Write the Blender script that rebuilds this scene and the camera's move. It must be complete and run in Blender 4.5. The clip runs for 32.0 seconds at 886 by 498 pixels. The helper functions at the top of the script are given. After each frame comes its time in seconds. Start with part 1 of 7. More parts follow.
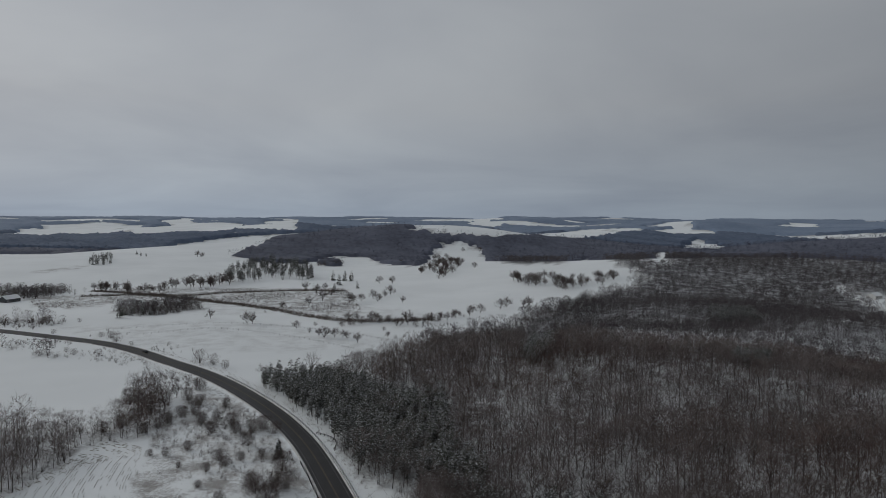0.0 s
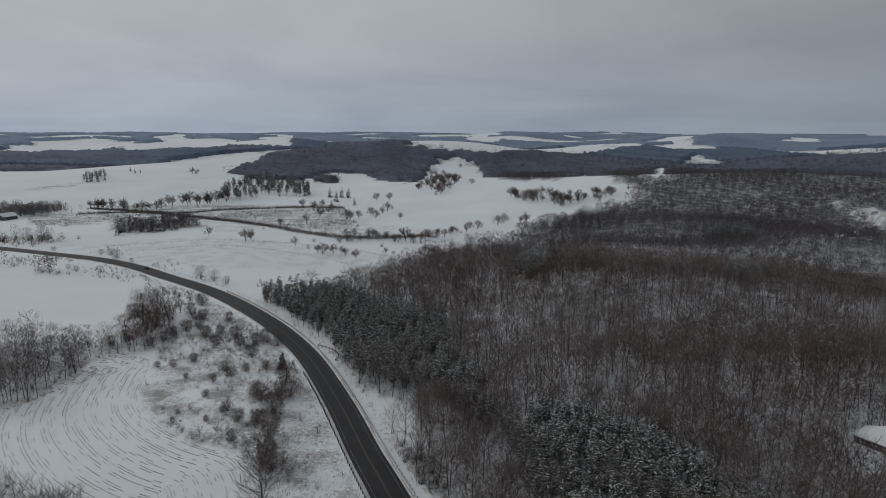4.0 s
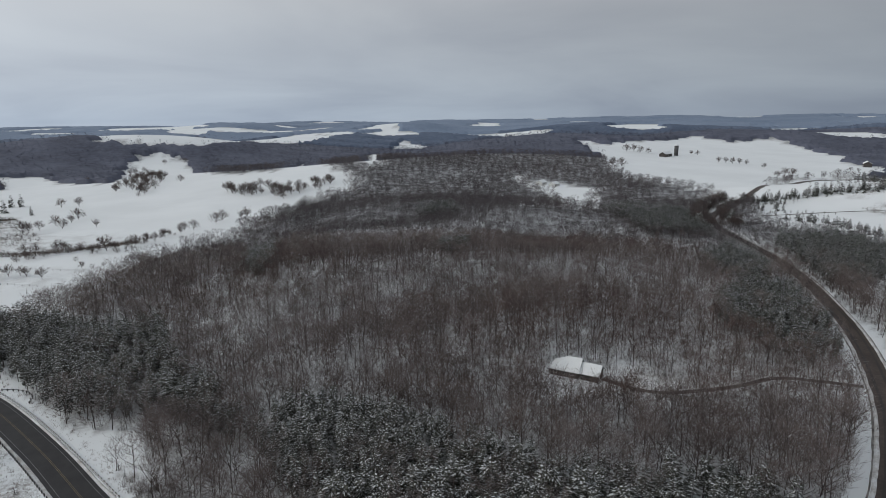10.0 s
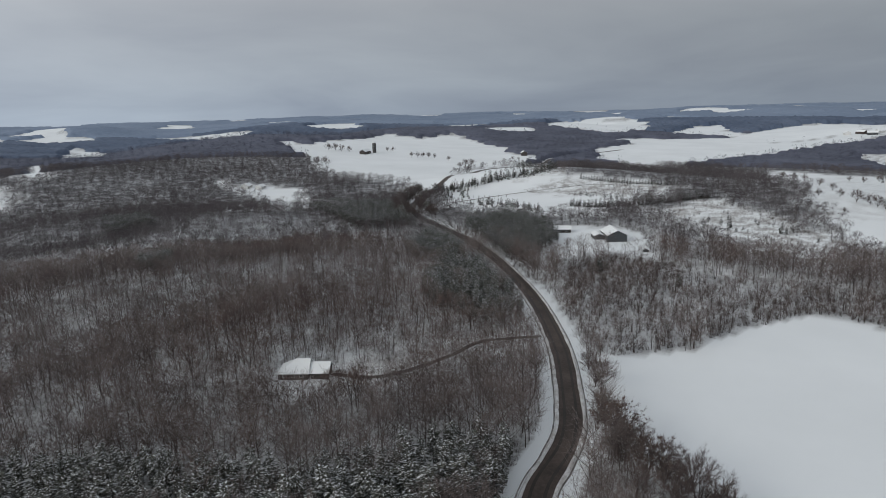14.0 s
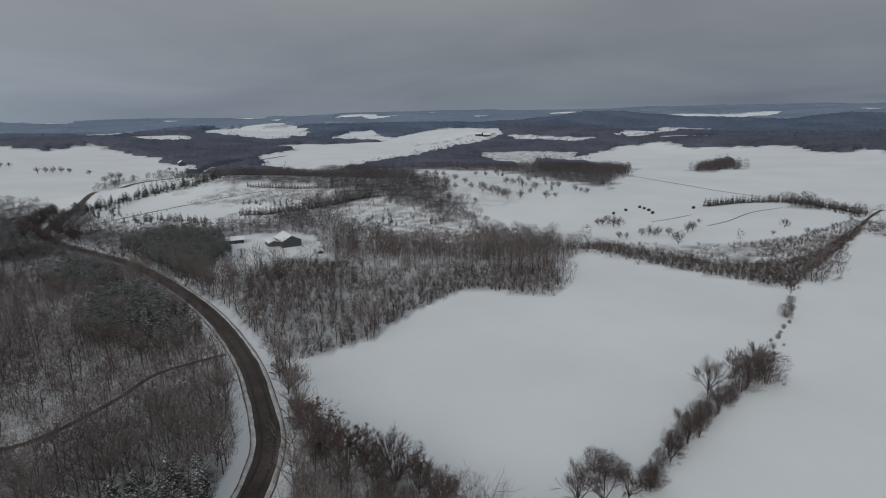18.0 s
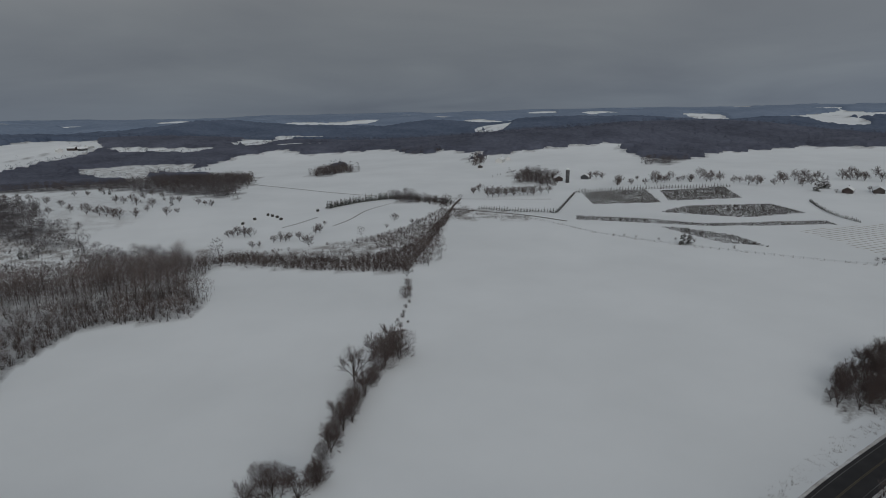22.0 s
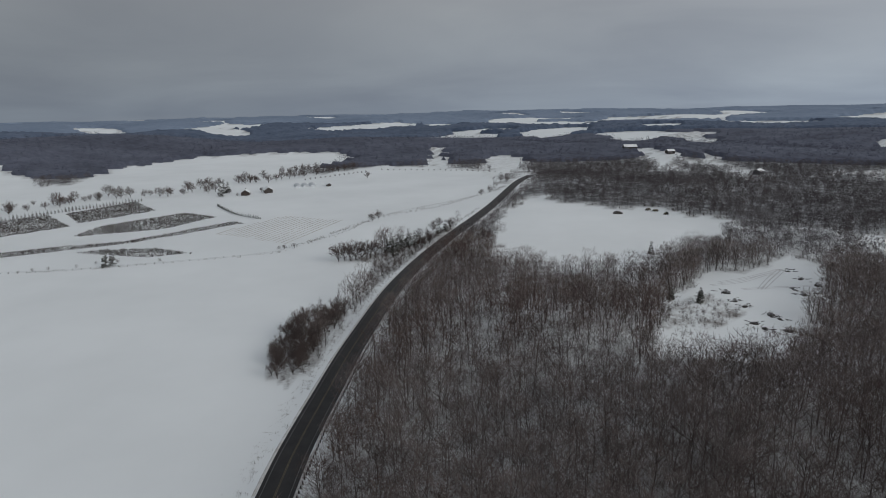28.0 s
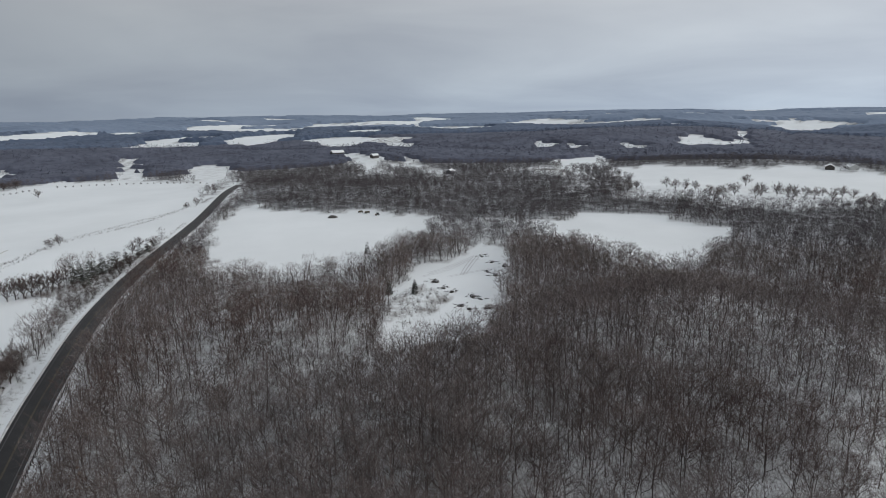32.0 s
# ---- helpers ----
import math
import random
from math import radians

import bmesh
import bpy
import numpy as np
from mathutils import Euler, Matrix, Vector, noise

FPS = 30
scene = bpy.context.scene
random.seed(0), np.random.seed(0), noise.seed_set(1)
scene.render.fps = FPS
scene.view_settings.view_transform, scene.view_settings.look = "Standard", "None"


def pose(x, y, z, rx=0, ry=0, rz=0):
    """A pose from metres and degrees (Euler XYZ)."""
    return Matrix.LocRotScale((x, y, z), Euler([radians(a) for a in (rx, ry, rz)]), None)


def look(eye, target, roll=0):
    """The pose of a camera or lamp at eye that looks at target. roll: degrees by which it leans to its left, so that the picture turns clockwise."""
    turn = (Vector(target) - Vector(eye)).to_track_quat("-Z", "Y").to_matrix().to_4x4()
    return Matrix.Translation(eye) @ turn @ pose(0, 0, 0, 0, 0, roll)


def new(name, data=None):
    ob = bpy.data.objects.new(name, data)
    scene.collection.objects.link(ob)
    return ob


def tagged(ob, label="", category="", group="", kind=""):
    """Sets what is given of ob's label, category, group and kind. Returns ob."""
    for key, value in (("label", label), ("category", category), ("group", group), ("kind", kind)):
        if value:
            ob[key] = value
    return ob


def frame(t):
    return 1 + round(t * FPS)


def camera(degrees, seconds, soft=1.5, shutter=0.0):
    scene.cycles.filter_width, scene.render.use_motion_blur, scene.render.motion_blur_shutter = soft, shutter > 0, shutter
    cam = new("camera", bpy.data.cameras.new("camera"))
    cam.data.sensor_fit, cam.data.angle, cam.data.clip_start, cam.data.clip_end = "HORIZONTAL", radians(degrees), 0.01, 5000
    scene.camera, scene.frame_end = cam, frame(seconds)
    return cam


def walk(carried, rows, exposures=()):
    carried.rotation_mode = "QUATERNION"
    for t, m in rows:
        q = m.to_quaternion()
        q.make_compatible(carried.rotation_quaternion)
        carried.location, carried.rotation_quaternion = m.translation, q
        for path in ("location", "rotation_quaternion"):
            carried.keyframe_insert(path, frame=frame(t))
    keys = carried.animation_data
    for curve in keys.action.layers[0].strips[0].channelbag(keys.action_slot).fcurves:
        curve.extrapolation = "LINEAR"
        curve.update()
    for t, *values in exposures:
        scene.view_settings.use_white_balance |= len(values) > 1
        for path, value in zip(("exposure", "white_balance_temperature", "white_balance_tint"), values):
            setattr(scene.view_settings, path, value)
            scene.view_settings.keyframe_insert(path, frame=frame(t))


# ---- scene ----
# the walk: seconds, yaw, pitch, lean to the right, in degrees; the camera hangs in one place 90 m up and turns
EYE = 90.0
def aim(yaw, pitch, lean):
    return pose(0, 0, EYE, 0, 0, yaw) @ pose(0, 0, 0, 90 + pitch) @ pose(0, 0, 0, 0, 0, -lean)

TURN = [
    (0, 0.00, -3.43, -0.22),
    (0.5, -0.01, -2.28, -0.23),
    (1, -0.04, -2.27, -0.26),
    (1.5, -0.06, -3.74, -0.22),
    (2, -0.06, -5.43, -0.25),
    (2.5, -0.07, -7.04, -0.24),
    (3, -0.07, -8.75, -0.24),
    (3.5, -0.10, -10.30, -0.19),
    (5.5, -2.64, -12.51, 0.09),
    (6, -4.14, -12.46, 0.12),
    (6.5, -5.61, -12.47, 0.19),
    (7, -7.78, -12.46, 0.26),
    (7.5, -10.49, -12.46, 0.37),
    (8, -13.60, -12.47, 0.50),
    (8.5, -16.52, -12.48, 0.60),
    (9, -19.81, -12.47, 0.70),
    (9.5, -23.04, -12.49, 0.82),
    (10, -26.53, -12.55, 0.94),
    (10.5, -29.67, -12.62, 1.05),
    (11, -32.66, -12.67, 1.16),
    (11.5, -35.81, -12.74, 1.26),
    (12, -39.82, -12.82, 1.35),
    (12.5, -43.73, -12.90, 1.44),
    (13, -47.65, -12.98, 1.52),
    (13.5, -50.95, -13.07, 1.57),
    (15.5, -63.63, -13.17, 1.54),
    (16, -67.52, -13.23, 1.51),
    (16.5, -71.55, -13.24, 1.49),
    (17, -76.28, -13.26, 1.47),
    (17.5, -80.66, -13.29, 1.45),
    (18, -85.05, -13.33, 1.43),
    (18.5, -88.92, -13.33, 1.42),
    (19, -93.48, -13.32, 1.44),
    (19.5, -97.28, -13.31, 1.48),
    (20, -102.07, -13.31, 1.47),
    (20.5, -106.27, -13.32, 1.40),
    (21, -110.98, -13.33, 1.34),
    (21.5, -115.71, -13.33, 1.33),
    (22, -119.96, -13.33, 1.33),
    (22.5, -123.77, -13.33, 1.33),
    (23, -128.00, -13.34, 1.34),
    (23.5, -132.12, -13.34, 1.34),
    (24, -136.81, -13.34, 1.30),
    (24.5, -141.21, -13.33, 1.24),
    (25, -146.20, -13.33, 1.20),
    (25.5, -150.68, -13.33, 1.21),
    (27.5, -168.12, -13.30, 1.23),
    (28, -172.54, -13.28, 1.24),
    (28.5, -176.70, -13.31, 1.27),
    (29, -181.16, -13.34, 1.27),
    (29.5, -185.50, -13.38, 1.24),
    (30, -189.78, -13.40, 1.20),
    (30.5, -193.46, -13.40, 1.19),
    (31, -197.22, -13.37, 1.25),
    (31.5, -198.93, -13.29, 1.21),
    (32, -199.63, -13.17, 0.99),
]
cam = camera(73.0, 32.0, 0.75)

walk(cam, [(t, aim(a, b, c)) for t, a, b, c in TURN],
     exposures=[(0, -0.28), (4, -0.12), (6, 0.02), (10, 0.38), (13, 0.45), (16, 0.26), (19, -0.04), (23, -0.38), (25.5, -0.28), (28, 0.05), (30, 0.30), (32, 0.50)])

# ---- light: low overcast winter sky, a little brighter towards the hidden sun ----
SUN_AZ, SUN_EL = 66.0, 24.0
world = bpy.data.worlds.new("overcast_sky")
scene.world = world
world.use_nodes = True
wn, wl = world.node_tree.nodes, world.node_tree.links
wn.clear()


def wnode(kind, **values):
    n = wn.new(kind)
    for k, v in values.items():
        n.inputs[k].default_value = v
    return n


w_out, w_bg, w_sky = wn.new("ShaderNodeOutputWorld"), wn.new("ShaderNodeBackground"), wn.new("ShaderNodeTexSky")
w_sky.sky_type, w_sky.sun_disc = "NISHITA", False
w_sky.sun_elevation, w_sky.sun_rotation = radians(SUN_EL), radians(-SUN_AZ)
w_sky.air_density, w_sky.dust_density = 1.0, 4.0
w_co, w_sep = wn.new("ShaderNodeTexCoord"), wn.new("ShaderNodeSeparateXYZ")
wl.new(w_co.outputs["Generated"], w_sep.inputs[0])
# cloud layer: the direction laid out on a flat cloud base
w_add = wn.new("ShaderNodeMath"); w_add.operation = "ADD"; w_add.inputs[1].default_value = 0.16
w_abs = wn.new("ShaderNodeMath"); w_abs.operation = "ABSOLUTE"
wl.new(w_sep.outputs["Z"], w_abs.inputs[0]); wl.new(w_abs.outputs[0], w_add.inputs[0])
w_cx, w_cy, w_comb = wn.new("ShaderNodeMath"), wn.new("ShaderNodeMath"), wn.new("ShaderNodeCombineXYZ")
for m, axis in ((w_cx, "X"), (w_cy, "Y")):
    m.operation = "DIVIDE"
    wl.new(w_sep.outputs[axis], m.inputs[0]); wl.new(w_add.outputs[0], m.inputs[1])
    wl.new(m.outputs[0], w_comb.inputs["XY".index(axis)])
w_noise = wnode("ShaderNodeTexNoise", Scale=0.55, Detail=5.0, Roughness=0.5, Distortion=0.4)
wl.new(w_comb.outputs[0], w_noise.inputs["Vector"])
w_ramp = wn.new("ShaderNodeValToRGB")
w_ramp.color_ramp.elements[0].position, w_ramp.color_ramp.elements[0].color = 0.30, (0.356, 0.380, 0.438, 1)
w_ramp.color_ramp.elements[1].position, w_ramp.color_ramp.elements[1].color = 0.72, (0.486, 0.513, 0.562, 1)
wl.new(w_noise.outputs["Fac"], w_ramp.inputs[0])
# broad brightening towards the sun behind the cloud
w_dot = wn.new("ShaderNodeVectorMath"); w_dot.operation = "DOT_PRODUCT"
w_dot.inputs[1].default_value = (-math.sin(radians(SUN_AZ)), math.cos(radians(SUN_AZ)), 0.15)
wl.new(w_co.outputs["Generated"], w_dot.inputs[0])
w_map = wn.new("ShaderNodeMapRange")
for k, v in (("From Min", -1), ("From Max", 1), ("To Min", 0.51), ("To Max", 1.28)):
    w_map.inputs[k].default_value = v
wl.new(w_dot.outputs["Value"], w_map.inputs["Value"])
w_mul = wn.new("ShaderNodeVectorMath"); w_mul.operation = "SCALE"
wl.new(w_ramp.outputs[0], w_mul.inputs[0]); wl.new(w_map.outputs[0], w_mul.inputs["Scale"])
w_skys = wn.new("ShaderNodeVectorMath"); w_skys.operation = "SCALE"; w_skys.inputs["Scale"].default_value = 0.06
wl.new(w_sky.outputs[0], w_skys.inputs[0])
w_mix = wn.new("ShaderNodeMix"); w_mix.data_type = "RGBA"; w_mix.inputs[0].default_value = 0.92
# cooler, denser air low over the horizon
w_low = wn.new("ShaderNodeValToRGB")
w_low.color_ramp.elements[0].position, w_low.color_ramp.elements[0].color = 0.0, (0.80, 0.885, 0.95, 1)
w_low.color_ramp.elements[1].position, w_low.color_ramp.elements[1].color = 0.17, (1.0, 1.0, 0.96, 1)
wl.new(w_abs.outputs[0], w_low.inputs[0])
w_tint = wn.new("ShaderNodeVectorMath"); w_tint.operation = "MULTIPLY"
wl.new(w_mul.outputs[0], w_tint.inputs[0]); wl.new(w_low.outputs[0], w_tint.inputs[1])
wl.new(w_skys.outputs[0], w_mix.inputs[6]); wl.new(w_tint.outputs[0], w_mix.inputs[7])
wl.new(w_mix.outputs[2], w_bg.inputs["Color"]); wl.new(w_bg.outputs[0], w_out.inputs["Surface"])
w_bg.inputs["Strength"].default_value = 0.95

sun = new("sun", bpy.data.lights.new("sun", "SUN"))
sun.data.energy, sun.data.angle, sun.data.color = 0.75, radians(25), (1.0, 0.97, 0.91)
a_, e_ = radians(SUN_AZ), radians(SUN_EL)
sun.matrix_world = look((-math.sin(a_) * math.cos(e_), math.cos(a_) * math.cos(e_), math.sin(e_)), (0, 0, 0))

# ---- materials ----
def material(name, rough=0.85, metal=0.0):
    m = bpy.data.materials.new(name)
    m.use_nodes = True
    b = m.node_tree.nodes["Principled BSDF"]
    b.inputs["Roughness"].default_value, b.inputs["Metallic"].default_value = rough, metal
    b.inputs["Specular IOR Level"].default_value = 0.25
    return m, m.node_tree.nodes, m.node_tree.links, b


def noise_tex(nt, scale, detail=4.0, rough=0.55, coord=None, distortion=0.0):
    n = nt.new("ShaderNodeTexNoise")
    n.inputs["Scale"].default_value, n.inputs["Detail"].default_value = scale, detail
    n.inputs["Roughness"].default_value, n.inputs["Distortion"].default_value = rough, distortion
    return n


def ramp(nt, *stops):
    r = nt.new("ShaderNodeValToRGB")
    e = r.color_ramp.elements
    while len(e) < len(stops):
        e.new(0.5)
    for el, (p, c) in zip(e, stops):
        el.position, el.color = p, (*c, 1) if len(c) == 3 else c
    return r


def mix(nt, lk, fac, a, b):
    m = nt.new("ShaderNodeMix")
    m.data_type = "RGBA"
    for sock, v in ((0, fac), (6, a), (7, b)):
        if isinstance(v, (int, float)):
            m.inputs[sock].default_value = v
        elif isinstance(v, tuple):
            m.inputs[sock].default_value = (*v, 1)
        else:
            lk.new(v, m.inputs[sock])
    return m.outputs[2]


def math_node(nt, lk, op, a, b=0.0, clamp=False):
    m = nt.new("ShaderNodeMath")
    m.operation, m.use_clamp = op, clamp
    for i, v in enumerate((a, b)):
        if isinstance(v, (int, float)):
            m.inputs[i].default_value = v
        else:
            lk.new(v, m.inputs[i])
    return m.outputs[0]


def speckled(name, c1, c2, scale, rough=0.85, scale2=None, bump=0.0, metal=0.0, snow=None):
    """Two colours mixed by noise at two scales; snow: (least upward slope, amount) of snow lying on upward faces."""
    m, nt, lk, b = material(name, rough, metal)
    co = nt.new("ShaderNodeTexCoord")
    n1, n2 = noise_tex(nt, scale), noise_tex(nt, scale2 or scale * 7)
    for n in (n1, n2):
        lk.new(co.outputs["Object"], n.inputs["Vector"])
    f = math_node(nt, lk, "ADD", math_node(nt, lk, "MULTIPLY", n1.outputs["Fac"], 0.6), math_node(nt, lk, "MULTIPLY", n2.outputs["Fac"], 0.4))
    r = ramp(nt, (0.36, c1), (0.64, c2))
    lk.new(f, r.inputs[0])
    col = r.outputs[0]
    if snow:
        geo, sp = nt.new("ShaderNodeNewGeometry"), nt.new("ShaderNodeSeparateXYZ")
        lk.new(geo.outputs["Normal"], sp.inputs[0])
        up = math_node(nt, lk, "ABSOLUTE", sp.outputs["Z"])
        s = math_node(nt, lk, "ADD", up, math_node(nt, lk, "SUBTRACT", n2.outputs["Fac"], 0.5))
        k = nt.new("ShaderNodeMapRange")
        k.inputs["From Min"].default_value, k.inputs["From Max"].default_value = snow[0], snow[0] + 0.15
        k.inputs["To Max"].default_value = snow[1]
        lk.new(s, k.inputs["Value"])
        col = mix(nt, lk, k.outputs[0], col, (0.78, 0.80, 0.83))
    lk.new(col, b.inputs["Base Color"])
    if bump:
        bp = nt.new("ShaderNodeBump")
        bp.inputs["Strength"].default_value, bp.inputs["Distance"].default_value = bump, 0.03
        lk.new(n2.outputs["Fac"], bp.inputs["Height"]); lk.new(bp.outputs[0], b.inputs["Normal"])
    return m


BARK = speckled("bark", (0.032, 0.025, 0.022), (0.078, 0.062, 0.054), 3.0, snow=(0.80, 0.45))
TWIG = speckled("twigs", (0.104, 0.083, 0.078), (0.240, 0.200, 0.188), 0.06, scale2=0.4, snow=(0.88, 0.38))
FIELDTWIG = speckled("field_tree_twigs", (0.088, 0.068, 0.063), (0.160, 0.128, 0.119), 0.03, scale2=0.5)
# hill woods: first step of distance haze, painted into the base colour
HILLWOOD_HAZE = speckled("hill_woods", (0.064, 0.070, 0.096), (0.130, 0.140, 0.184), 0.012, scale2=0.11)
# twigs of the ridge woods, greyed to paint distance haze into the colour
RIDGETWIG_HAZE = speckled("ridge_twigs_haze", (0.058, 0.050, 0.052), (0.150, 0.134, 0.138), 0.03, scale2=0.3, snow=(0.92, 0.3))
RUSSET = speckled("russet_twigs", (0.082, 0.058, 0.052), (0.168, 0.124, 0.110), 0.06, scale2=0.4, snow=(0.92, 0.25))
RUST = speckled("dry_oak_leaves", (0.085, 0.059, 0.047), (0.145, 0.099, 0.075), 0.3, scale2=2.5)
# farther woods are bluer and paler: haze put into their base colours
BLUEWOOD_HAZE = speckled("haze_blue_woods", (0.070, 0.096, 0.148), (0.128, 0.162, 0.228), 0.006, scale2=0.07)
FARWOOD_HAZE = speckled("far_woods", (0.160, 0.210, 0.290), (0.226, 0.280, 0.368), 0.003, scale2=0.05)
ASPHALT = speckled("wet_asphalt", (0.018, 0.017, 0.018), (0.034, 0.032, 0.032), 0.25, rough=0.55, scale2=5.0)
GRIT = speckled("gritted_asphalt", (0.046, 0.034, 0.028), (0.105, 0.080, 0.066), 0.10, rough=0.55, scale2=0.9)
WETMUD = speckled("wet_muddy_asphalt", (0.026, 0.021, 0.018), (0.048, 0.038, 0.032), 0.2, rough=0.5, scale2=2.0)
PAINT_W = speckled("road_paint_white", (0.12, 0.12, 0.12), (0.24, 0.24, 0.235), 0.5)
PAINT_Y = speckled("road_paint_yellow", (0.10, 0.085, 0.06), (0.19, 0.16, 0.10), 0.5)
SNOW = speckled("snow", (0.80, 0.82, 0.818), (0.862, 0.88, 0.878), 0.05, scale2=0.8, bump=0.3)
STEEL = speckled("galvanised_steel", (0.28, 0.29, 0.30), (0.42, 0.43, 0.44), 2.0, rough=0.5, metal=0.6)
WOODPOST = speckled("weathered_wood", (0.042, 0.039, 0.037), (0.085, 0.079, 0.073), 3.0)


def needle_material():
    """Olive-dark needles with small flecks of lying snow."""
    m, nt, lk, b = material("snow_flecked_needles", 0.8)
    co = nt.new("ShaderNodeTexCoord")
    big, fleck = noise_tex(nt, 0.35), noise_tex(nt, 4.0, 3.0, 0.65)
    for n in (big, fleck):
        lk.new(co.outputs["Object"], n.inputs["Vector"])
    r = ramp(nt, (0.35, (0.024, 0.027, 0.020)), (0.65, (0.060, 0.060, 0.045)))
    lk.new(big.outputs["Fac"], r.inputs[0])
    geo, sp = nt.new("ShaderNodeNewGeometry"), nt.new("ShaderNodeSeparateXYZ")
    lk.new(geo.outputs["Normal"], sp.inputs[0])
    up = math_node(nt, lk, "MULTIPLY", math_node(nt, lk, "ABSOLUTE", sp.outputs["Z"]), 0.12)
    k = nt.new("ShaderNodeMapRange")
    k.inputs["From Min"].default_value, k.inputs["From Max"].default_value, k.inputs["To Max"].default_value = 0.64, 0.72, 0.5
    lk.new(math_node(nt, lk, "ADD", fleck.outputs["Fac"], up), k.inputs["Value"])
    lk.new(mix(nt, lk, k.outputs[0], r.outputs[0], (0.72, 0.73, 0.75)), b.inputs["Base Color"])
    return m


NEEDLE = needle_material()
BOUGHSNOW = speckled("snow_on_boughs", (0.60, 0.62, 0.64), (0.80, 0.82, 0.84), 1.5, scale2=6.0)


def ground_material():
    m, nt, lk, b = material("snowy_ground", 0.8)
    co = nt.new("ShaderNodeTexCoord")
    at = nt.new("ShaderNodeVertexColor")
    at.layer_name = "cover"
    sp = nt.new("ShaderNodeSeparateColor")
    lk.new(at.outputs["Color"], sp.inputs[0])
    def nz(scale, detail=4.0):
        n = noise_tex(nt, scale, detail)
        lk.new(co.outputs["Object"], n.inputs["Vector"])
        return n.outputs["Fac"]
    big, mid, fine, grain = nz(0.012), nz(0.09, 6), nz(0.9, 5), nz(2.6, 3)
    r0 = ramp(nt, (0.35, (0.788, 0.814, 0.820)), (0.65, (0.852, 0.878, 0.884)))
    lk.new(big, r0.inputs[0])
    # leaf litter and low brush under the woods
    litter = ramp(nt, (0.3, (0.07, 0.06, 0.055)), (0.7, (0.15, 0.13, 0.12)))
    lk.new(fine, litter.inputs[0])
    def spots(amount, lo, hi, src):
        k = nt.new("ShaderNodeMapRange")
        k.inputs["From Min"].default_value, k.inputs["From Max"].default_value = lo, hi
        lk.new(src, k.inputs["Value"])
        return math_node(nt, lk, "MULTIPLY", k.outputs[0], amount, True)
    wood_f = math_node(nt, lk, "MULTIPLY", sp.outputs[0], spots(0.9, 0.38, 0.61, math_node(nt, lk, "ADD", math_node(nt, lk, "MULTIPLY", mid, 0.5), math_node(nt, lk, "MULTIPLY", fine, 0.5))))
    # third channel: shade under deep woods, painted as a flat dark floor colour
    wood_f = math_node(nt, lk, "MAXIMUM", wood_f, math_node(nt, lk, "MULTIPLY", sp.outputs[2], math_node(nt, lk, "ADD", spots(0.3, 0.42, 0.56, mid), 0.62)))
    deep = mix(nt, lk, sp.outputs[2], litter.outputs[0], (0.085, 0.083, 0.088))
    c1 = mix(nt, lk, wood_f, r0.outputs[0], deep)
    grass = ramp(nt, (0.3, (0.13, 0.115, 0.105)), (0.7, (0.30, 0.275, 0.255)))
    lk.new(fine, grass.inputs[0])
    scrub_f = math_node(nt, lk, "MULTIPLY", sp.outputs[1], spots(0.85, 0.47, 0.57, math_node(nt, lk, "ADD", math_node(nt, lk, "MULTIPLY", mid, 0.42), math_node(nt, lk, "MULTIPLY", math_node(nt, lk, "ADD", fine, grain), 0.29))))
    c2 = mix(nt, lk, scrub_f, c1, grass.outputs[0])
    lk.new(c2, b.inputs["Base Color"])
    bp = nt.new("ShaderNodeBump")
    bp.inputs["Strength"].default_value, bp.inputs["Distance"].default_value = 0.5, 0.12
    lk.new(mid, bp.inputs["Height"]); lk.new(bp.outputs[0], b.inputs["Normal"])
    return m


GROUND = ground_material()


# ---- the lie of the land ----
def smooth(a, b, v):
    s = np.clip((v - a) / (b - a), 0, 1)
    return s * s * (3 - 2 * s)


# hills: azimuth in degrees (anticlockwise from +y), distance, height, half widths across and along, in metres
HILLS = [(-68, 790, 9, 120, 80), (9, 1550, 30, 330, 160), (-2, 1500, 26, 260, 150), (22, 1500, 20, 300, 200), (-4, 1000, 17, 170, 160),
         (-17, 860, 16, 160, 150), (-30, 1000, 26, 300, 260), (-38, 1350, 24, 300, 200), (-49, 1650, 24, 150, 170),
         (-56, 1680, 25, 160, 170), (-64, 1900, 34, 240, 200), (-72, 2300, 26, 300, 200), (-60, 720, 12, 110, 60),
         (-70, 700, 12, 130, 60), (-84, 620, 13, 130, 100), (-92, 1800, 20, 300, 160), (-108, 1500, 16, 300, 160),
         (-126, 1250, 16, 200, 140), (-137, 1300, 22, 150, 140), (-146, 1550, 30, 260, 140), (-157, 1300, 17, 220, 160),
         (-172, 1350, 24, 260, 140), (171, 1200, 18, 220, 150), (160, 1150, 15, 200, 140), (150, 1500, 16, 260, 150),
         (128, 1000, 14, 300, 130), (141, 640, 7, 120, 90), (178, 700, 5, 130, 100), (75, 1600, 25, 500, 300)]


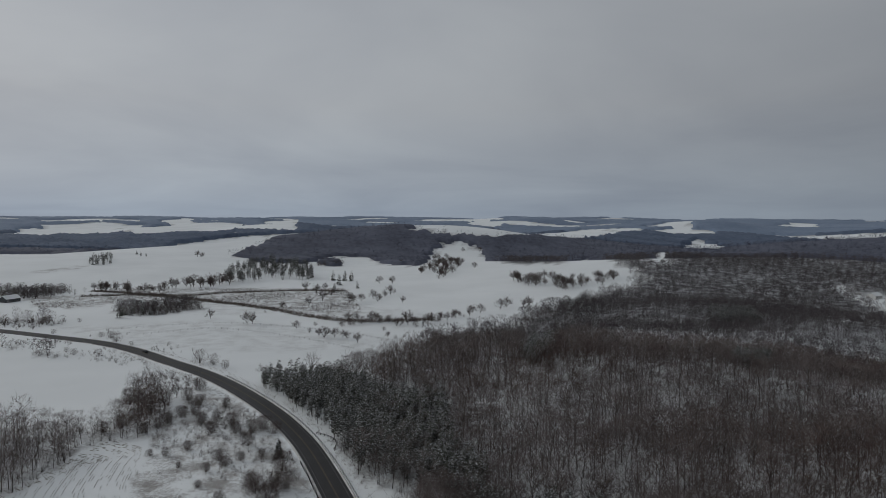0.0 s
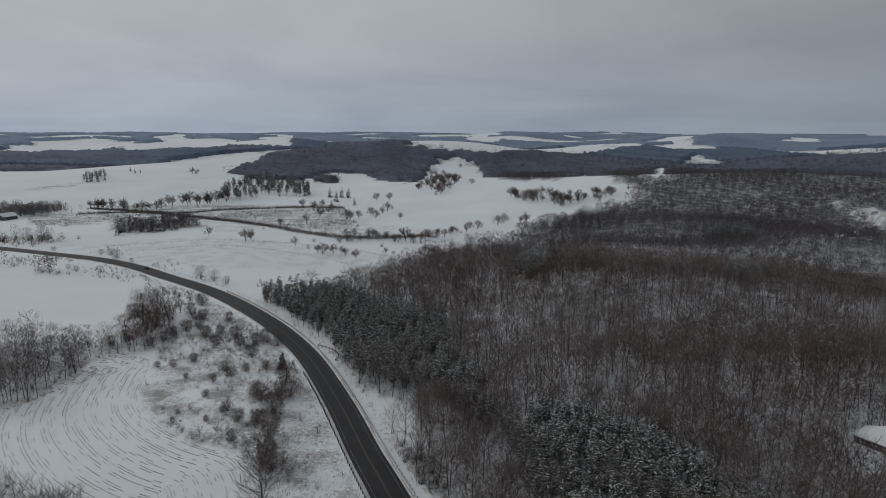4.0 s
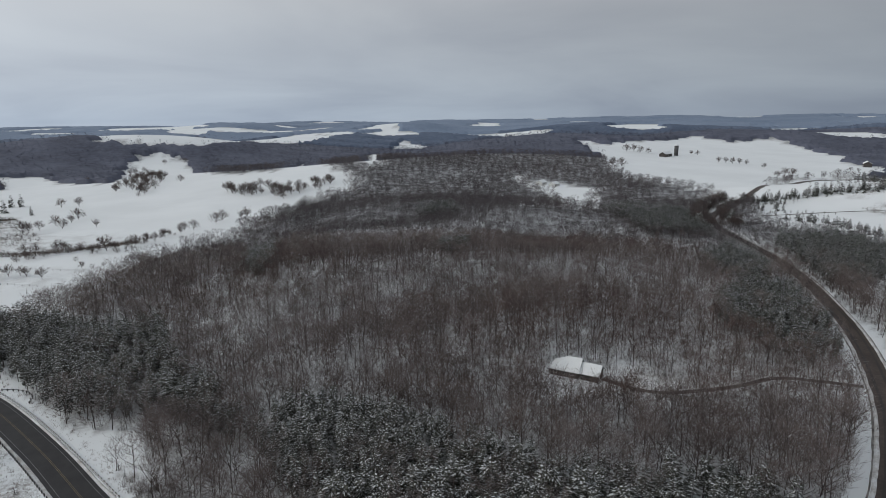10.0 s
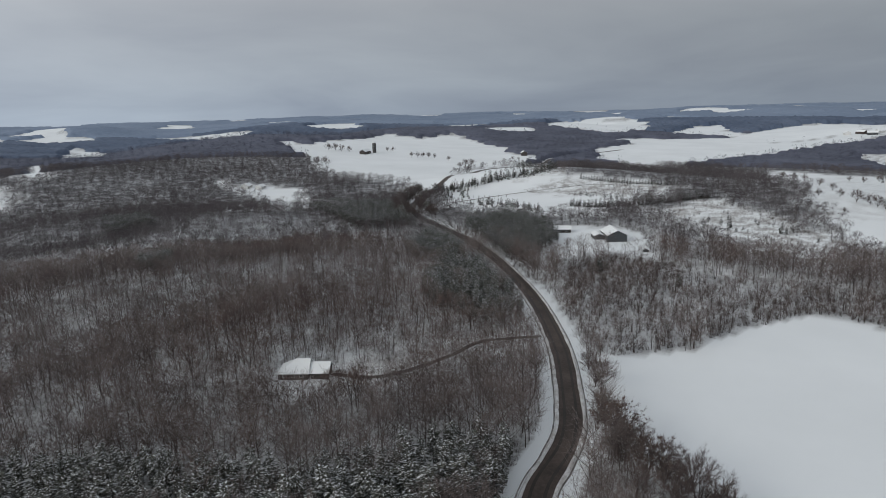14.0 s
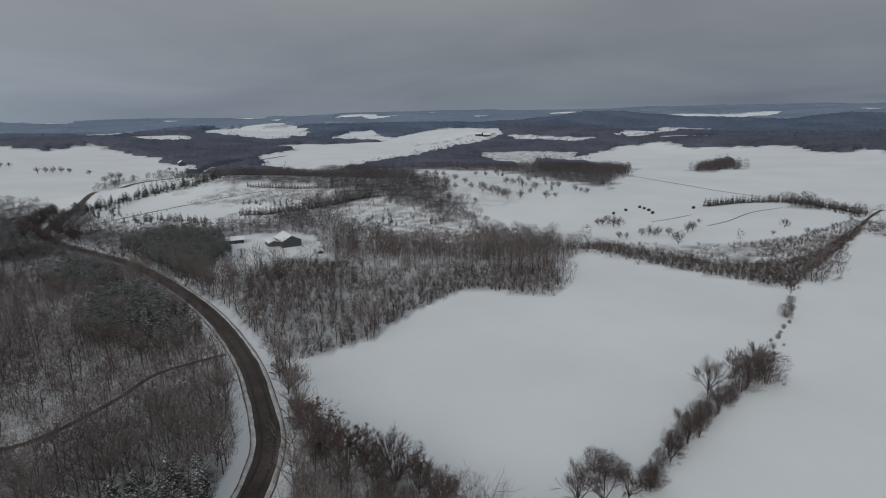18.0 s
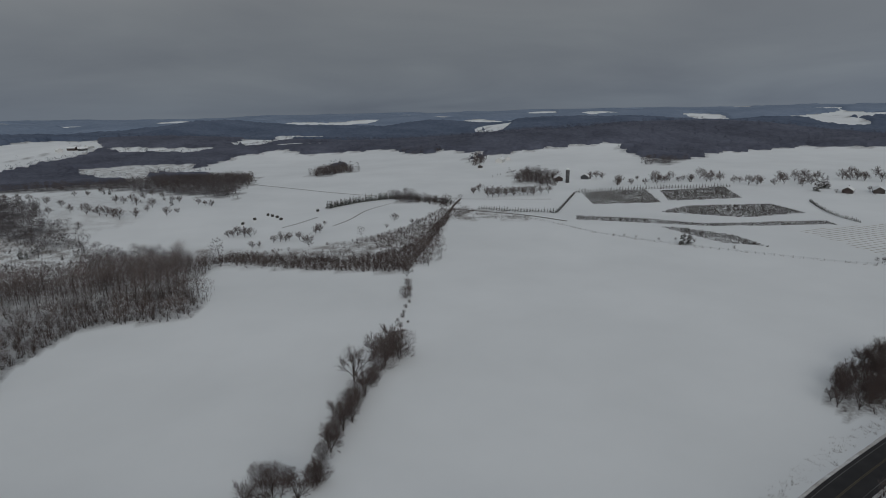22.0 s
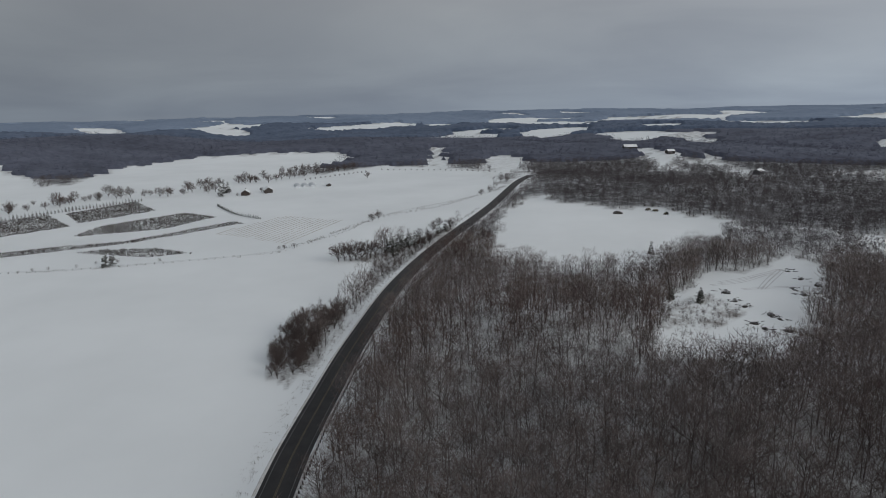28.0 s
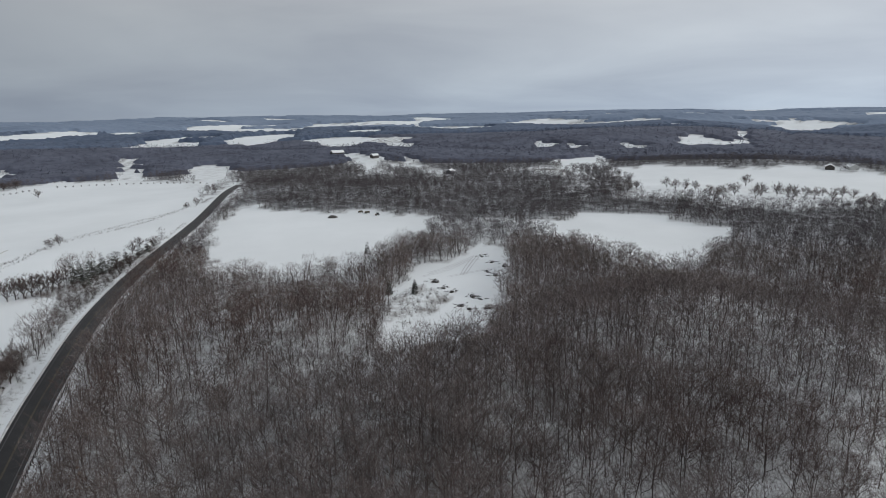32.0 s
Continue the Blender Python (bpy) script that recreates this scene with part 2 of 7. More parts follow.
# knolls (+) and hollows (-) inside the woods: east, north, height, half widths east and north
KNOLLS = [(45, 262, 5, 30, 25), (75, 320, 9, 45, 40), (150, 300, 10, 55, 40), (60, 420, -3, 40, 30), (110, 400, 9, 50, 35), (190, 380, 8, 60, 40),
          (120, 240, -2.5, 50, 25), (215, 260, 7, 45, 35), (250, 340, -3, 40, 40), (280, 420, 10, 60, 50), (200, 500, 9, 70, 50), (60, 200, 4, 30, 22),
          (150, 195, 5, 30, 22), (-60, -160, 5, 40, 25), (-20, -230, 6, 35, 30), (-120, -180, 8, 45, 30), (-180, -190, 9, 45, 35), (-150, -240, -3, 35, 25),
          (-30, -285, -4, 30, 20), (-200, -120, 6, 40, 40), (10, -170, -3, 25, 30), (-240, -210, -5, 40, 30), (-385, -715, 8, 60, 40), (-230, -1000, 10, 60, 60), (-150, -620, 7, 90, 60)]


def ground_z(x, y):
    x, y = np.asarray(x, float), np.asarray(y, float)
    r = np.hypot(x, y)
    far = smooth(500, 1700, r)
    z = far * (13 * np.sin(x / 190 + 1.3) * np.sin(y / 230 + 0.4) + 12 * np.sin(x / 410 + y / 350 + 2.0)
               + 9 * np.sin(x / 260 - y / 300 + 0.7))
    for az, d, h, wide, deep in HILLS:
        a = math.radians(az)
        ux, uy = -math.sin(a), math.cos(a)
        along, across = x * ux + y * uy - d, x * uy - y * ux
        z = z + h * np.exp(-(along / deep) ** 2 - (across / wide) ** 2) * smooth(250, 500, r)
    for kx, ky, h, wide, deep in KNOLLS:
        z = z + h * np.exp(-((x - kx) / wide) ** 2 - ((y - ky) / deep) ** 2)
    z = z + smooth(2300, 4800, r) * (45 - 0.7 * z)
    z = z + smooth(1750, 2300, r) * (1 - 0.6 * smooth(3600, 4900, r)) * (8 * np.sin(x / 150 + 2.2 * np.sin(y / 410)) * np.sin(y / 170 + 1.9 * np.sin(x / 380)) + 4 * np.sin(x / 95 + y / 120))
    z = z + smooth(2600, 3600, r) * (4 * np.sin(x / 330 + 0.5) * np.sin(y / 280) + 3 * np.sin(x / 520 - y / 610 + 1.0))
    return z


# ---- fields, rough ground and groves on the plan, in metres ----
FIELD = {
    "gully_bend": [(-265, -953), (-290, -961), (-291, -894), (-304, -829), (-279, -759), (-262, -746), (-268, -860)],
    "gully_lawn": [(-203, -1092), (-232, -1096), (-229, -1037), (-243, -991), (-255, -916), (-239, -921), (-220, -974)],
    "ridge_lawn": [(-500, -892), (-562, -909), (-606, -895), (-566, -837), (-526, -824), (-495, -833)],
    "hollow_lawn": [(-198, -453), (-217, -454), (-228, -450), (-219, -435), (-200, -436)],
    "gully": [(-293, -1016), (-299, -987), (-293, -900), (-303, -857), (-309, -835), (-272, -738), (-270, -774), (-278, -867), (-276, -940)],
    "corn": [(-122, 135), (-149, 169), (-138, 190), (-137, 206), (-134, 229), (-117, 233), (-107, 217), (-106, 202), (-100, 186), (-86, 171), (-71, 160), (-57, 155), (-49, 144), (-41, 126), (-63, 110)],
    "west": [(-337, 409), (-263, 381), (-241, 367), (-197, 354), (-163, 321), (-137, 262), (-140, 244), (-155, 242), (-174, 248), (-196, 231)],
    "valley": [(-394, 481), (-302, 440), (-233, 408), (-173, 375), (-137, 353), (-112, 337), (-103, 320), (-55, 321), (-33, 355), (-14, 399), (-6, 426), (28, 458), (68, 494), (109, 556), (147, 602), (235, 706), (241, 834), (299, 1240), (169, 872), (99, 911), (91, 1012), (82, 1341), (59, 1379), (7, 1376), (-23, 1292), (-41, 979), (-84, 1061), (-153, 1226), (-223, 1236), (-252, 1067), (-326, 1055), (-409, 1158), (-409, 1335), (-492, 2292), (-681, 2230), (-761, 2064), (-834, 1888), (-731, 1231), (-953, 1432), (-1084, 1361)],
    "far_band_a": [(-21, 1432), (103, 1496), (710, 3096), (977, 3005), (957, 2856), (572, 2062), (282, 1547), (126, 1438)],
    "far_band_b": [(957, 2856), (1109, 2895), (1252, 2770), (1156, 2555), (959, 2563)],
    "far_band_c": [(272, 795), (467, 1311), (498, 1308), (288, 776)],
    "far_band_d": [(645, 1633), (998, 2353), (1069, 2479), (1021, 2343), (847, 1768), (543, 1168)],
    "far_band_e": [(-1392, 2589), (-1508, 3348), (-1067, 3249), (-585, 2435), (-579, 2317), (-902, 2473)],
    "far_band_f": [(-1965, 2785), (-1729, 3029), (-1412, 2670), (-1396, 2515), (-1423, 2011)],
    "far_band_g": [(-321, 4116), (323, 3682), (1080, 3329), (901, 3258), (304, 3467)],
    "far_band_h": [(-1155, 3830), (-1037, 4330), (-661, 2564)],
    "far_band_h2": [(-1721, 3690), (-1167, 3215), (-1221, 3066), (-1552, 3385)],
    "silo_hill": [(777, 961), (803, 891), (1003, 960), (1173, 1023), (1168, 909), (1299, 900), (1142, 645), (1042, 595), (1017, 515), (902, 467), (867, 490), (762, 508), (585, 406), (488, 364), (569, 480), (570, 538), (570, 601), (665, 752)],
    "house_clearing": [(422, 579), (447, 590), (467, 543), (376, 432), (353, 443)],
    "lane_gap": [(430, 646), (446, 659), (413, 599), (404, 596)],
    "valley_road": [(449, 331), (559, 396), (775, 496), (881, 456), (649, 283), (619, 260), (623, 207), (600, 141), (560, 175), (460, 188), (451, 233), (449, 293)],
    "barn_yard": [(307, 171), (383, 184), (421, 193), (435, 168), (426, 143), (404, 114), (343, 102), (350, 124), (338, 144), (313, 154)],
    "field_one": [(202, 77), (204, 67), (215, 55), (246, 40), (266, 30), (284, 18), (290, -4), (281, -21), (277, -30), (289, -36), (312, -36), (346, -36), (365, -53), (335, -92), (304, -127), (295, -145), (260, -124), (213, -102), (185, -77), (161, -56), (140, -41), (119, -21), (104, -4), (113, 22), (130, 40), (186, 71)],
    "bowl": [(815, 119), (950, 103), (892, -3), (732, -79), (646, -113), (797, -177), (935, -101), (1135, 37), (1260, -6), (1152, -92), (1213, -165), (1368, -278), (1395, -390), (1300, -401), (1226, -570), (1005, -587), (907, -586), (926, -616), (769, -568), (858, -650), (809, -679), (765, -716), (374, -358), (394, -338), (419, -285), (458, -277), (427, -246), (403, -208), (388, -145), (375, -88), (396, -54), (440, 0), (472, 22), (562, 41)],
    "far_farm": [(1202, 474), (1603, 430), (1686, 300), (1985, 243), (2144, 183), (2244, 27), (1688, -26), (1401, 97), (1164, 166), (967, 254), (888, 282), (953, 374)],
    "far_farm_b": [(1634, 802), (2752, 1023), (1795, 559), (1625, 622)],
    "far_farm_c": [(1904, 448), (2058, 418), (1763, 297), (1788, 382)],
    "far_farm_d": [(1664, -41), (1549, -270), (1468, -214), (1563, -67)],
    "far_farm_e": [(1594, -308), (2406, -648), (2302, -797), (1477, -342)],
    "far_farm_f": [(3167, -821), (3424, -1412), (3298, -1393), (2959, -795)],
    "field_two": [(410, -239), (305, -170), (248, -128), (200, -97), (175, -72), (154, -57), (136, -29), (47, -77), (64, -107), (69, -126), (73, -155), (76, -181), (77, -219), (76, -254), (82, -291), (76, -312), (89, -376), (62, -424), (41, -496), (18, -579), (19, -653), (29, -876), (146, -949), (230, -986), (323, -806), (327, -911), (309, -1102), (360, -1162), (482, -1138), (607, -1081), (652, -906), (588, -728), (591, -679), (668, -755), (805, -835), (836, -769), (862, -658), (856, -577), (751, -488), (952, -598), (1031, -467), (1214, -430), (567, -193)],
    "south_band": [(1774, -2877), (1670, -3333), (1165, -2752), (1212, -2595)],
    "south_band_b": [(874, -2643), (663, -2918), (438, -2927), (604, -2660)],
    "south_band_c": [(298, -1808), (228, -2112), (62, -1975), (85, -1850)],
    "south_band_d": [(177, -2814), (-216, -3397), (-397, -3316), (-268, -2228), (-24, -2376)],
    "quarry": [(155, -1000), (179, -1251), (149, -1183), (108, -958), (124, -904)],
    "quarry_b": [(54, -826), (29, -1044), (4, -788), (30, -727)],
    "stump_field": [(16, -341), (19, -506), (-11, -602), (-45, -566), (-90, -525), (-135, -499), (-170, -480), (-119, -383), (-67, -324), (-29, -321), (-1, -343)],
    "dump_clearing": [(-49, -204), (-70, -276), (-97, -316), (-129, -344), (-166, -367), (-161, -318), (-137, -277), (-95, -209), (-71, -202)],
    "notch_field": [(-228, -426), (-256, -420), (-304, -435), (-322, -412), (-341, -356), (-344, -332), (-270, -272), (-210, -244), (-213, -271), (-203, -332)],
    "east_slope": [(-514, -729), (-601, -712), (-635, -621), (-709, -599), (-742, -496), (-812, -458), (-607, -338), (-536, -358), (-450, -375), (-420, -407), (-391, -445), (-354, -489), (-384, -494), (-430, -563)],
    "strip_b": [(-475, -816), (-684, -986), (-517, -747), (-450, -742)],
    "strip_e": [(27, -1940), (-157, -2210), (-240, -2175), (-203, -1925), (-79, -1798)],
    "strip_g": [(-1389, -2923), (-1659, -2986), (-1796, -2726), (-1666, -2760)],
    "strip_h": [(265, -2148), (97, -2150), (78, -2079), (157, -2030)],
    "strip_i": [(-1935, -2563), (-2005, -2438), (-1942, -2380), (-1890, -2502)],
    "strip_j": [(-2240, -2286), (-2522, -2041), (-2518, -1801), (-2428, -1934)],
    "strip_k": [(882, -2729), (616, -2957), (490, -2956), (673, -2681)],
    "ramp_snow": [(-28, 197), (-19, 192), (-9, 184), (-5, 148), (-14, 164), (-20, 176)],
    "verge_gap": [(-148, 307), (-143, 319), (-135, 309), (-137, 297)],
    "strip_a": [(-192, -1079), (-223, -1093), (-226, -1027), (-223, -826), (-198, -861)],
    "strip_c": [(-882, -1019), (-967, -1094), (-1018, -1128), (-1004, -1060), (-1015, -999), (-978, -950)],
    "strip_d": [(-1231, -1201), (-1861, -1793), (-1040, -990), (-995, -904), (-1014, -983)],
    "strip_f": [(-465, -3473), (-725, -3338), (-1078, -3342), (-941, -2983), (-561, -3130)],
    "strip_l": [(229, -3352), (-79, -3639), (-379, -3620), (-318, -3546), (-16, -3392)],
    "strip_m": [(-234, -1704), (-391, -1765), (-355, -1634), (-277, -1592)],
    "strip_n": [(-432, -1665), (-479, -1548), (-432, -1445), (-398, -1508)],
    "strip_o": [(-405, -2130), (-538, -2108), (-468, -1907), (-375, -1944)],
    "strip_p": [(-679, -1256), (-702, -1202), (-673, -1159), (-649, -1191)],
    "strip_q": [(-725, -1179), (-732, -1137), (-694, -1085), (-685, -1110)],
    "strip_r": [(-808, -1129), (-838, -1040), (-783, -1032)],
    "strip_s": [(-2022, -1771), (-1305, -1096), (-1202, -1031)],
    "quarry_d": [(66, -1074), (28, -1116), (-8, -1056), (-8, -804), (49, -823)],
    "slope_lane": [(-424, -674), (-429, -671), (-320, -499), (-316, -501)],
    "far_band_i": [(-1553, 2115), (-1954, 2846), (-1636, 3279), (-1362, 2677), (-1596, 2690), (-1363, 2009)],
    "far_band_j": [(-1352, 2561), (-1551, 3293), (-785, 2679), (-865, 3511), (-592, 2400), (-1118, 2632), (-1249, 2452)],
    "far_band_k": [(-2495, 3692), (-1902, 3749), (-1746, 3438), (-2112, 3168)],
    "far_band_l": [(-87, 1473), (-33, 1508), (270, 3329), (513, 2524), (387, 1901), (131, 1442), (23, 1444)],
    "far_band_m": [(-164, 4037), (346, 4836), (420, 3853), (60, 3864)],
    "far_knob": [(1779, 501), (2018, 469), (2042, 416), (1703, 267), (1714, 365)],
    "far_knob_b": [(1502, 563), (1592, 497), (1579, 413), (1553, 243), (1407, 220), (1333, 416)],
    "ridge_patch": [(2760, 1330), (2800, 1164), (2769, 976), (1861, 561), (1678, 593), (1643, 684)],
    "hedge_gap": [(285, -134), (272, -145), (221, -108), (171, -76), (136, -47), (143, -36), (164, -49), (199, -73)],
}
SCRUB = {
    "far_scrub": [(-381, -1684), (-448, -1770), (-519, -1719), (-509, -1659), (-436, -1609), (-393, -1610)],
    "bank": [(-117, 235), (-122, 270), (-123, 306), (-88, 268), (-64, 231), (-50, 208), (-35, 173), (-25, 150), (-18, 130), (-14, 107), (-36, 108), (-41, 126), (-49, 144), (-57, 155), (-71, 160), (-86, 171), (-100, 186), (-106, 202), (-107, 217)],
    "marsh": [(-395, 696), (-118, 718), (-66, 514), (-142, 548), (-223, 587), (-307, 618)],
    "cedar_slope": [(498, 157), (548, 111), (527, 78), (478, 15), (372, 9), (376, 39), (423, 83)],
    "knoll": [(-350, -772), (-398, -816), (-456, -817), (-447, -707), (-411, -663), (-388, -727)],
    "yard": [(129, 145), (138, 149), (150, 144), (165, 135), (161, 130), (148, 131), (136, 136), (127, 140)],
    "brush_slope": [(375, -88), (386, -144), (403, -208), (422, -239), (365, -193), (339, -162), (339, -127), (366, -100)],
    "corn_strip": [(-424, 607), (-427, 629), (-408, 637), (-314, 630), (-312, 613), (-336, 556), (-378, 555)],
    "far_hedge": [(-564, 791), (-560, 867), (-534, 907), (-532, 861), (-551, 805)],
    "terrace": [(562, 302), (593, 290), (623, 262), (622, 176), (557, 158), (559, 224), (554, 285)],
    "terrace_b": [(589, 343), (625, 333), (860, 399), (631, 286), (593, 318)],
    "clearing_rough": [(-58, -240), (-70, -272), (-89, -290), (-99, -264), (-81, -241)],
    "farm_yard": [(411, -250), (467, -289), (439, -304), (390, -308), (376, -297), (398, -276)],
    "far_marsh": [(1300, 32), (1333, -83), (1299, -183), (1202, -158), (1094, -66), (1164, 22)],
}
WOOD = {
    "grove_strip": [(-283, 518), (-304, 558), (-278, 590), (-249, 599), (-225, 553), (-244, 516)],
    "hill_trees": [(919, 214), (818, 127), (574, 62), (553, 35), (475, 15), (463, 37), (510, 60), (563, 98), (587, 131)],
    "creek_wood": [(1157, -81), (906, -201), (781, -174), (845, -67)],
    "hill_grove": [(814, -264), (920, -302), (1018, -384), (829, -330)],
    "orchard_grove": [(568, -429), (658, -503), (593, -513), (509, -443)],
    "hill_spur": [(752, -487), (914, -598), (869, -586), (758, -507)],
    "valley_hedge": [(555, -245), (555, -271), (481, -290), (472, -279), (536, -261)],
    "west_grove": [(-447, 599), (-420, 609), (-410, 640), (-397, 643), (-438, 684), (-494, 664)],
    "road_row": [(-347, 462), (-311, 471), (-321, 488), (-365, 487)],
    "slope_patch": [(-220, 1041), (-177, 1053), (-204, 1179), (-232, 1153)],
    "hill_hump": [(870, 424), (962, 425), (977, 367), (862, 244), (619, 175), (627, 264), (616, 280)],
    "hill_strip": [(1168, -562), (1027, -530), (995, -573), (1077, -614), (1143, -603), (1241, -612)],
}
PINE = {
    "plantation_south": [(19, 159), (28, 172), (41, 169), (56, 156), (69, 139), (81, 110), (99, 97), (122, 80), (123, 68), (104, 62), (60, 78), (34, 106), (22, 118), (20, 136)],
    "plantation_mix": [(1, 281), (4, 226), (15, 191), (20, 166), (14, 159), (-2, 188), (-15, 216), (-29, 243), (-31, 286)],
    "plantation_north": [(-96, 294), (-95, 324), (-55, 322), (-24, 290), (1, 273), (2, 228), (-3, 183), (-19, 198), (-30, 204), (-44, 213), (-59, 237), (-78, 262)],
    "road_pines": [(235, 185), (275, 195), (283, 181), (250, 141), (222, 117), (203, 119), (205, 143), (212, 164)],
    "barn_pines": [(391, 261), (430, 248), (411, 198), (365, 169), (317, 163), (303, 186), (340, 231)],
    "ridge_pines_a": [(214, 481), (248, 474), (232, 432), (200, 442)],
    "ridge_pines_b": [(157, 325), (178, 321), (163, 292), (146, 298)],
    "ridge_pines_c": [(372, 425), (397, 421), (424, 373), (364, 291), (330, 314)],
    "hollow_pines": [(46, 352), (59, 395), (80, 404), (63, 335), (46, 310)],
    "knoll_pines": [(-535, 897), (-530, 923), (-547, 991), (-588, 1060), (-594, 1010)],
    "lane_pines": [(546, 363), (575, 363), (618, 345), (888, 432), (886, 409), (610, 326), (574, 349), (546, 352)],
    "bend_pines": [(292, 244), (335, 256), (331, 236), (306, 203), (268, 187), (266, 206)],
}
BRUSH = {
    "corridor": [(368, -50), (394, -69), (385, -145), (410, -205), (470, -270), (440, -290), (412, -242), (306, -168), (297, -147), (306, -125), (337, -90)],
    "brush_low": [(375, -43), (372, -65), (336, -92), (304, -127), (293, -146), (409, -240), (454, -272), (414, -235), (365, -193), (339, -162), (339, -127), (366, -100), (394, -69)],
    "south_copse": [(87, -184), (94, -205), (93, -231), (82, -251), (77, -247), (77, -211), (76, -194), (77, -177)],
    "shoulder_copse": [(108, -343), (85, -367), (73, -386), (53, -463), (43, -449), (63, -371), (74, -294), (78, -278), (87, -342)],
    "thicket": [(307, 142), (349, 130), (341, 79), (330, 7), (336, -35), (286, -34), (282, -21), (290, -4), (284, 18), (266, 30), (246, 40), (215, 55), (204, 67), (202, 77), (233, 102)],
}
PASTURE = {
    "valley_low": [(-300, 458), (-208, 501), (-129, 477), (-34, 426), (-53, 385), (-142, 384), (-224, 399)],
    "valley_mid": [(-397, 639), (-220, 740), (-143, 675), (-134, 534), (-198, 512), (-292, 575)],
    "valley_edge": [(-114, 535), (-80, 588), (-12, 537), (-28, 469), (-74, 473)],
    "bowl_low": [(382, 2), (434, -44), (409, -91), (367, -88), (376, -39)],
    "bowl_hill": [(819, 120), (888, 26), (686, -66), (538, -22), (506, 23)],
    "slope_low": [(-354, -489), (-477, -545), (-558, -468), (-590, -391), (-539, -360), (-424, -411)],
}

# ---- places of single things on the plan: east, north, height in metres ----
TREES = {}
TREES["valley", "round"] = [(-154, 480, 11.4), (-197, 503, 8.9), (-113, 459, 8.2), (-85, 425, 9.7), (-78, 428, 8.2), (-59, 410, 8.7), (-72, 427, 6.6), (-150, 558, 7.9), (-123, 608, 13.7), (-130, 578, 9.2), (-90, 597, 11.3), (-83, 604, 9.7), (-74, 629, 10.1), (-62, 636, 8.4), (-40, 594, 8.4), (-82, 768, 11.5), (-65, 765, 12.1), (6, 1236, 13.3), (22, 940, 13.1), (-17, 1216, 13.3), (47, 895, 10.8), (44, 1315, 11.9), (81, 1318, 12.9), (-439, 1087, 11.6), (-77, 1097, 11.1), (-40, 429, 5.0), (-450, 1095, 14.1), (-291, 715, 16.3), (-282, 723, 13.6), (-157, 476, 12.4), (-90, 431, 7.4), (-68, 421, 7.4), (-93, 591, 12.5), (-66, 603, 10.3), (-58, 656, 12.5), (-28, 478, 13.0), (-161, 698, 11.8), (-142, 670, 12.8), (-138, 698, 10.5), (-121, 646, 9.3), (-32, 875, 12.2), (-20, 904, 12.5), (-2, 864, 13.5), (6, 888, 15.1), (14, 856, 14.3), (-9, 1216, 13.6), (89, 751, 14.9), (93, 734, 15.4), (100, 717, 15.3), (108, 724, 16.5), (116, 711, 16.5), (127, 745, 14.0), (133, 724, 14.7), (138, 703, 14.9), (141, 682, 14.2), (27, 534, 8.6), (34, 534, 9.7), (54, 555, 11.2), (61, 566, 11.9), (82, 565, 12.4), (77, 565, 9.2), (-316, 473, 9.0), (-324, 468, 7.2), (-388, 677, 9.8), (-387, 686, 9.3)]
TREES["valley_bush", "bush"] = [(-226, 410, 7.7), (-245, 425, 4.7), (-210, 399, 4.0), (-145, 353, 9.6), (-135, 348, 8.0), (-125, 340, 6.2), (-321, 475, 5.7), (-309, 484, 4.0), (-100, 445, 3.8), (-277, 413, 4.5), (-232, 372, 5.0), (-214, 368, 5.6), (-241, 379, 4.1), (-146, 319, 5.0), (-132, 306, 6.6), (-123, 298, 7.6), (-21, 468, 5.4), (-37, 474, 4.0), (-236, 421, 6.5), (-297, 485, 3.7), (-287, 437, 4.5), (-314, 454, 4.7), (-80, 470, 6.8), (-74, 475, 6.8), (-66, 481, 7.8), (-59, 485, 7.0), (-52, 485, 8.0), (-44, 491, 7.1), (-12, 497, 7.1), (-4, 492, 8.4), (9, 513, 6.5), (-6, 808, 6.4), (-34, 426, 3.2), (-28, 429, 2.9), (-12, 438, 3.8), (-45, 453, 3.8), (-218, 811, 4.3), (-172, 687, 3.7), (-206, 648, 3.7), (-195, 676, 3.5), (-160, 535, 2.4), (-101, 472, 4.0), (-91, 493, 6.1), (-99, 498, 5.6)]
TREES["valley_fir", "fir"] = [(-149, 810, 14.3), (-133, 809, 16.5), (-123, 803, 15.5), (-542, 1071, 8.6), (-534, 1074, 7.5), (-278, 518, 9.6), (-271, 517, 8.1), (-264, 522, 8.8), (-257, 522, 7.7), (-16, 477, 4.6), (-535, 924, 10.5), (-526, 925, 12.3), (-524, 940, 11.0), (-536, 914, 9.8), (-275, 505, 13.1), (-568, 1107, 9.1), (-131, 753, 20.0), (-187, 827, 22.0), (-186, 844, 19.9), (-202, 861, 15.2), (-103, 717, 10.0), (-123, 676, 11.6), (-286, 786, 11.5)]
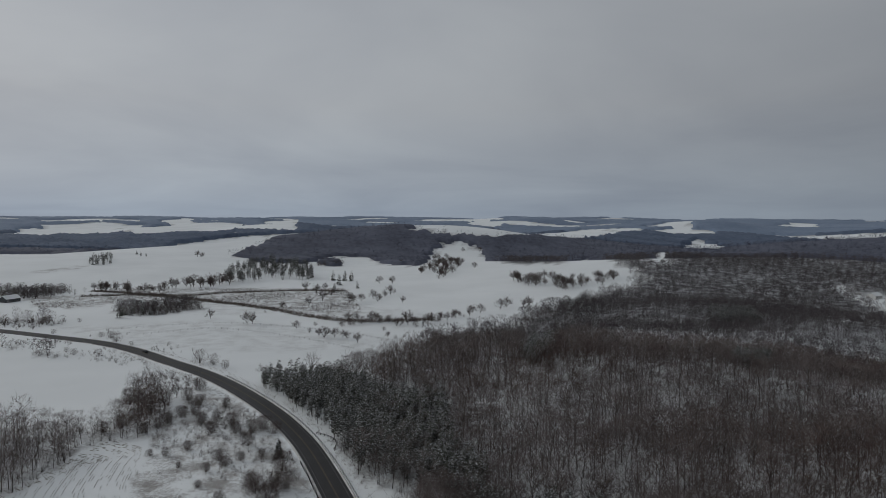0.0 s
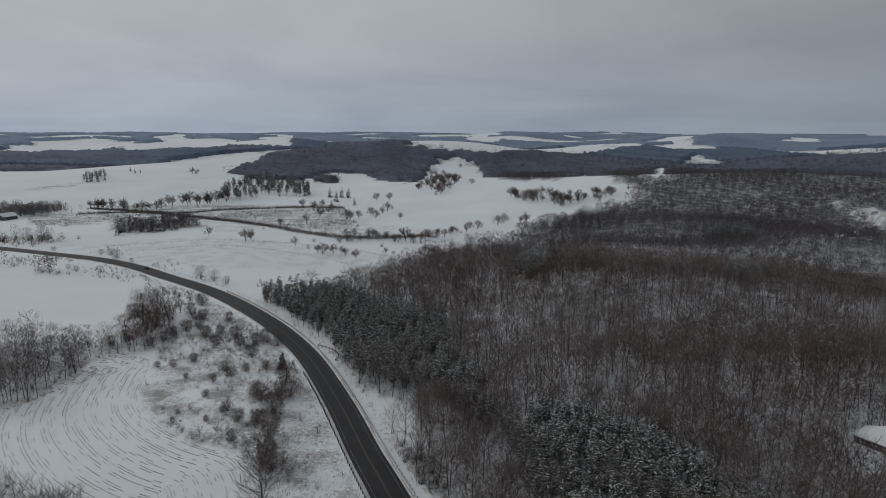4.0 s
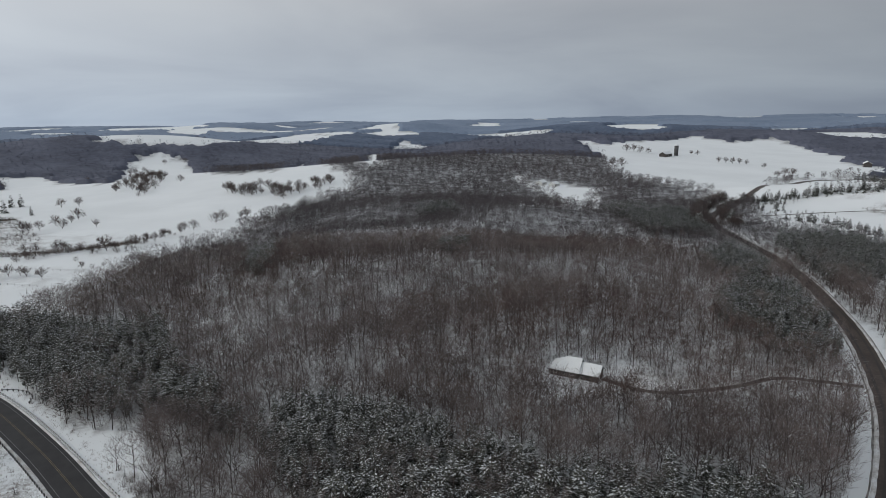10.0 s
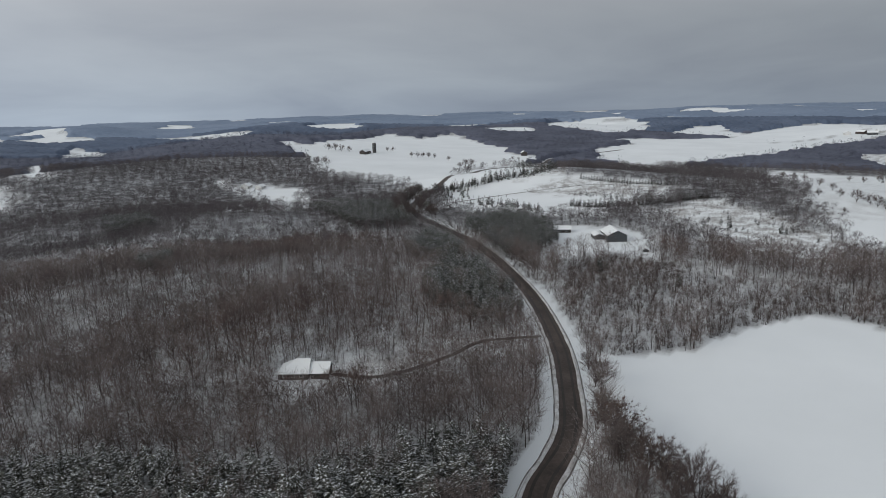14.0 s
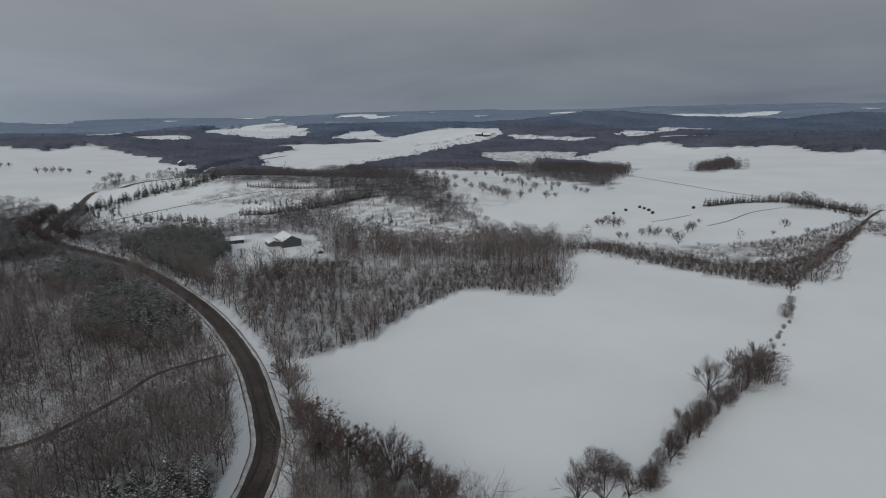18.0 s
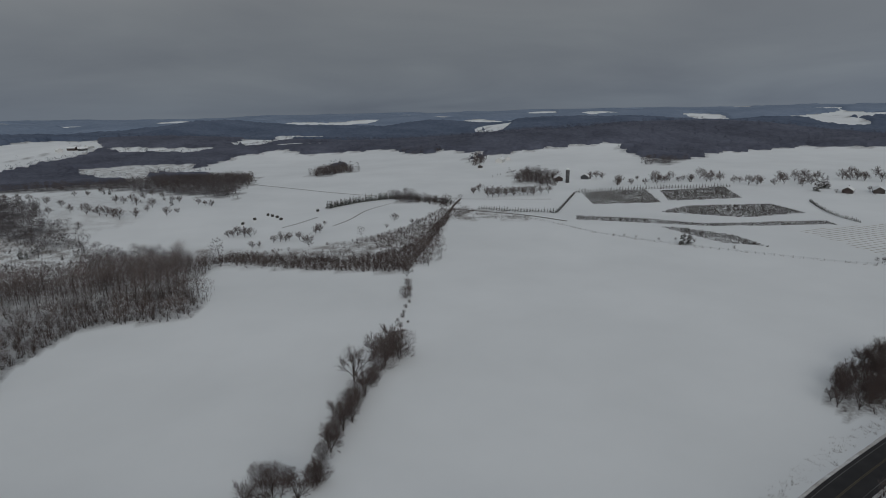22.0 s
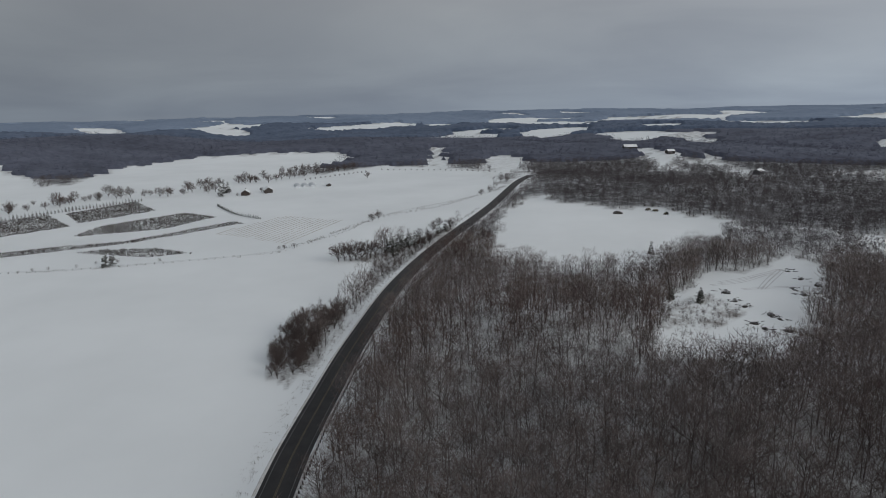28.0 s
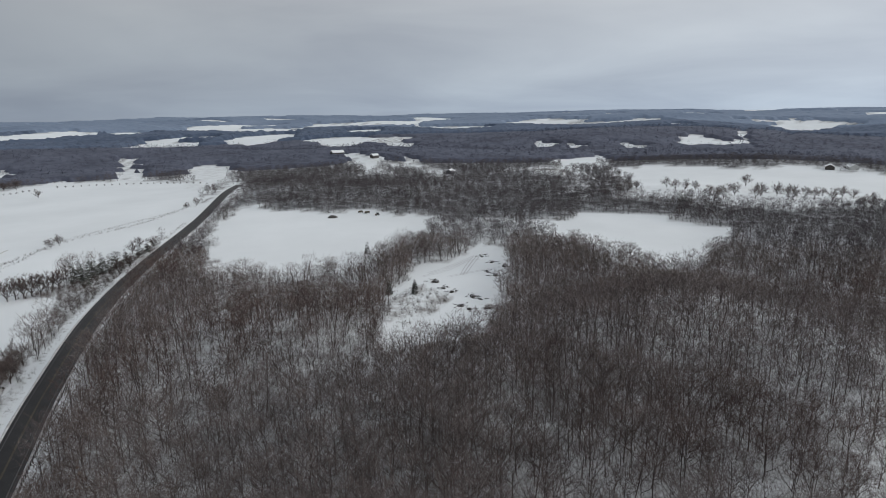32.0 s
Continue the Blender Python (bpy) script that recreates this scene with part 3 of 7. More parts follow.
TREES["east", "round"] = [(455, -86, 8.4), (445, -93, 8.6), (415, -107, 8.5), (414, -113, 7.8), (413, -120, 7.3), (430, -141, 8.0), (388, -119, 10.1), (439, -208, 7.4), (418, -213, 5.4), (406, -90, 5.2), (414, -189, 4.1), (576, 10, 12.0), (566, -4, 10.6), (640, -14, 9.6), (556, -25, 10.5), (604, -42, 10.2), (559, -49, 9.6), (633, -68, 9.0), (614, -83, 8.1), (596, -92, 7.9), (527, -342, 7.7), (495, -339, 10.7), (494, -344, 9.7), (492, -350, 10.2), (491, -357, 8.7), (488, -366, 9.7), (486, -377, 9.6), (478, -383, 8.5), (831, 91, 10.4), (812, 78, 11.7), (813, 67, 10.2), (678, 43, 8.7), (620, 29, 7.8), (589, 22, 8.5), (571, 1, 10.3), (563, -9, 9.1), (554, -13, 10.9), (618, -30, 9.7), (703, -42, 8.5), (754, -54, 7.9), (713, -60, 7.5), (644, -63, 7.8), (608, -88, 6.1), (816, 10, 8.7), (836, -4, 8.7), (633, -20, 9.0), (686, -30, 8.5), (832, 24, 7.5), (927, 40, 8.2), (586, 37, 7.5), (598, 46, 7.6), (452, -79, 6.6), (451, -82, 6.5), (445, -89, 9.1), (405, -85, 6.0), (414, -102, 6.3), (413, -110, 5.5), (424, -136, 8.4), (411, -215, 6.2), (456, -154, 4.6), (583, -36, 6.9), (570, -59, 5.9), (533, 16, 5.9)]
TREES["east_fir", "fir"] = [(693, -124, 11.2), (399, -192, 2.7), (399, -195, 3.1), (400, -200, 3.6), (399, -204, 3.2), (473, 89, 6.2), (452, 75, 5.0), (459, 48, 7.9), (462, 13, 4.3), (443, 25, 3.8), (479, 65, 4.4), (475, 40, 4.4), (484, 100, 4.5), (302, 74, 7.6), (308, 118, 9.5), (338, 139, 5.1), (315, 117, 7.4), (361, 161, 4.7), (460, 72, 3.8), (439, 54, 4.1), (426, 33, 4.5), (426, 8, 4.0), (460, 81, 8.8), (458, 45, 6.0), (559, 116, 5.2), (561, 113, 4.7), (564, 123, 5.4), (563, 109, 4.7), (567, 129, 5.4), (506, 360, 3.3), (501, 351, 3.9), (497, 341, 3.3), (492, 332, 3.8), (506, 334, 2.6), (512, 332, 2.7), (514, 323, 2.7), (521, 318, 2.7), (528, 312, 2.8), (532, 305, 2.8), (559, 242, 4.6), (559, 236, 5.1), (560, 230, 5.0), (554, 223, 5.6), (553, 209, 6.2), (550, 202, 6.6), (549, 196, 6.6), (552, 191, 5.4), (544, 177, 6.0), (549, 173, 5.3), (549, 166, 6.4), (437, 51, 3.3), (454, 68, 2.5), (412, 62, 3.1), (395, 53, 2.7), (384, 46, 2.8), (402, 24, 2.5), (430, 20, 2.7), (392, -205, 3.3), (400, -215, 3.4), (400, -221, 3.6), (824, -7, 7.8), (816, -13, 9.2), (630, -439, 2.7), (640, -453, 2.8), (644, -461, 2.5), (652, -478, 2.7), (658, -489, 2.7), (664, -501, 2.8), (668, -58, 6.8), (612, -59, 8.5)]
TREES["line", "round"] = [(179, -67, 14.2), (184, -81, 14.6), (192, -88, 14.4), (192, -80, 11.8), (167, -66, 10.6), (150, -52, 11.9), (153, -56, 9.3), (141, -45, 8.8), (283, -140, 7.3), (251, -332, 5.3)]
TREES["line_bush", "bush"] = [(172, -70, 7.0), (155, -54, 7.0), (146, -47, 6.5), (190, -84, 9.0), (139, -42, 5.5), (194, -90, 6.0), (163, -60, 6.5), (250, -123, 7.0), (187, -88, 12.6), (181, -78, 9.8), (165, -63, 7.9), (159, -58, 8.3), (150, -50, 5.9), (130, -38, 6.5), (129, -36, 6.5), (226, -109, 2.4), (223, -105, 1.6), (231, -112, 1.8), (216, -103, 1.9), (208, -97, 1.7), (237, -116, 2.2), (219, -108, 1.3), (211, -101, 1.4), (243, -121, 1.8), (204, -93, 2.2), (260, -130, 3.0), (268, -133, 4.5), (175, -73, 5.8), (134, -28, 6.9), (136, -25, 7.1), (133, -31, 5.3)]
TREES["near_line", "round"] = [(123, -25, 13.5), (122, -19, 13.0), (129, -37, 8.8), (125, -31, 9.6), (143, -45, 7.3)]
TREES["south", "round"] = [(516, -352, 9.4), (508, -354, 10.6), (500, -357, 11.1), (496, -363, 10.5), (492, -368, 10.6), (487, -373, 11.2), (485, -381, 11.3), (483, -388, 10.9), (479, -394, 10.9), (480, -405, 10.5), (525, -341, 8.3), (456, -613, 18.8), (492, -548, 6.9), (474, -553, 7.2), (464, -566, 8.1), (458, -586, 8.2), (387, -658, 14.2), (381, -676, 15.7), (372, -776, 12.8), (350, -786, 14.3), (117, -483, 9.2), (31, -623, 9.5), (39, -609, 7.3), (43, -466, 10.8), (52, -445, 9.7), (156, -374, 3.5), (150, -376, 4.3), (47, -452, 7.2), (62, -453, 8.2), (64, -433, 9.9), (120, -474, 8.3), (204, -790, 10.5), (34, -424, 8.6), (25, -406, 9.2), (353, -862, 12.5), (331, -837, 13.4), (327, -851, 15.3), (329, -885, 14.4), (323, -895, 13.2), (328, -940, 12.2), (538, -519, 10.7), (534, -524, 11.4), (526, -526, 10.5), (466, -559, 8.7), (455, -574, 7.4), (436, -598, 12.3), (476, -501, 6.2), (392, -609, 12.9), (385, -613, 13.2), (375, -628, 9.3), (353, -641, 9.2), (352, -656, 10.6), (358, -729, 13.7), (349, -742, 13.5), (339, -738, 12.1), (323, -740, 13.2), (329, -645, 6.5), (294, -653, 6.6), (583, -290, 6.1), (532, -353, 10.8)]
TREES["south_fir", "fir"] = [(249, -323, 10.7), (334, -642, 20.3), (330, -644, 16.2), (59, -426, 9.3), (73, -383, 13.0), (78, -374, 12.2), (68, -395, 11.2), (82, -369, 12.8), (55, -436, 9.5), (70, -388, 10.9), (64, -405, 9.7), (85, -368, 11.2), (76, -378, 10.3), (447, -585, 9.2), (326, -618, 19.0), (247, -326, 9.6), (77, -358, 12.2), (50, -417, 6.4)]
TREES["slope", "round"] = [(-426, -503, 12.7), (-421, -484, 12.4), (-425, -475, 13.3), (-435, -472, 11.2), (-414, -424, 15.4), (-430, -430, 15.5), (-453, -440, 14.0), (-459, -421, 24.0), (-475, -430, 20.2), (-492, -427, 20.3), (-491, -414, 23.1), (-490, -408, 18.7), (-516, -407, 12.7), (-515, -388, 16.3), (-543, -400, 13.7), (-520, -362, 10.7), (-532, -363, 12.9), (-431, -449, 10.7), (-529, -500, 14.7), (-514, -415, 11.7), (-538, -416, 9.7), (-553, -396, 10.6), (-496, -359, 7.6), (-338, -485, 10.7), (-357, -488, 12.0), (-372, -495, 11.2), (-390, -505, 10.2)]
TREES["slope_fir", "fir"] = [(-368, -416, 13.7), (-370, -412, 14.6), (-83, -276, 7.6), (-71, -281, 8.7), (-80, -369, 8.7)]
TREES["silo_farm", "round"] = [(772, 812, 16.0), (783, 806, 18.3), (782, 790, 14.0), (795, 784, 12.2), (869, 756, 9.2), (879, 751, 9.4), (833, 669, 11.7), (842, 663, 11.7), (845, 653, 12.5), (854, 647, 11.5), (860, 639, 9.9), (846, 598, 9.3), (789, 526, 13.9), (787, 514, 15.6), (767, 522, 10.4), (615, 673, 18.3), (627, 668, 20.0), (932, 521, 7.6), (930, 509, 7.5)]
TREES["bank_bush", "bush"] = [(-77, 207, 4.6), (-94, 239, 5.8), (-96, 221, 4.5), (-102, 216, 3.9), (-61, 161, 4.4), (-66, 214, 4.4), (-45, 146, 9.3), (-48, 147, 11.1), (-51, 164, 10.2), (-53, 178, 9.2), (-75, 226, 7.0), (-84, 239, 6.3), (-97, 253, 5.5), (-51, 190, 7.8), (-56, 204, 8.5), (-122, 282, 7.3), (-108, 216, 3.0), (-83, 172, 2.4), (-60, 187, 7.5), (-93, 206, 2.4), (-80, 191, 2.8), (-70, 179, 2.8), (-55, 190, 7.1), (-110, 261, 7.5), (-102, 249, 6.4), (-114, 257, 6.5), (-117, 250, 5.8), (-89, 248, 6.7), (-78, 241, 6.1), (-74, 243, 7.4), (-68, 239, 5.8), (-67, 253, 7.5), (-131, 251, 7.4), (-134, 245, 6.1), (-138, 239, 5.4), (-130, 261, 10.2), (-146, 275, 9.5), (-57, 172, 5.5), (-63, 173, 5.2), (-69, 180, 4.5), (-82, 203, 3.8), (-81, 212, 5.2), (-73, 173, 2.5), (-84, 178, 1.8), (-63, 192, 6.0), (-73, 212, 4.1), (-119, 245, 5.3), (-122, 239, 4.7), (-113, 274, 6.3), (-100, 272, 5.3)]
TREES["bank_fir", "fir"] = [(-60, 215, 7.3)]
TREES["dump", "lump"] = [(-99, -278, 2.5), (-101, -271, 3.0), (-108, -261, 2.2), (-110, -256, 1.9), (-97, -249, 1.3), (-108, -242, 2.0), (-111, -238, 1.3), (-99, -243, 1.3), (-99, -291, 1.5), (-144, -332, 1.2), (-144, -317, 1.4), (-147, -306, 1.2), (-133, -298, 1.4), (-134, -290, 1.2)]
TREES["bale", "lump"] = [(520, -129, 3.0), (512, -131, 2.9), (500, -131, 3.4), (527, -127, 2.5), (512, -112, 1.8), (497, -99, 1.8), (523, -171, 1.9)]
TREES["copse_oak", "oak"] = [(145, 50, 15.5), (153, 55, 12.1), (137, 44, 14.4), (159, 59, 9.3), (132, 37, 15.9), (129, 30, 12.3), (312, 172, 9.3), (300, 160, 8.2), (294, 150, 7.4)]
TREES["copse", "round"] = [(175, 67, 13.5), (126, 24, 17.0), (125, 18, 12.0), (133, 33, 14.9), (122, 13, 10.7), (139, 41, 12.8), (135, 27, 13.5), (186, 74, 9.3)]
TREES["bank_tree", "round"] = [(-129, 273, 10.6), (-129, 286, 9.8), (-138, 282, 10.3), (-140, 271, 8.7)]
TREES["south_bush", "bush"] = [(294, -307, 1.9), (288, -311, 2.4), (281, -315, 2.3), (267, -321, 2.3), (260, -329, 2.2), (249, -334, 3.0), (223, -338, 2.5), (160, -374, 2.8), (297, -618, 4.2), (282, -638, 5.3), (309, -622, 4.3)]
TREES["shoulder", "round"] = [(109, -342, 12.7), (106, -344, 13.4), (103, -346, 12.7), (100, -348, 13.4), (96, -348, 12.8), (92, -353, 12.2), (90, -358, 12.3), (64, -377, 10.4), (60, -390, 10.7), (57, -398, 10.9), (54, -405, 11.0), (52, -413, 10.5)]
AT = {
    "barn": (387, 136),
    "hill_house_a": (427, 589),
    "hill_house_b": (435, 574),
    "cabin": (342, 486),
    "farm_barn": (800, 749),
    "farm_silo": (829, 753),
    "dark_house": (1012, 542),
    "far_a": (1671, 64),
    "far_b": (1676, 37),
    "far_c": (1660, 16),
    "far_d": (1680, 2),
    "white_farm": (774, -554),
    "white_farm_b": (791, -579),
    "dark_shed": (732, -488),
    "south_silo": (530, -475),
    "south_barn": (552, -480),
    "south_house": (542, -515),
    "red_house_a": (303, -631),
    "red_house_b": (286, -652),
    "greenhouse": (254, -712),
    "small_shed": (232, -707),
    "lodge": (-190, -1092),
    "lodge_b": (-234, -989),
    "lodge_c": (-299, -802),
    "slope_house_a": (-724, -555),
    "slope_house_b": (-744, -541),
    "west_house": (-431, 592),
    "tractor": (-120, -506),
    "wagon": (-114, -519),
    "wagon_b": (-109, -524),
    "brush_pile": (-82, -511),
    "car": (-193, 382),
    "shed_b": (370, 112),
}
LINES = {
    "terrace_row": [(506, 221), (506, 207), (510, 194), (521, 172), (534, 152), (548, 138), (560, 118)],
    "lane_belt": [(522, 386), (559, 365), (590, 340), (618, 313), (644, 305)],
    "terrace_row_b": [(616, 260), (616, 231), (616, 199), (620, 160)],
    "bowl_row": [(533, -185), (550, -223), (546, -264), (489, -290)],
    "creek_row": [(-393, 677), (-361, 667), (-333, 662), (-316, 669)],
    "creek_row_b": [(-327, 707), (-306, 717), (-282, 729), (-279, 759)],
    "edge_row": [(-79, 484), (-56, 493), (-28, 479), (-4, 500), (20, 522)],
    "ridge_row": [(485, -496), (463, -541), (444, -599), (393, -621), (363, -699), (314, -792), (263, -903)],
    "fence_south": [(415, -250), (385, -299), (301, -305), (244, -322), (164, -359), (154, -379), (131, -427), (115, -503), (42, -609), (20, -652)],
    "hedge_low": [(148, -391), (136, -432), (117, -491), (92, -524), (73, -550), (42, -609)],
    "cone_row_a": [(465, -429), (448, -476), (427, -525), (396, -582)],
    "cone_row_b": [(445, -295), (413, -314), (389, -337)],
    "hedge_row_c": [(295, -551), (255, -506), (221, -483)],
    "wall_row": [(391, -333), (390, -339), (439, -397), (461, -423)],
    "track_a": [(447, -265), (477, -288), (507, -314)],
    "track_b": [(458, -275), (429, -292), (393, -309), (354, -318)],
    "track_d": [(781, -174), (623, -230), (542, -282), (507, -311), (448, -382)],
    "far_lane": [(1392, 19), (1523, -65), (1576, -156)],
    "lane_t": [(475, 337), (544, 307), (601, 246), (608, 202)],
    "lane_slope": [(-438, -786), (-459, -727), (-424, -621)],
    "valley_fence": [(-256, 451), (-215, 471), (-184, 481), (-142, 474), (-93, 454), (-56, 430), (-34, 416)],
    "valley_fence_b": [(-220, 436), (-175, 458), (-109, 429), (-59, 391)],
    "creek": [(-383, 633), (-320, 645), (-227, 598), (-166, 559), (-115, 516), (-83, 496), (-45, 494), (-8, 502)],
    "creek_b": [(-394, 673), (-285, 644), (-246, 668), (-166, 696), (-114, 690)],
    "plot_a": [(459, -432), (436, -499), (371, -446), (402, -392)],
    "plot_b": [(422, -505), (401, -579), (343, -524), (373, -460)],
    "plot_c": [(345, -451), (309, -513), (266, -493), (282, -438), (338, -407)],
    "plot_d": [(285, -391), (239, -472), (227, -463), (276, -387)],
    "plot_e": [(367, -340), (319, -376), (285, -391), (276, -387), (354, -327)],
    "plot_f": [(297, -357), (281, -367), (247, -372), (214, -359), (240, -347)],
    "hatch": [(233, -421), (205, -498), (148, -477), (162, -389)],
    "orchard_a": [(314, -826), (269, -963), (148, -961)],
    "orchard_b": [(209, -900), (122, -892), (35, -855)],
    "orchard_c": [(284, -769), (228, -875)],
    "entrance": [(-51, 239), (-45, 235), (-41, 229), (-41, 223)],
    "drive_one": [(135, 148), (138, 139), (143, 132), (154, 126.5), (171, 122), (187, 120), (198, 111), (206, 102)],
    "lane_hill": [(437, 651), (409, 593), (405, 537), (423, 484), (419, 428), (418, 354), (403, 322)],
    "rut_a": [(-101, -309), (-117, -318), (-132, -329), (-142, -337)],
    "rut_b": [(-119, -299), (-130, -316), (-142, -334)],
    "rut_c": [(-117, -298), (-127, -315), (-141, -336)],
    "rut_d": [(-96, -304), (-113, -311), (-130, -325), (-140, -328)],
    "rut_e": [(-109, -298), (-126, -302), (-145, -306), (-157, -313)],
    "wall_c": [(448, -158), (467, -180), (501, -210), (523, -244)],
    "wall_d": [(465, -122), (476, -139), (494, -161)],
}

# ---- large structure ----
def mesh_object(name, verts, tris, mats, mat_index=None, smooth_faces=False):
    me = bpy.data.meshes.new(name)
    verts, tris = np.asarray(verts, np.float32), np.asarray(tris, np.int32)
    me.vertices.add(len(verts)); me.loops.add(tris.size); me.polygons.add(len(tris))
    me.vertices.foreach_set("co", verts.ravel())
    me.loops.foreach_set("vertex_index", tris.ravel())
    n = tris.shape[1]
    me.polygons.foreach_set("loop_start", np.arange(0, tris.size, n, dtype=np.int32))
    if mat_index is not None:
        me.polygons.foreach_set("material_index", np.asarray(mat_index, np.int32))
    me.polygons.foreach_set("use_smooth", np.full(len(tris), smooth_faces))
    for m in mats:
        me.materials.append(m)
    me.update(calc_edges=True)
    me.validate()
    return new(name, me)


def inside(poly, x, y):
    """Which of the points lie inside the polygon."""
    p = np.asarray(poly, float)
    ok = np.zeros(np.shape(x), bool)
    for (x0, y0), (x1, y1) in zip(p, np.roll(p, -1, 0)):
        cut = (y0 > y) != (y1 > y)
        with np.errstate(divide="ignore", invalid="ignore"):
            ok ^= cut & (x < (x1 - x0) * (y - y0) / (y1 - y0) + x0)
    return ok


def any_inside(polys, x, y):
    ok = np.zeros(np.shape(x), bool)
    for p in polys:
        p = np.asarray(p)
        box = (x >= p[:, 0].min()) & (x <= p[:, 0].max()) & (y >= p[:, 1].min()) & (y <= p[:, 1].max())
        if box.any():
            ok[box] |= inside(p, x[box], y[box])
    return ok


def curve_points(pts, step=4.0):
    """A smooth line (Catmull-Rom) through the points, in even steps."""
    p = np.asarray(pts, float)
    q = np.vstack([2 * p[0] - p[1], p, 2 * p[-1] - p[-2]])
    out = []
    for i in range(1, len(q) - 2):
        n = max(2, int(np.linalg.norm(q[i + 1] - q[i]) / 1.0))
        s = np.linspace(0, 1, n, endpoint=False)[:, None]
        out.append(0.5 * (2 * q[i] + (q[i + 1] - q[i - 1]) * s + (2 * q[i - 1] - 5 * q[i] + 4 * q[i + 1] - q[i + 2]) * s ** 2
                          + (3 * q[i] - q[i - 1] - 3 * q[i + 1] + q[i + 2]) * s ** 3))
    out = np.vstack(out + [q[-2:-1]])
    d = np.concatenate([[0], np.cumsum(np.linalg.norm(np.diff(out, axis=0), axis=1))])
    s = np.linspace(0, d[-1], max(2, int(d[-1] / step) + 1))
    return np.stack([np.interp(s, d, out[:, 0]), np.interp(s, d, out[:, 1])], 1)


def normals(line):
    t = np.gradient(line, axis=0)
    t /= np.linalg.norm(t, axis=1)[:, None]
    return np.stack([t[:, 1], -t[:, 0]], 1)


def near_line(line, x, y, dist):
    """Which points lie within dist of the line."""
    ok = np.zeros(np.shape(x), bool)
    lo, hi = line.min(0) - dist, line.max(0) + dist
    box = np.nonzero((x > lo[0]) & (x < hi[0]) & (y > lo[1]) & (y < hi[1]))[0]
    for i in range(0, len(box), 20000):
        b = box[i:i + 20000]
        d2 = (x[b, None] - line[None, :, 0]) ** 2 + (y[b, None] - line[None, :, 1]) ** 2
        ok[b] = d2.min(1) < dist * dist
    return ok


def strip(name, line, left, right, lift, mat, depth=0.0):
    """A ribbon that follows the line on the ground, from left to right of it; depth: skirts at its edges."""
    n = normals(line)
    offs = [(left, -depth), (left, 0), (right, 0), (right, -depth)] if depth else [(left, 0), (right, 0)]
    z = ground_z(line[:, 0], line[:, 1])
    cols = [np.column_stack([line + n * o, z + lift + dz]) for o, dz in offs]
    v = np.stack(cols, 1).reshape(-1, 3)
    k = len(offs)
    f = [(i * k + j, i * k + j + 1, (i + 1) * k + j + 1, (i + 1) * k + j) for i in range(len(line) - 1) for j in range(k - 1)]
    return mesh_object(name, v, f, [mat])


HIGHWAY = curve_points([(-900, 560), (-640, 520), (-420, 475), (-268, 421), (-212, 393), (-164, 355), (-124, 321), (-84, 275), (-56, 233), (-35, 189),
                        (-21, 154), (-12, 133), (18, 60), (44, -20), (54, -75), (57, -113), (60, -139), (62, -172), (64, -222), (63, -305), (52, -401), (28, -539), (-14, -799)])
SIDE_ROAD = curve_points([(51, -48), (68, 8), (92, 44), (114, 57), (140, 61), (167, 73), (208, 97), (267, 144), (339, 221), (409, 327), (470, 372), (561, 406), (680, 450), (780, 479), (900, 450), (1000, 470), (1200, 420)])
DRIVE = curve_points(LINES["drive_one"], 2.0)
HEDGE = curve_points([(112, -18), (150, -50), (190, -82), (225, -108), (292, -146)])
OPEN = list(FIELD.values()) + list(SCRUB.values()) + [BRUSH[k] for k in BRUSH if k != "thicket"]
GROVES = list(WOOD.values())
# small openings in the woods: east, north, radius
GLADES = [(33, 350, 9), (97, 252, 6), (101, 193, 5), (32, 351, 11), (94, 251, 6), (100, 190, 6), (411, 425, 8)]
YARDS = [(127, 158, 8.5), (132, 150, 7), (121, 153, 8), (123, 147, 7), (116, 149, 5), (395, 142, 17), (400, 184, 12)] + GLADES + [(*AT[k], 15) for k in AT if math.hypot(*AT[k]) > 450]


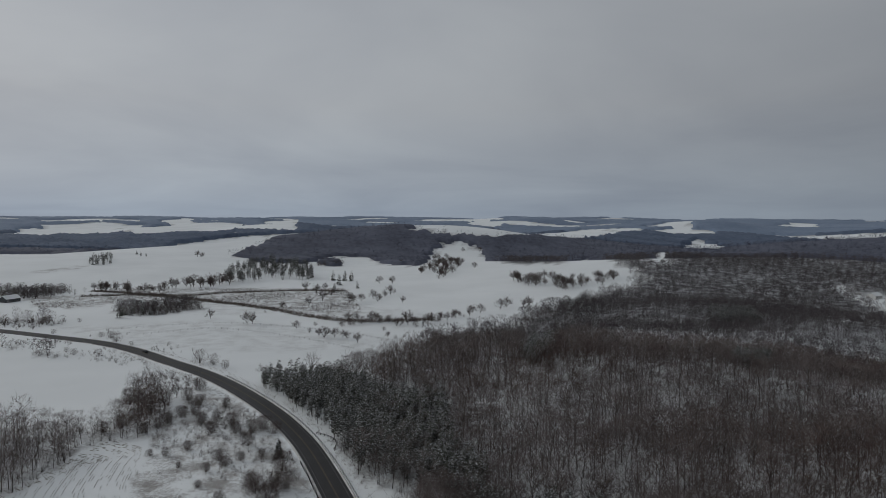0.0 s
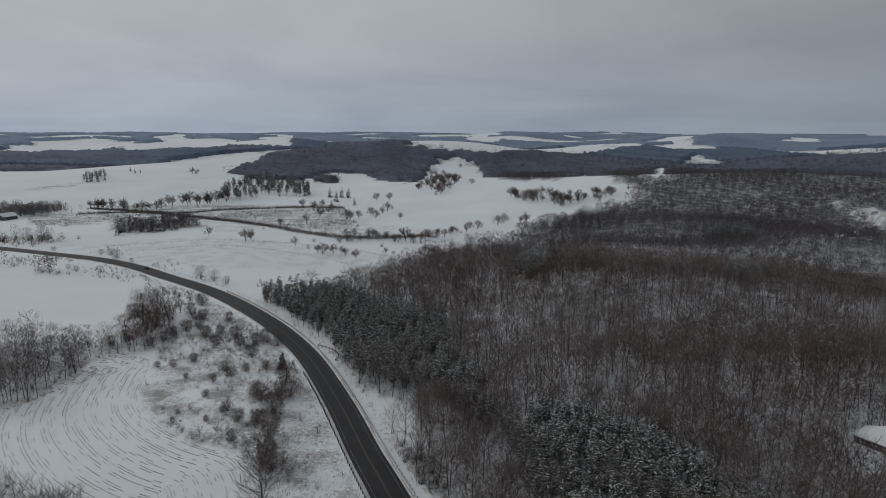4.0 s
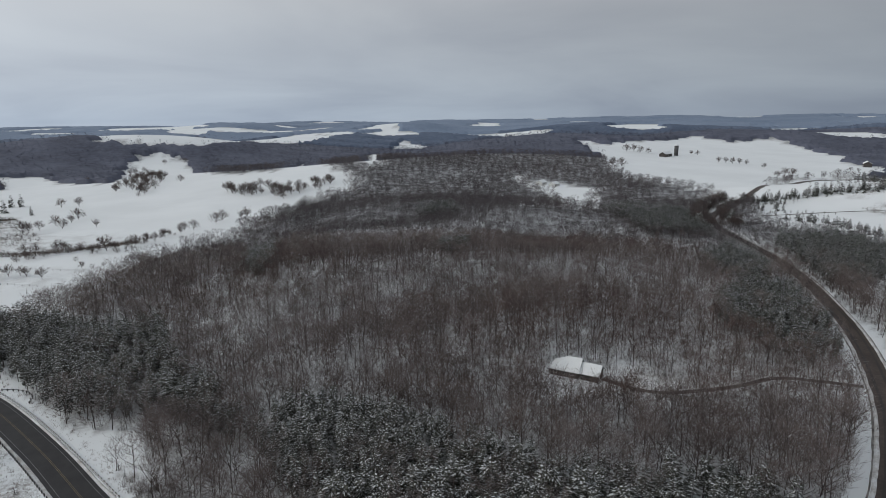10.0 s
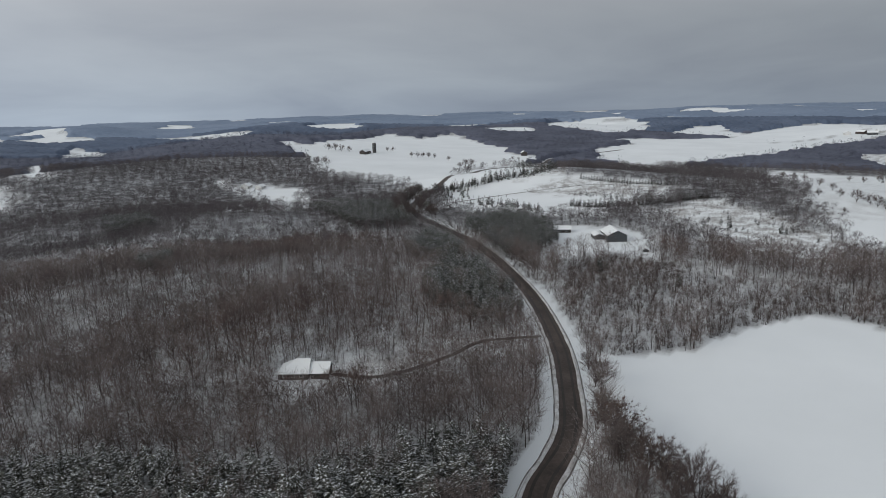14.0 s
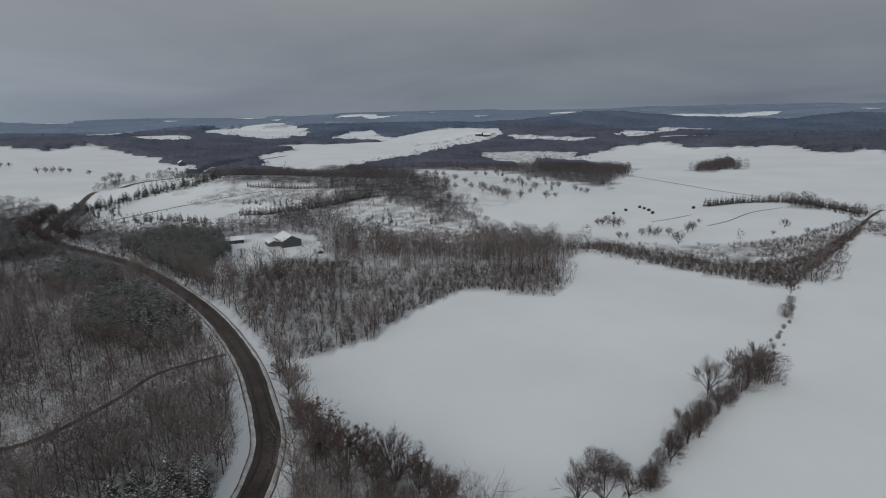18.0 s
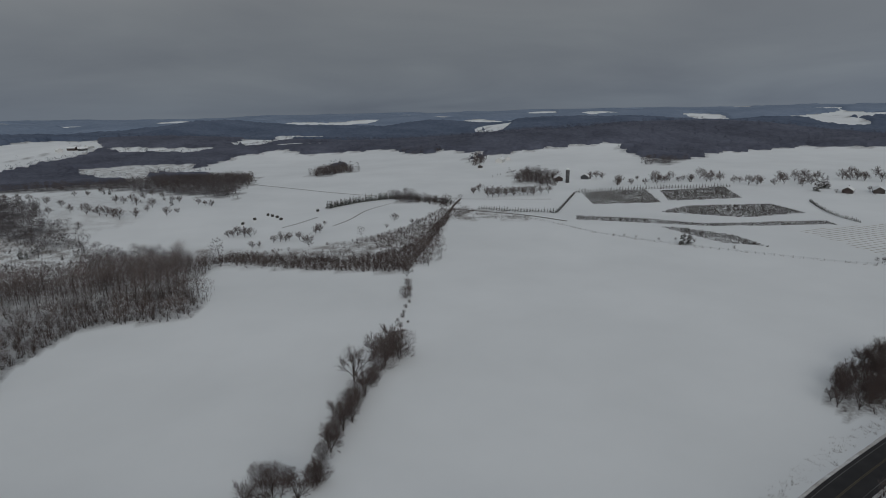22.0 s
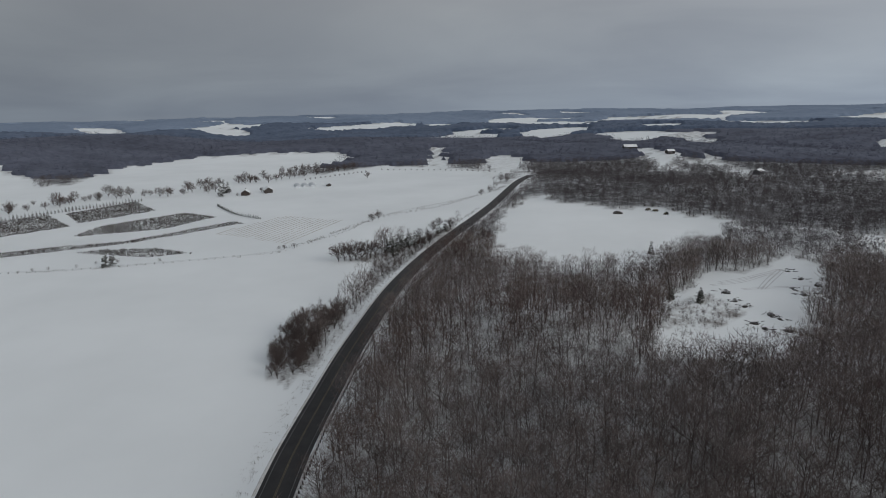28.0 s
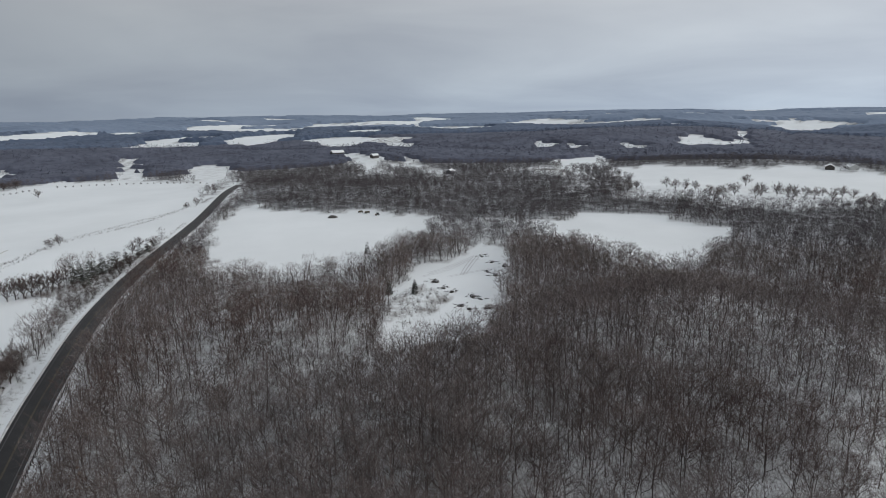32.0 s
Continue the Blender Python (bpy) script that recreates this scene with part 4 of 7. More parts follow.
def woods_at(x, y):
    """Woodland: all but the fields, roads and yards."""
    r = np.hypot(x, y)
    ragged = np.clip(0.010 * r, 1.2, 8.0)
    wx = x + ragged * (np.sin(y / 9.0 + x / 31) + 0.7 * np.sin(y / 4.1 + x / 6.3))
    wy = y + ragged * (np.sin(x / 8.3 + 1.0 - y / 27) + 0.7 * np.sin(x / 4.7 - y / 5.9))
    w = ~any_inside(OPEN, wx, wy) | any_inside(GROVES, wx, wy)
    w &= (r < 1500) | (np.hypot(x - 2757, y + 410) < 320) | (np.sin(x / 98 + 1.7 * np.sin(y / 210)) + np.sin(y / 112 + 1.3 * np.sin(x / 260)) + 0.6 * np.sin((x + y) / 70) < 1.70 - 0.75 * smooth(2000, 3200, r))
    w |= (r > 1500) & (np.abs(np.sin((0.8 * x + 0.6 * y) / 150 + np.sin(y / 300))) < 0.05) & (np.sin(x / 60) + np.sin(y / 75) > -0.4)
    for bx, by, br in YARDS:
        w &= (x - bx) ** 2 + (y - by) ** 2 > br * br
    w &= ~near_line(HEDGE, x, y, 16.0)
    w &= ~near_line(HIGHWAY[HIGHWAY[:, 1] > 255], x, y, 34.0)
    w &= ~near_line(HIGHWAY, x, y, 10.0) & ~near_line(SIDE_ROAD[np.hypot(*SIDE_ROAD.T) < 300], x, y, 9.0) & ~near_line(SIDE_ROAD, x, y, 5.5) & ~near_line(DRIVE, x, y, 1.6)
    edge = np.interp(-y, -HIGHWAY[:, 1], HIGHWAY[:, 0])
    w &= ~((y < -60) & (y > -185) & (x > edge) & (x < edge + 40))
    w &= ~((y < -25) & (y > -110) & (x > np.maximum(edge, 56 + 0.667 * (y + 85))) & (x < 135))
    return w


# the ground: one sheet on rings that widen with distance
def build_ground():
    rings = np.concatenate([[0.0], np.geomspace(18, 4960, 235)])
    n_az = 660
    az = np.linspace(0, 2 * np.pi, n_az, endpoint=False)
    x, y = (rings[:, None] * -np.sin(az)).ravel(), (rings[:, None] * np.cos(az)).ravel()
    z = ground_z(x, y)
    i, j = np.meshgrid(np.arange(len(rings) - 1), np.arange(n_az), indexing="ij")
    j2 = (j + 1) % n_az
    f = np.stack([i * n_az + j, i * n_az + j2, (i + 1) * n_az + j2, (i + 1) * n_az + j], -1).reshape(-1, 4)[:, ::-1]
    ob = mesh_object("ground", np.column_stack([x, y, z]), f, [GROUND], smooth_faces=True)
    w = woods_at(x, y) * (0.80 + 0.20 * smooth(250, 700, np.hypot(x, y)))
    # deep: inner woods, whose floor gets the painted shade
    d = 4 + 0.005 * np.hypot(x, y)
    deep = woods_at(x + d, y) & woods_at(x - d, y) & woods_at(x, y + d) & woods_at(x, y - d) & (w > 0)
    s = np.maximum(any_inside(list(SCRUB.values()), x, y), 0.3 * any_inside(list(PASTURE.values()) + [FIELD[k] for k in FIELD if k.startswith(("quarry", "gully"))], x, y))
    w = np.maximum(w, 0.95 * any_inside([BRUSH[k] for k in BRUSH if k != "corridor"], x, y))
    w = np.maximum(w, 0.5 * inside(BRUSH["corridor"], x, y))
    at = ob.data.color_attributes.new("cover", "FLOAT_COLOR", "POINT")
    # third channel: painted shade of far inner woods, and the dark thicket floor
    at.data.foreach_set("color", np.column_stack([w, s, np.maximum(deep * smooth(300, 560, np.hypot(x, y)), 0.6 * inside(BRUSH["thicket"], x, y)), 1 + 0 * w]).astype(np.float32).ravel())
    return tagged(ob, "snow-covered rolling farmland, woodland floor with leaf litter and painted shade", "ground", kind="structure")


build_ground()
road = tagged(strip("road", HIGHWAY, -4.6, 4.6, 0.16, ASPHALT, 0.3), "dark wet asphalt two-lane highway cleared of snow", "road", kind="structure")
tagged(strip("road_side", SIDE_ROAD, -3.6, 3.6, 0.13, GRIT, 0.3), "brown gritted wet country road with slush at its edges", "road", kind="structure")
tagged(strip("driveway", DRIVE, -1.1, 1.1, 0.1, GRIT, 0.2), "narrow wet driveway through the bare woods", "driveway", kind="structure")

# ---- trees ----
def tube(v, f, m, p, q, r0, r1, mi, sides=3):
    """A tapered limb from p to q; r1 = 0: a spike."""
    d = np.subtract(q, p)
    d = d / (np.linalg.norm(d) + 1e-9)
    u = np.cross(d, (0.31, 0.17, 0.93) if abs(d[2]) < 0.9 else (1, 0, 0))
    u /= np.linalg.norm(u)
    w = np.cross(d, u)
    a = np.arange(sides) * 2 * np.pi / sides
    ring = np.cos(a)[:, None] * u + np.sin(a)[:, None] * w
    b = len(v)
    v.extend(np.asarray(p) + r0 * ring)
    if r1 > 0:
        v.extend(np.asarray(q) + r1 * ring)
        for i in range(sides):
            j = (i + 1) % sides
            f += [(b + i, b + j, b + sides + j), (b + i, b + sides + j, b + sides + i)]
            m += [mi, mi]
    else:
        v.append(np.asarray(q))
        for i in range(sides):
            f.append((b + i, b + (i + 1) % sides, b + sides)); m.append(mi)


def twig(v, f, m, rng, p, d, length, width, mi=1):
    side = rng.normal(size=3)
    side -= d * side.dot(d)
    side *= width / (np.linalg.norm(side) + 1e-9)
    b = len(v)
    v += [p - side, p + side, p + d * length]
    f.append((b, b + 1, b + 2)); m.append(mi)


def bare_tree(seed, lod, height=16.0, spread=0.34, first=0.35, leaf=0):
    """A leafless tree: leaning tapered trunk, limbs, spikes and fine twigs. Returns vertices, triangles, material of each."""
    rng = np.random.default_rng(seed)
    v, f, m = [], [], []
    limbs, subs, twigs, tw = {0: (7, 3, 350, 0.037), 1: (6, 1, 132, 0.070), 2: (0, 0, 72, 0.165), 3: (0, 0, 11, 0.42), 4: (0, 0, 46, 0.29)}[lod]
    lean = rng.normal(0, 0.05, 2)
    def axis(s):
        return np.array([lean[0] * s * height + 0.25 * math.sin(3 * s + seed), lean[1] * s * height + 0.25 * math.cos(4 * s + seed), s * height])
    r = 0.0112 * height
    segs = {0: [0, 0.25, 0.5, 0.66], 1: [0, 0.35, 0.62], 2: [0, 0.7], 3: [0, 0.6], 4: [0, 0.6]}[lod]
    for a, b in zip(segs[:-1], segs[1:]):
        tube(v, f, m, axis(a), axis(b), r * (1 - a), r * (1 - b), 0)
    ends = []
    for i in range(limbs):
        s = first + (0.78 - first) * (i + rng.random()) / max(limbs, 1)
        a = i * 2.4 + rng.random() * 1.2
        out = spread * height * (0.55 + 0.5 * rng.random()) * (1.15 - 0.5 * s)
        rise = height * ((0.24 if lod < 2 else 0.16) + 0.18 * rng.random()) * (1.25 - 0.6 * s)
        p = axis(s)
        q = p + np.array([math.cos(a) * out, math.sin(a) * out, rise])
        mid = p + (q - p) * 0.5 + np.array([0, 0, -0.03 * height])
        if lod == 0:
            tube(v, f, m, p, mid, r * 0.62 * (1 - s) + 0.05, r * 0.34, 0)
            tube(v, f, m, mid, q, r * 0.34, 0, 0)
        else:
            tube(v, f, m, p, q, r * 0.55, 0, 0)
        ends += [(p, mid), (mid, q)]
        for k in range(subs):
            o = p + (q - p) * (0.35 + 0.5 * rng.random())
            e = o + rng.normal(0, 0.09 * height, 3) + np.array([math.cos(a), math.sin(a), 1.0]) * 0.08 * height
            tube(v, f, m, o, e, r * 0.2, 0, 0)
            ends.append((o, e))
    ends += [(axis(0.55), axis(0.8)), (axis(0.7), axis(0.98)), (axis(0.8), axis(1.0))]
    wide = spread * height * 0.95
    low = {0: 0.22, 1: 0.20, 2: 0.22, 4: 0.2}.get(lod, first)
    for i in range(twigs):
        if lod == 0 and i % 3 == 0:
            p, q = ends[rng.integers(len(ends))]
            o = p + (q - p) * (0.25 + 0.8 * rng.random())
            d = (q - p) / (np.linalg.norm(q - p) + 1e-9) * 0.6 + rng.normal(0, 0.45, 3) + np.array([0, 0, 0.5])
        else:
            s, a = low + (1.0 - low) * rng.random() ** 0.72, rng.random() * 2 * np.pi
            rad = wide * math.sqrt(rng.random()) * math.sqrt(max(0.08, 1 - ((s - 0.62) / 0.45) ** 2))
            o = axis(min(s, 0.9)) + np.array([math.cos(a) * rad, math.sin(a) * rad, (s - min(s, 0.9)) * height])
            d = np.array([math.cos(a), math.sin(a), 0]) * 0.7 * rad / wide + rng.normal(0, 0.42, 3) + np.array([0, 0, 0.6])
            o = o - d / np.linalg.norm(d) * height * 0.06
        d /= np.linalg.norm(d)
        twig(v, f, m, rng, o, d, height * (0.11 + 0.11 * rng.random()) * (0.72 if lod in (2, 4) else 1.0), tw * (0.7 + 0.6 * rng.random()), 1)
    for i in range(leaf):
        p, q = ends[rng.integers(len(ends))]
        o = p + (q - p) * rng.random() + rng.normal(0, 0.5, 3)
        d = rng.normal(0, 1, 3)
        d /= np.linalg.norm(d)
        twig(v, f, m, rng, o, d, 0.6, 0.22, 2)
    return np.array(v), np.array(f), np.array(m)


def field_tree(seed, fine, height=10.0, wide=1.0, leaf=0):
    """An open-grown leafless tree: a short trunk that forks into limbs, branches and sprays of twigs."""
    rng = np.random.default_rng(seed)
    v, f, m = [], [], []
    up = np.array([0, 0, 1.0])
    def turned(d, spread, lift):
        side = rng.normal(size=3)
        side -= d * side.dot(d)
        side /= np.linalg.norm(side) + 1e-9
        e = d + side * math.tan(spread) + up * lift
        return e / np.linalg.norm(e)
    lean = np.array([rng.normal(0, 0.06), rng.normal(0, 0.06), 1.0])
    fork = lean * height * rng.uniform(0.08, 0.16)
    tube(v, f, m, np.array([0, 0, -0.2]), fork, 0.021 * height, 0.016 * height, 0, 5)
    limbs = 7
    sprays, tw = ((15, 0.019) if fine else (5, 0.062))
    for i in range(limbs):
        a = i * 2.4 + rng.random()
        tilt = (0.08 if i == 0 else 0.18 + 0.72 * (i % 4 + rng.random()) / 4) * wide
        d = np.array([math.cos(a) * math.sin(tilt), math.sin(a) * math.sin(tilt), math.cos(tilt)])
        o = fork * rng.uniform(0.75, 1.0)
        L = height * rng.uniform(0.44, 0.54) * (1.06 - 0.28 * tilt)
        bend = o + d * L * 0.5 + up * L * 0.03
        q = bend + turned(d, 0.15, 0.22) * L * 0.5
        tube(v, f, m, o, bend, 0.0105 * height, 0.007 * height, 0, 4 if fine else 3)
        tube(v, f, m, bend, q, 0.007 * height, 0.003 * height, 0)
        for j in range(5):
            k = 0.2 + 0.8 * (j + rng.random()) / 5
            p = o + (bend - o) * k * 2 if k < 0.5 else bend + (q - bend) * (k - 0.5) * 2
            d1 = turned(d, rng.uniform(0.35, 0.95), 0.12)
            L1 = L * rng.uniform(0.45, 0.75) * (1.15 - 0.45 * k)
            e1 = p + d1 * L1
            tube(v, f, m, p, e1, 0.0035 * height, 0, 0)
            for n in range(4):
                k2 = 0.3 + 0.7 * (n + rng.random()) / 4
                p2 = p + (e1 - p) * k2
                d2 = turned(d1, rng.uniform(0.3, 0.8), 0.15)
                L2 = L1 * rng.uniform(0.45, 0.8)
                twig(v, f, m, rng, p2, d2, L2, 0.0022 * height if fine else 0.06, 0)
                for w in range(sprays):
                    p3 = p2 + d2 * L2 * rng.uniform(0.1, 1.0)
                    twig(v, f, m, rng, p3, turned(d2, rng.uniform(0.2, 0.9), 0.12), height * rng.uniform(0.06, 0.12), tw * rng.uniform(0.7, 1.3), 1)
                    if leaf and rng.random() < leaf:
                        g = rng.normal(0, 1, 3)
                        twig(v, f, m, rng, p3 + rng.normal(0, 0.15, 3), g / np.linalg.norm(g), 0.4, 0.16, 2)
    v = np.array(v)
    return v * (height / v[:, 2].max()), np.array(f), np.array(m)


def conifer(seed, lod, height=14.0, wide=0.2, bare=0.25, fat=1.0, snowy=0.5):
    """A snow-dusted pine or spruce: whorls of drooping, ragged boughs on a trunk."""
    rng = np.random.default_rng(seed)
    v, f, m = [], [], []
    tube(v, f, m, np.array([0, 0, 0.0]), np.array([0, 0, height * 0.97]), 0.013 * height, 0.02, 0)
    rows, per = {0: (16, 10), 1: (10, 7), 2: (6, 5)}[lod]
    for i in range(rows):
        s = bare + (1 - bare) * (i + 0.3) / rows
        if bare > 0.2:
            reach = wide * height * math.sqrt(max(0.03, 1 - ((s - 0.5) / 0.56) ** 2))
        else:
            reach = wide * height * (1.06 - s) ** 0.62
        for k in range(per):
            a = k * 2 * np.pi / per + i * 0.7 + rng.normal(0, 0.25)
            L = reach * (0.6 + 0.6 * rng.random())
            d, e = np.array([math.cos(a), math.sin(a), 0]), np.array([-math.sin(a), math.cos(a), 0])
            z = s * height + rng.normal(0, 0.3)
            w = (0.35 + 0.5 * rng.random()) * L * (0.44, 0.46, 0.62)[lod] * fat
            tilt = rng.normal(0, 0.35) * w
            o, tip = d * L * 0.25 * rng.random() + np.array([0, 0, z]), d * L + np.array([0, 0, z + L * (0.15 - 0.5 * rng.random())])
            mid = (o + tip) * 0.5 + d * L * 0.1
            b = len(v)
            v += [o, mid - e * w + np.array([0, 0, tilt - 0.2 * w]), mid + e * w - np.array([0, 0, tilt + 0.2 * w]), tip]
            f += [(b, b + 1, b + 3), (b, b + 3, b + 2)]
            m += [1, 1]
            if rng.random() < snowy:
                k0, k1 = rng.uniform(0.15, 0.45), rng.uniform(0.7, 1.05)
                up = np.array([0, 0, 0.08 + 0.12 * rng.random()])
                c = o + (tip - o) * 0.5 + e * w * rng.normal(0, 0.25)
                b = len(v)
                v += [o + (tip - o) * k0 + up, c - e * w * 0.34 + up, c + e * w * 0.34 + up, o + (tip - o) * k1 + up]
                f += [(b, b + 1, b + 3), (b, b + 3, b + 2)]
                m += [2, 2]
    return np.array(v), np.array(f), np.array(m)


def scatter_mesh(name, templates, x, y, scale, mats, rng, label, category):
    """Joins many trees into one object of stuff."""
    vs, fs, ms, base = [], [], [], 0
    z = ground_z(x, y)
    pick = rng.integers(len(templates), size=len(x))
    turn = rng.random(len(x)) * 2 * np.pi
    for k, (v, f, m) in enumerate(templates):
        idx = np.nonzero(pick == k)[0]
        if not len(idx):
            continue
        c, s = np.cos(turn[idx])[:, None], np.sin(turn[idx])[:, None]
        sc = scale[idx][:, None]
        V = np.stack([(c * v[:, 0] - s * v[:, 1]) * sc + x[idx][:, None], (s * v[:, 0] + c * v[:, 1]) * sc + y[idx][:, None],
                      v[:, 2] * sc + z[idx][:, None] - 0.15], -1)
        fs.append((f[None] + (np.arange(len(idx)) * len(v))[:, None, None] + base).reshape(-1, 3))
        vs.append(V.reshape(-1, 3)); ms.append(np.tile(m, len(idx)))
        base += len(idx) * len(v)
    if not vs:
        return None
    ob = mesh_object(name, np.vstack(vs), np.vstack(fs), mats, np.concatenate(ms))
    return tagged(ob, label, category, kind="stuff")


def jittered(r0, r1, a0, a1, step, rng):
    """Scattered points between two distances and two azimuths (degrees), about step apart."""
    pts = []
    n = int((r1 - r0) / step)
    for i in range(max(n, 1)):
        r = r0 + (i + 0.5) * step
        k = max(1, int(r * radians(a1 - a0) / step))
        a = radians(a0) + (np.arange(k) + rng.random(k)) / k * radians(a1 - a0)
        rr = r + (rng.random(k) - 0.5) * step * 1.2
        pts.append(np.stack([-np.sin(a) * rr, np.cos(a) * rr], 1))
    return np.vstack(pts)


rng = np.random.default_rng(7)
SEEN = (-240.0, 40.0)
PINES = list(PINE.values())
NEAREST = {}


def gaps(x, y):
    """Smooth patchiness of the woods, 0 to 1."""
    return 0.5 + 0.25 * (np.sin(x / 17 + 2 * np.sin(y / 29)) + np.sin(y / 13 + 1.7 * np.sin(x / 37 + 1)))


def canopy(name, r0, r1, n_r, mat, tall=10.0, step=0.22, rough=0.09):
    """Far woods: an uneven roof of crowns that falls to the ground at its edges."""
    rr = np.geomspace(r0, r1, n_r)
    az = np.radians(np.arange(SEEN[0], SEEN[1], step))
    R, A = np.meshgrid(rr, az, indexing="ij")
    gap = (r1 / r0) ** (1 / n_r) - 1
    R = R * (1 + rng.uniform(-0.3, 0.3, R.shape) * gap)
    A = A + rng.uniform(-0.3, 0.3, A.shape) * radians(step)
    x, y = -np.sin(A) * R, np.cos(A) * R
    cx, cy = (x[:-1, :-1] + x[1:, 1:]) / 2, (y[:-1, :-1] + y[1:, 1:]) / 2
    keep = woods_at(cx.ravel(), cy.ravel()).reshape(cx.shape)
    full = np.zeros(x.shape)
    full[:-1, :-1] += keep; full[1:, :-1] += keep; full[:-1, 1:] += keep; full[1:, 1:] += keep
    z = ground_z(x, y) + np.where(full == 4, tall * (0.85 + 0.3 * gaps(x * 0.4, y * 0.4)) + rng.normal(0, rough * tall, x.shape), -2.0)
    n = len(az)
    i, j = np.nonzero(keep)
    q = np.stack([i * n + j, i * n + j + 1, (i + 1) * n + j + 1, (i + 1) * n + j], -1)
    ob = mesh_object(name, np.stack([x, y, z], -1).reshape(-1, 3), np.vstack([q[:, [0, 1, 2]], q[:, [0, 2, 3]]]), [mat], None, True)
    tagged(ob, "winter woods far off, tinted blue-grey with painted distance haze", "woods", kind="stuff")


# denser and thinner stands: east, north, radius, change
STANDS = [(158, 200, 38, 0.5), (104, 126, 26, -0.32), (95, 205, 30, 0.3), (30, -150, 45, 0.5), (-150, -120, 45, 0.35), (-76, -134, 30, -0.25), (60, 330, 60, 0.3), (190, 250, 60, 0.3)]


def forest():
    for name, r0, r1, step, lod, tall in (("near_woods", 85, 190, 4.1, 0, 14.8), ("middle_woods", 190, 390, 4.4, 1, 14.0), ("ridge_woods", 390, 620, 5.2, 2, 11.0), ("crest_woods", 620, 1000, 6.6, 4, 9.5)):
        p = jittered(r0, r1, *SEEN, step, rng)
        x, y = p.T
        thick = 0.58 + 0.62 * gaps(x * 0.45 + 60, y * 0.45) + 0.2 * gaps(x, y)
        for sx, sy, sr, dense in STANDS:
            thick = thick + dense * np.exp(-((x - sx) ** 2 + (y - sy) ** 2) / sr ** 2)
        ok = woods_at(x, y) & (rng.random(len(x)) < thick)
        ok &= ~inside(BRUSH["thicket"], x, y) | (rng.random(len(x)) < 0.15)
        ok &= ~any_inside(PINES, x, y) | (rng.random(len(x)) < 0.12)
        x, y = x[ok], y[ok]
        if lod == 0:
            near = np.argsort(np.hypot(x, y))[:240]
            NEAREST["wood"] = np.column_stack([x[near], y[near]])
            x, y = np.delete(x, near), np.delete(y, near)
        leafy = (gaps(y * 0.35 + 40, x * 0.35) > 0.74) & (rng.random(len(x)) < 0.3)
        tpl = [bare_tree(100 * lod + i, lod, tall, 0.40, 0.24) for i in range(12)]
        oak = [bare_tree(100 * lod + 50 + i, lod, tall * 0.9, 0.38, 0.3, {0: 60, 1: 30}.get(lod, 14)) for i in range(4)]
        size = np.minimum(1.12, (0.58 + 0.42 * rng.random(len(x)) + 0.3 * (rng.random(len(x)) < 0.12)) * (0.82 + 0.42 * gaps(x * 0.55 + 90, y * 0.55)))
        stand = gaps(x * 0.5 + 300, y * 0.5 - 120) + 0.25 * (near_line(HIGHWAY[(HIGHWAY[:, 1] < -40) & (HIGHWAY[:, 1] > -330)], x, y, 75.0) & (x < 60)) + rng.normal(0, 0.15, len(x))
        russet, grey = ~leafy & (stand > 0.76), ~leafy & (stand <= 0.76)
        # ridge and crest woods take the twig colour with painted haze
        scatter_mesh(name, tpl, x[grey], y[grey], size[grey], [BARK, TWIG if lod < 2 else RIDGETWIG_HAZE, RUST], rng, "dense bare deciduous woods dusted with snow", "woods")
        scatter_mesh("russet_" + name, tpl, x[russet], y[russet], size[russet], [BARK, RUSSET if lod < 2 else RIDGETWIG_HAZE, RUST], rng, "dense russet-twigged bare woods on snow", "woods")
        scatter_mesh("oak_" + name[:-1], oak, x[leafy], y[leafy], size[leafy], [BARK, TWIG if lod < 2 else RIDGETWIG_HAZE, RUST], rng, "winter oaks with rusty dead leaves among bare trees", "woods")
    p = np.vstack([jittered(1000, 1550, *SEEN, 16.0, rng), jittered(1550, 2100, *SEEN, 22.0, rng)])
    x, y = p[woods_at(*p.T)].T
    # hill trees share the haze-tinted base colour
    scatter_mesh("hill_woods", [bare_tree(300 + i, 3, 13.0) for i in range(10)], x, y, 0.7 + 0.5 * rng.random(len(x)), [HILLWOOD_HAZE, HILLWOOD_HAZE], rng, "bare woods on the hills in a blue-grey painted haze tint", "woods")
    # three crown roofs, each tinted with more painted haze than the last
    canopy("hill_crowns", 1000, 1860, 80, HILLWOOD_HAZE, 6.0, 0.28, 0.12)
    canopy("distant_woods", 1850, 3000, 66, BLUEWOOD_HAZE, 10.0, 0.2, 0.16)
    canopy("far_woods", 2980, 4900, 56, FARWOOD_HAZE)
    for name, r0, r1, step, lod in (("pine_wood", 85, 640, 3.05, 1), ("far_pine_wood", 640, 1300, 6.5, 2)):
        p = jittered(r0, r1, *SEEN, step, rng)
        x, y = p.T
        ok = any_inside(PINES, x, y) & ~near_line(HIGHWAY, x, y, 11.0) & ~near_line(SIDE_ROAD, x, y, 7.0) & (rng.random(len(x)) < 0.6 + 0.7 * gaps(x, y))
        x, y = x[ok], y[ok]
        if r0 < 100:
            near = np.argsort(np.hypot(x, y))[:160]
            NEAREST["pine"] = np.column_stack([x[near], y[near]])
            x, y = np.delete(x, near), np.delete(y, near)
        scatter_mesh(name, [conifer(20 * lod + i, lod, 10.0, 0.165, 0.3, 1.0, 0.62) for i in range(8)], x, y, 0.7 + 0.5 * rng.random(len(x)), [BARK, NEEDLE, BOUGHSNOW], rng, "dark green pines flecked with snow", "pine wood")


forest()

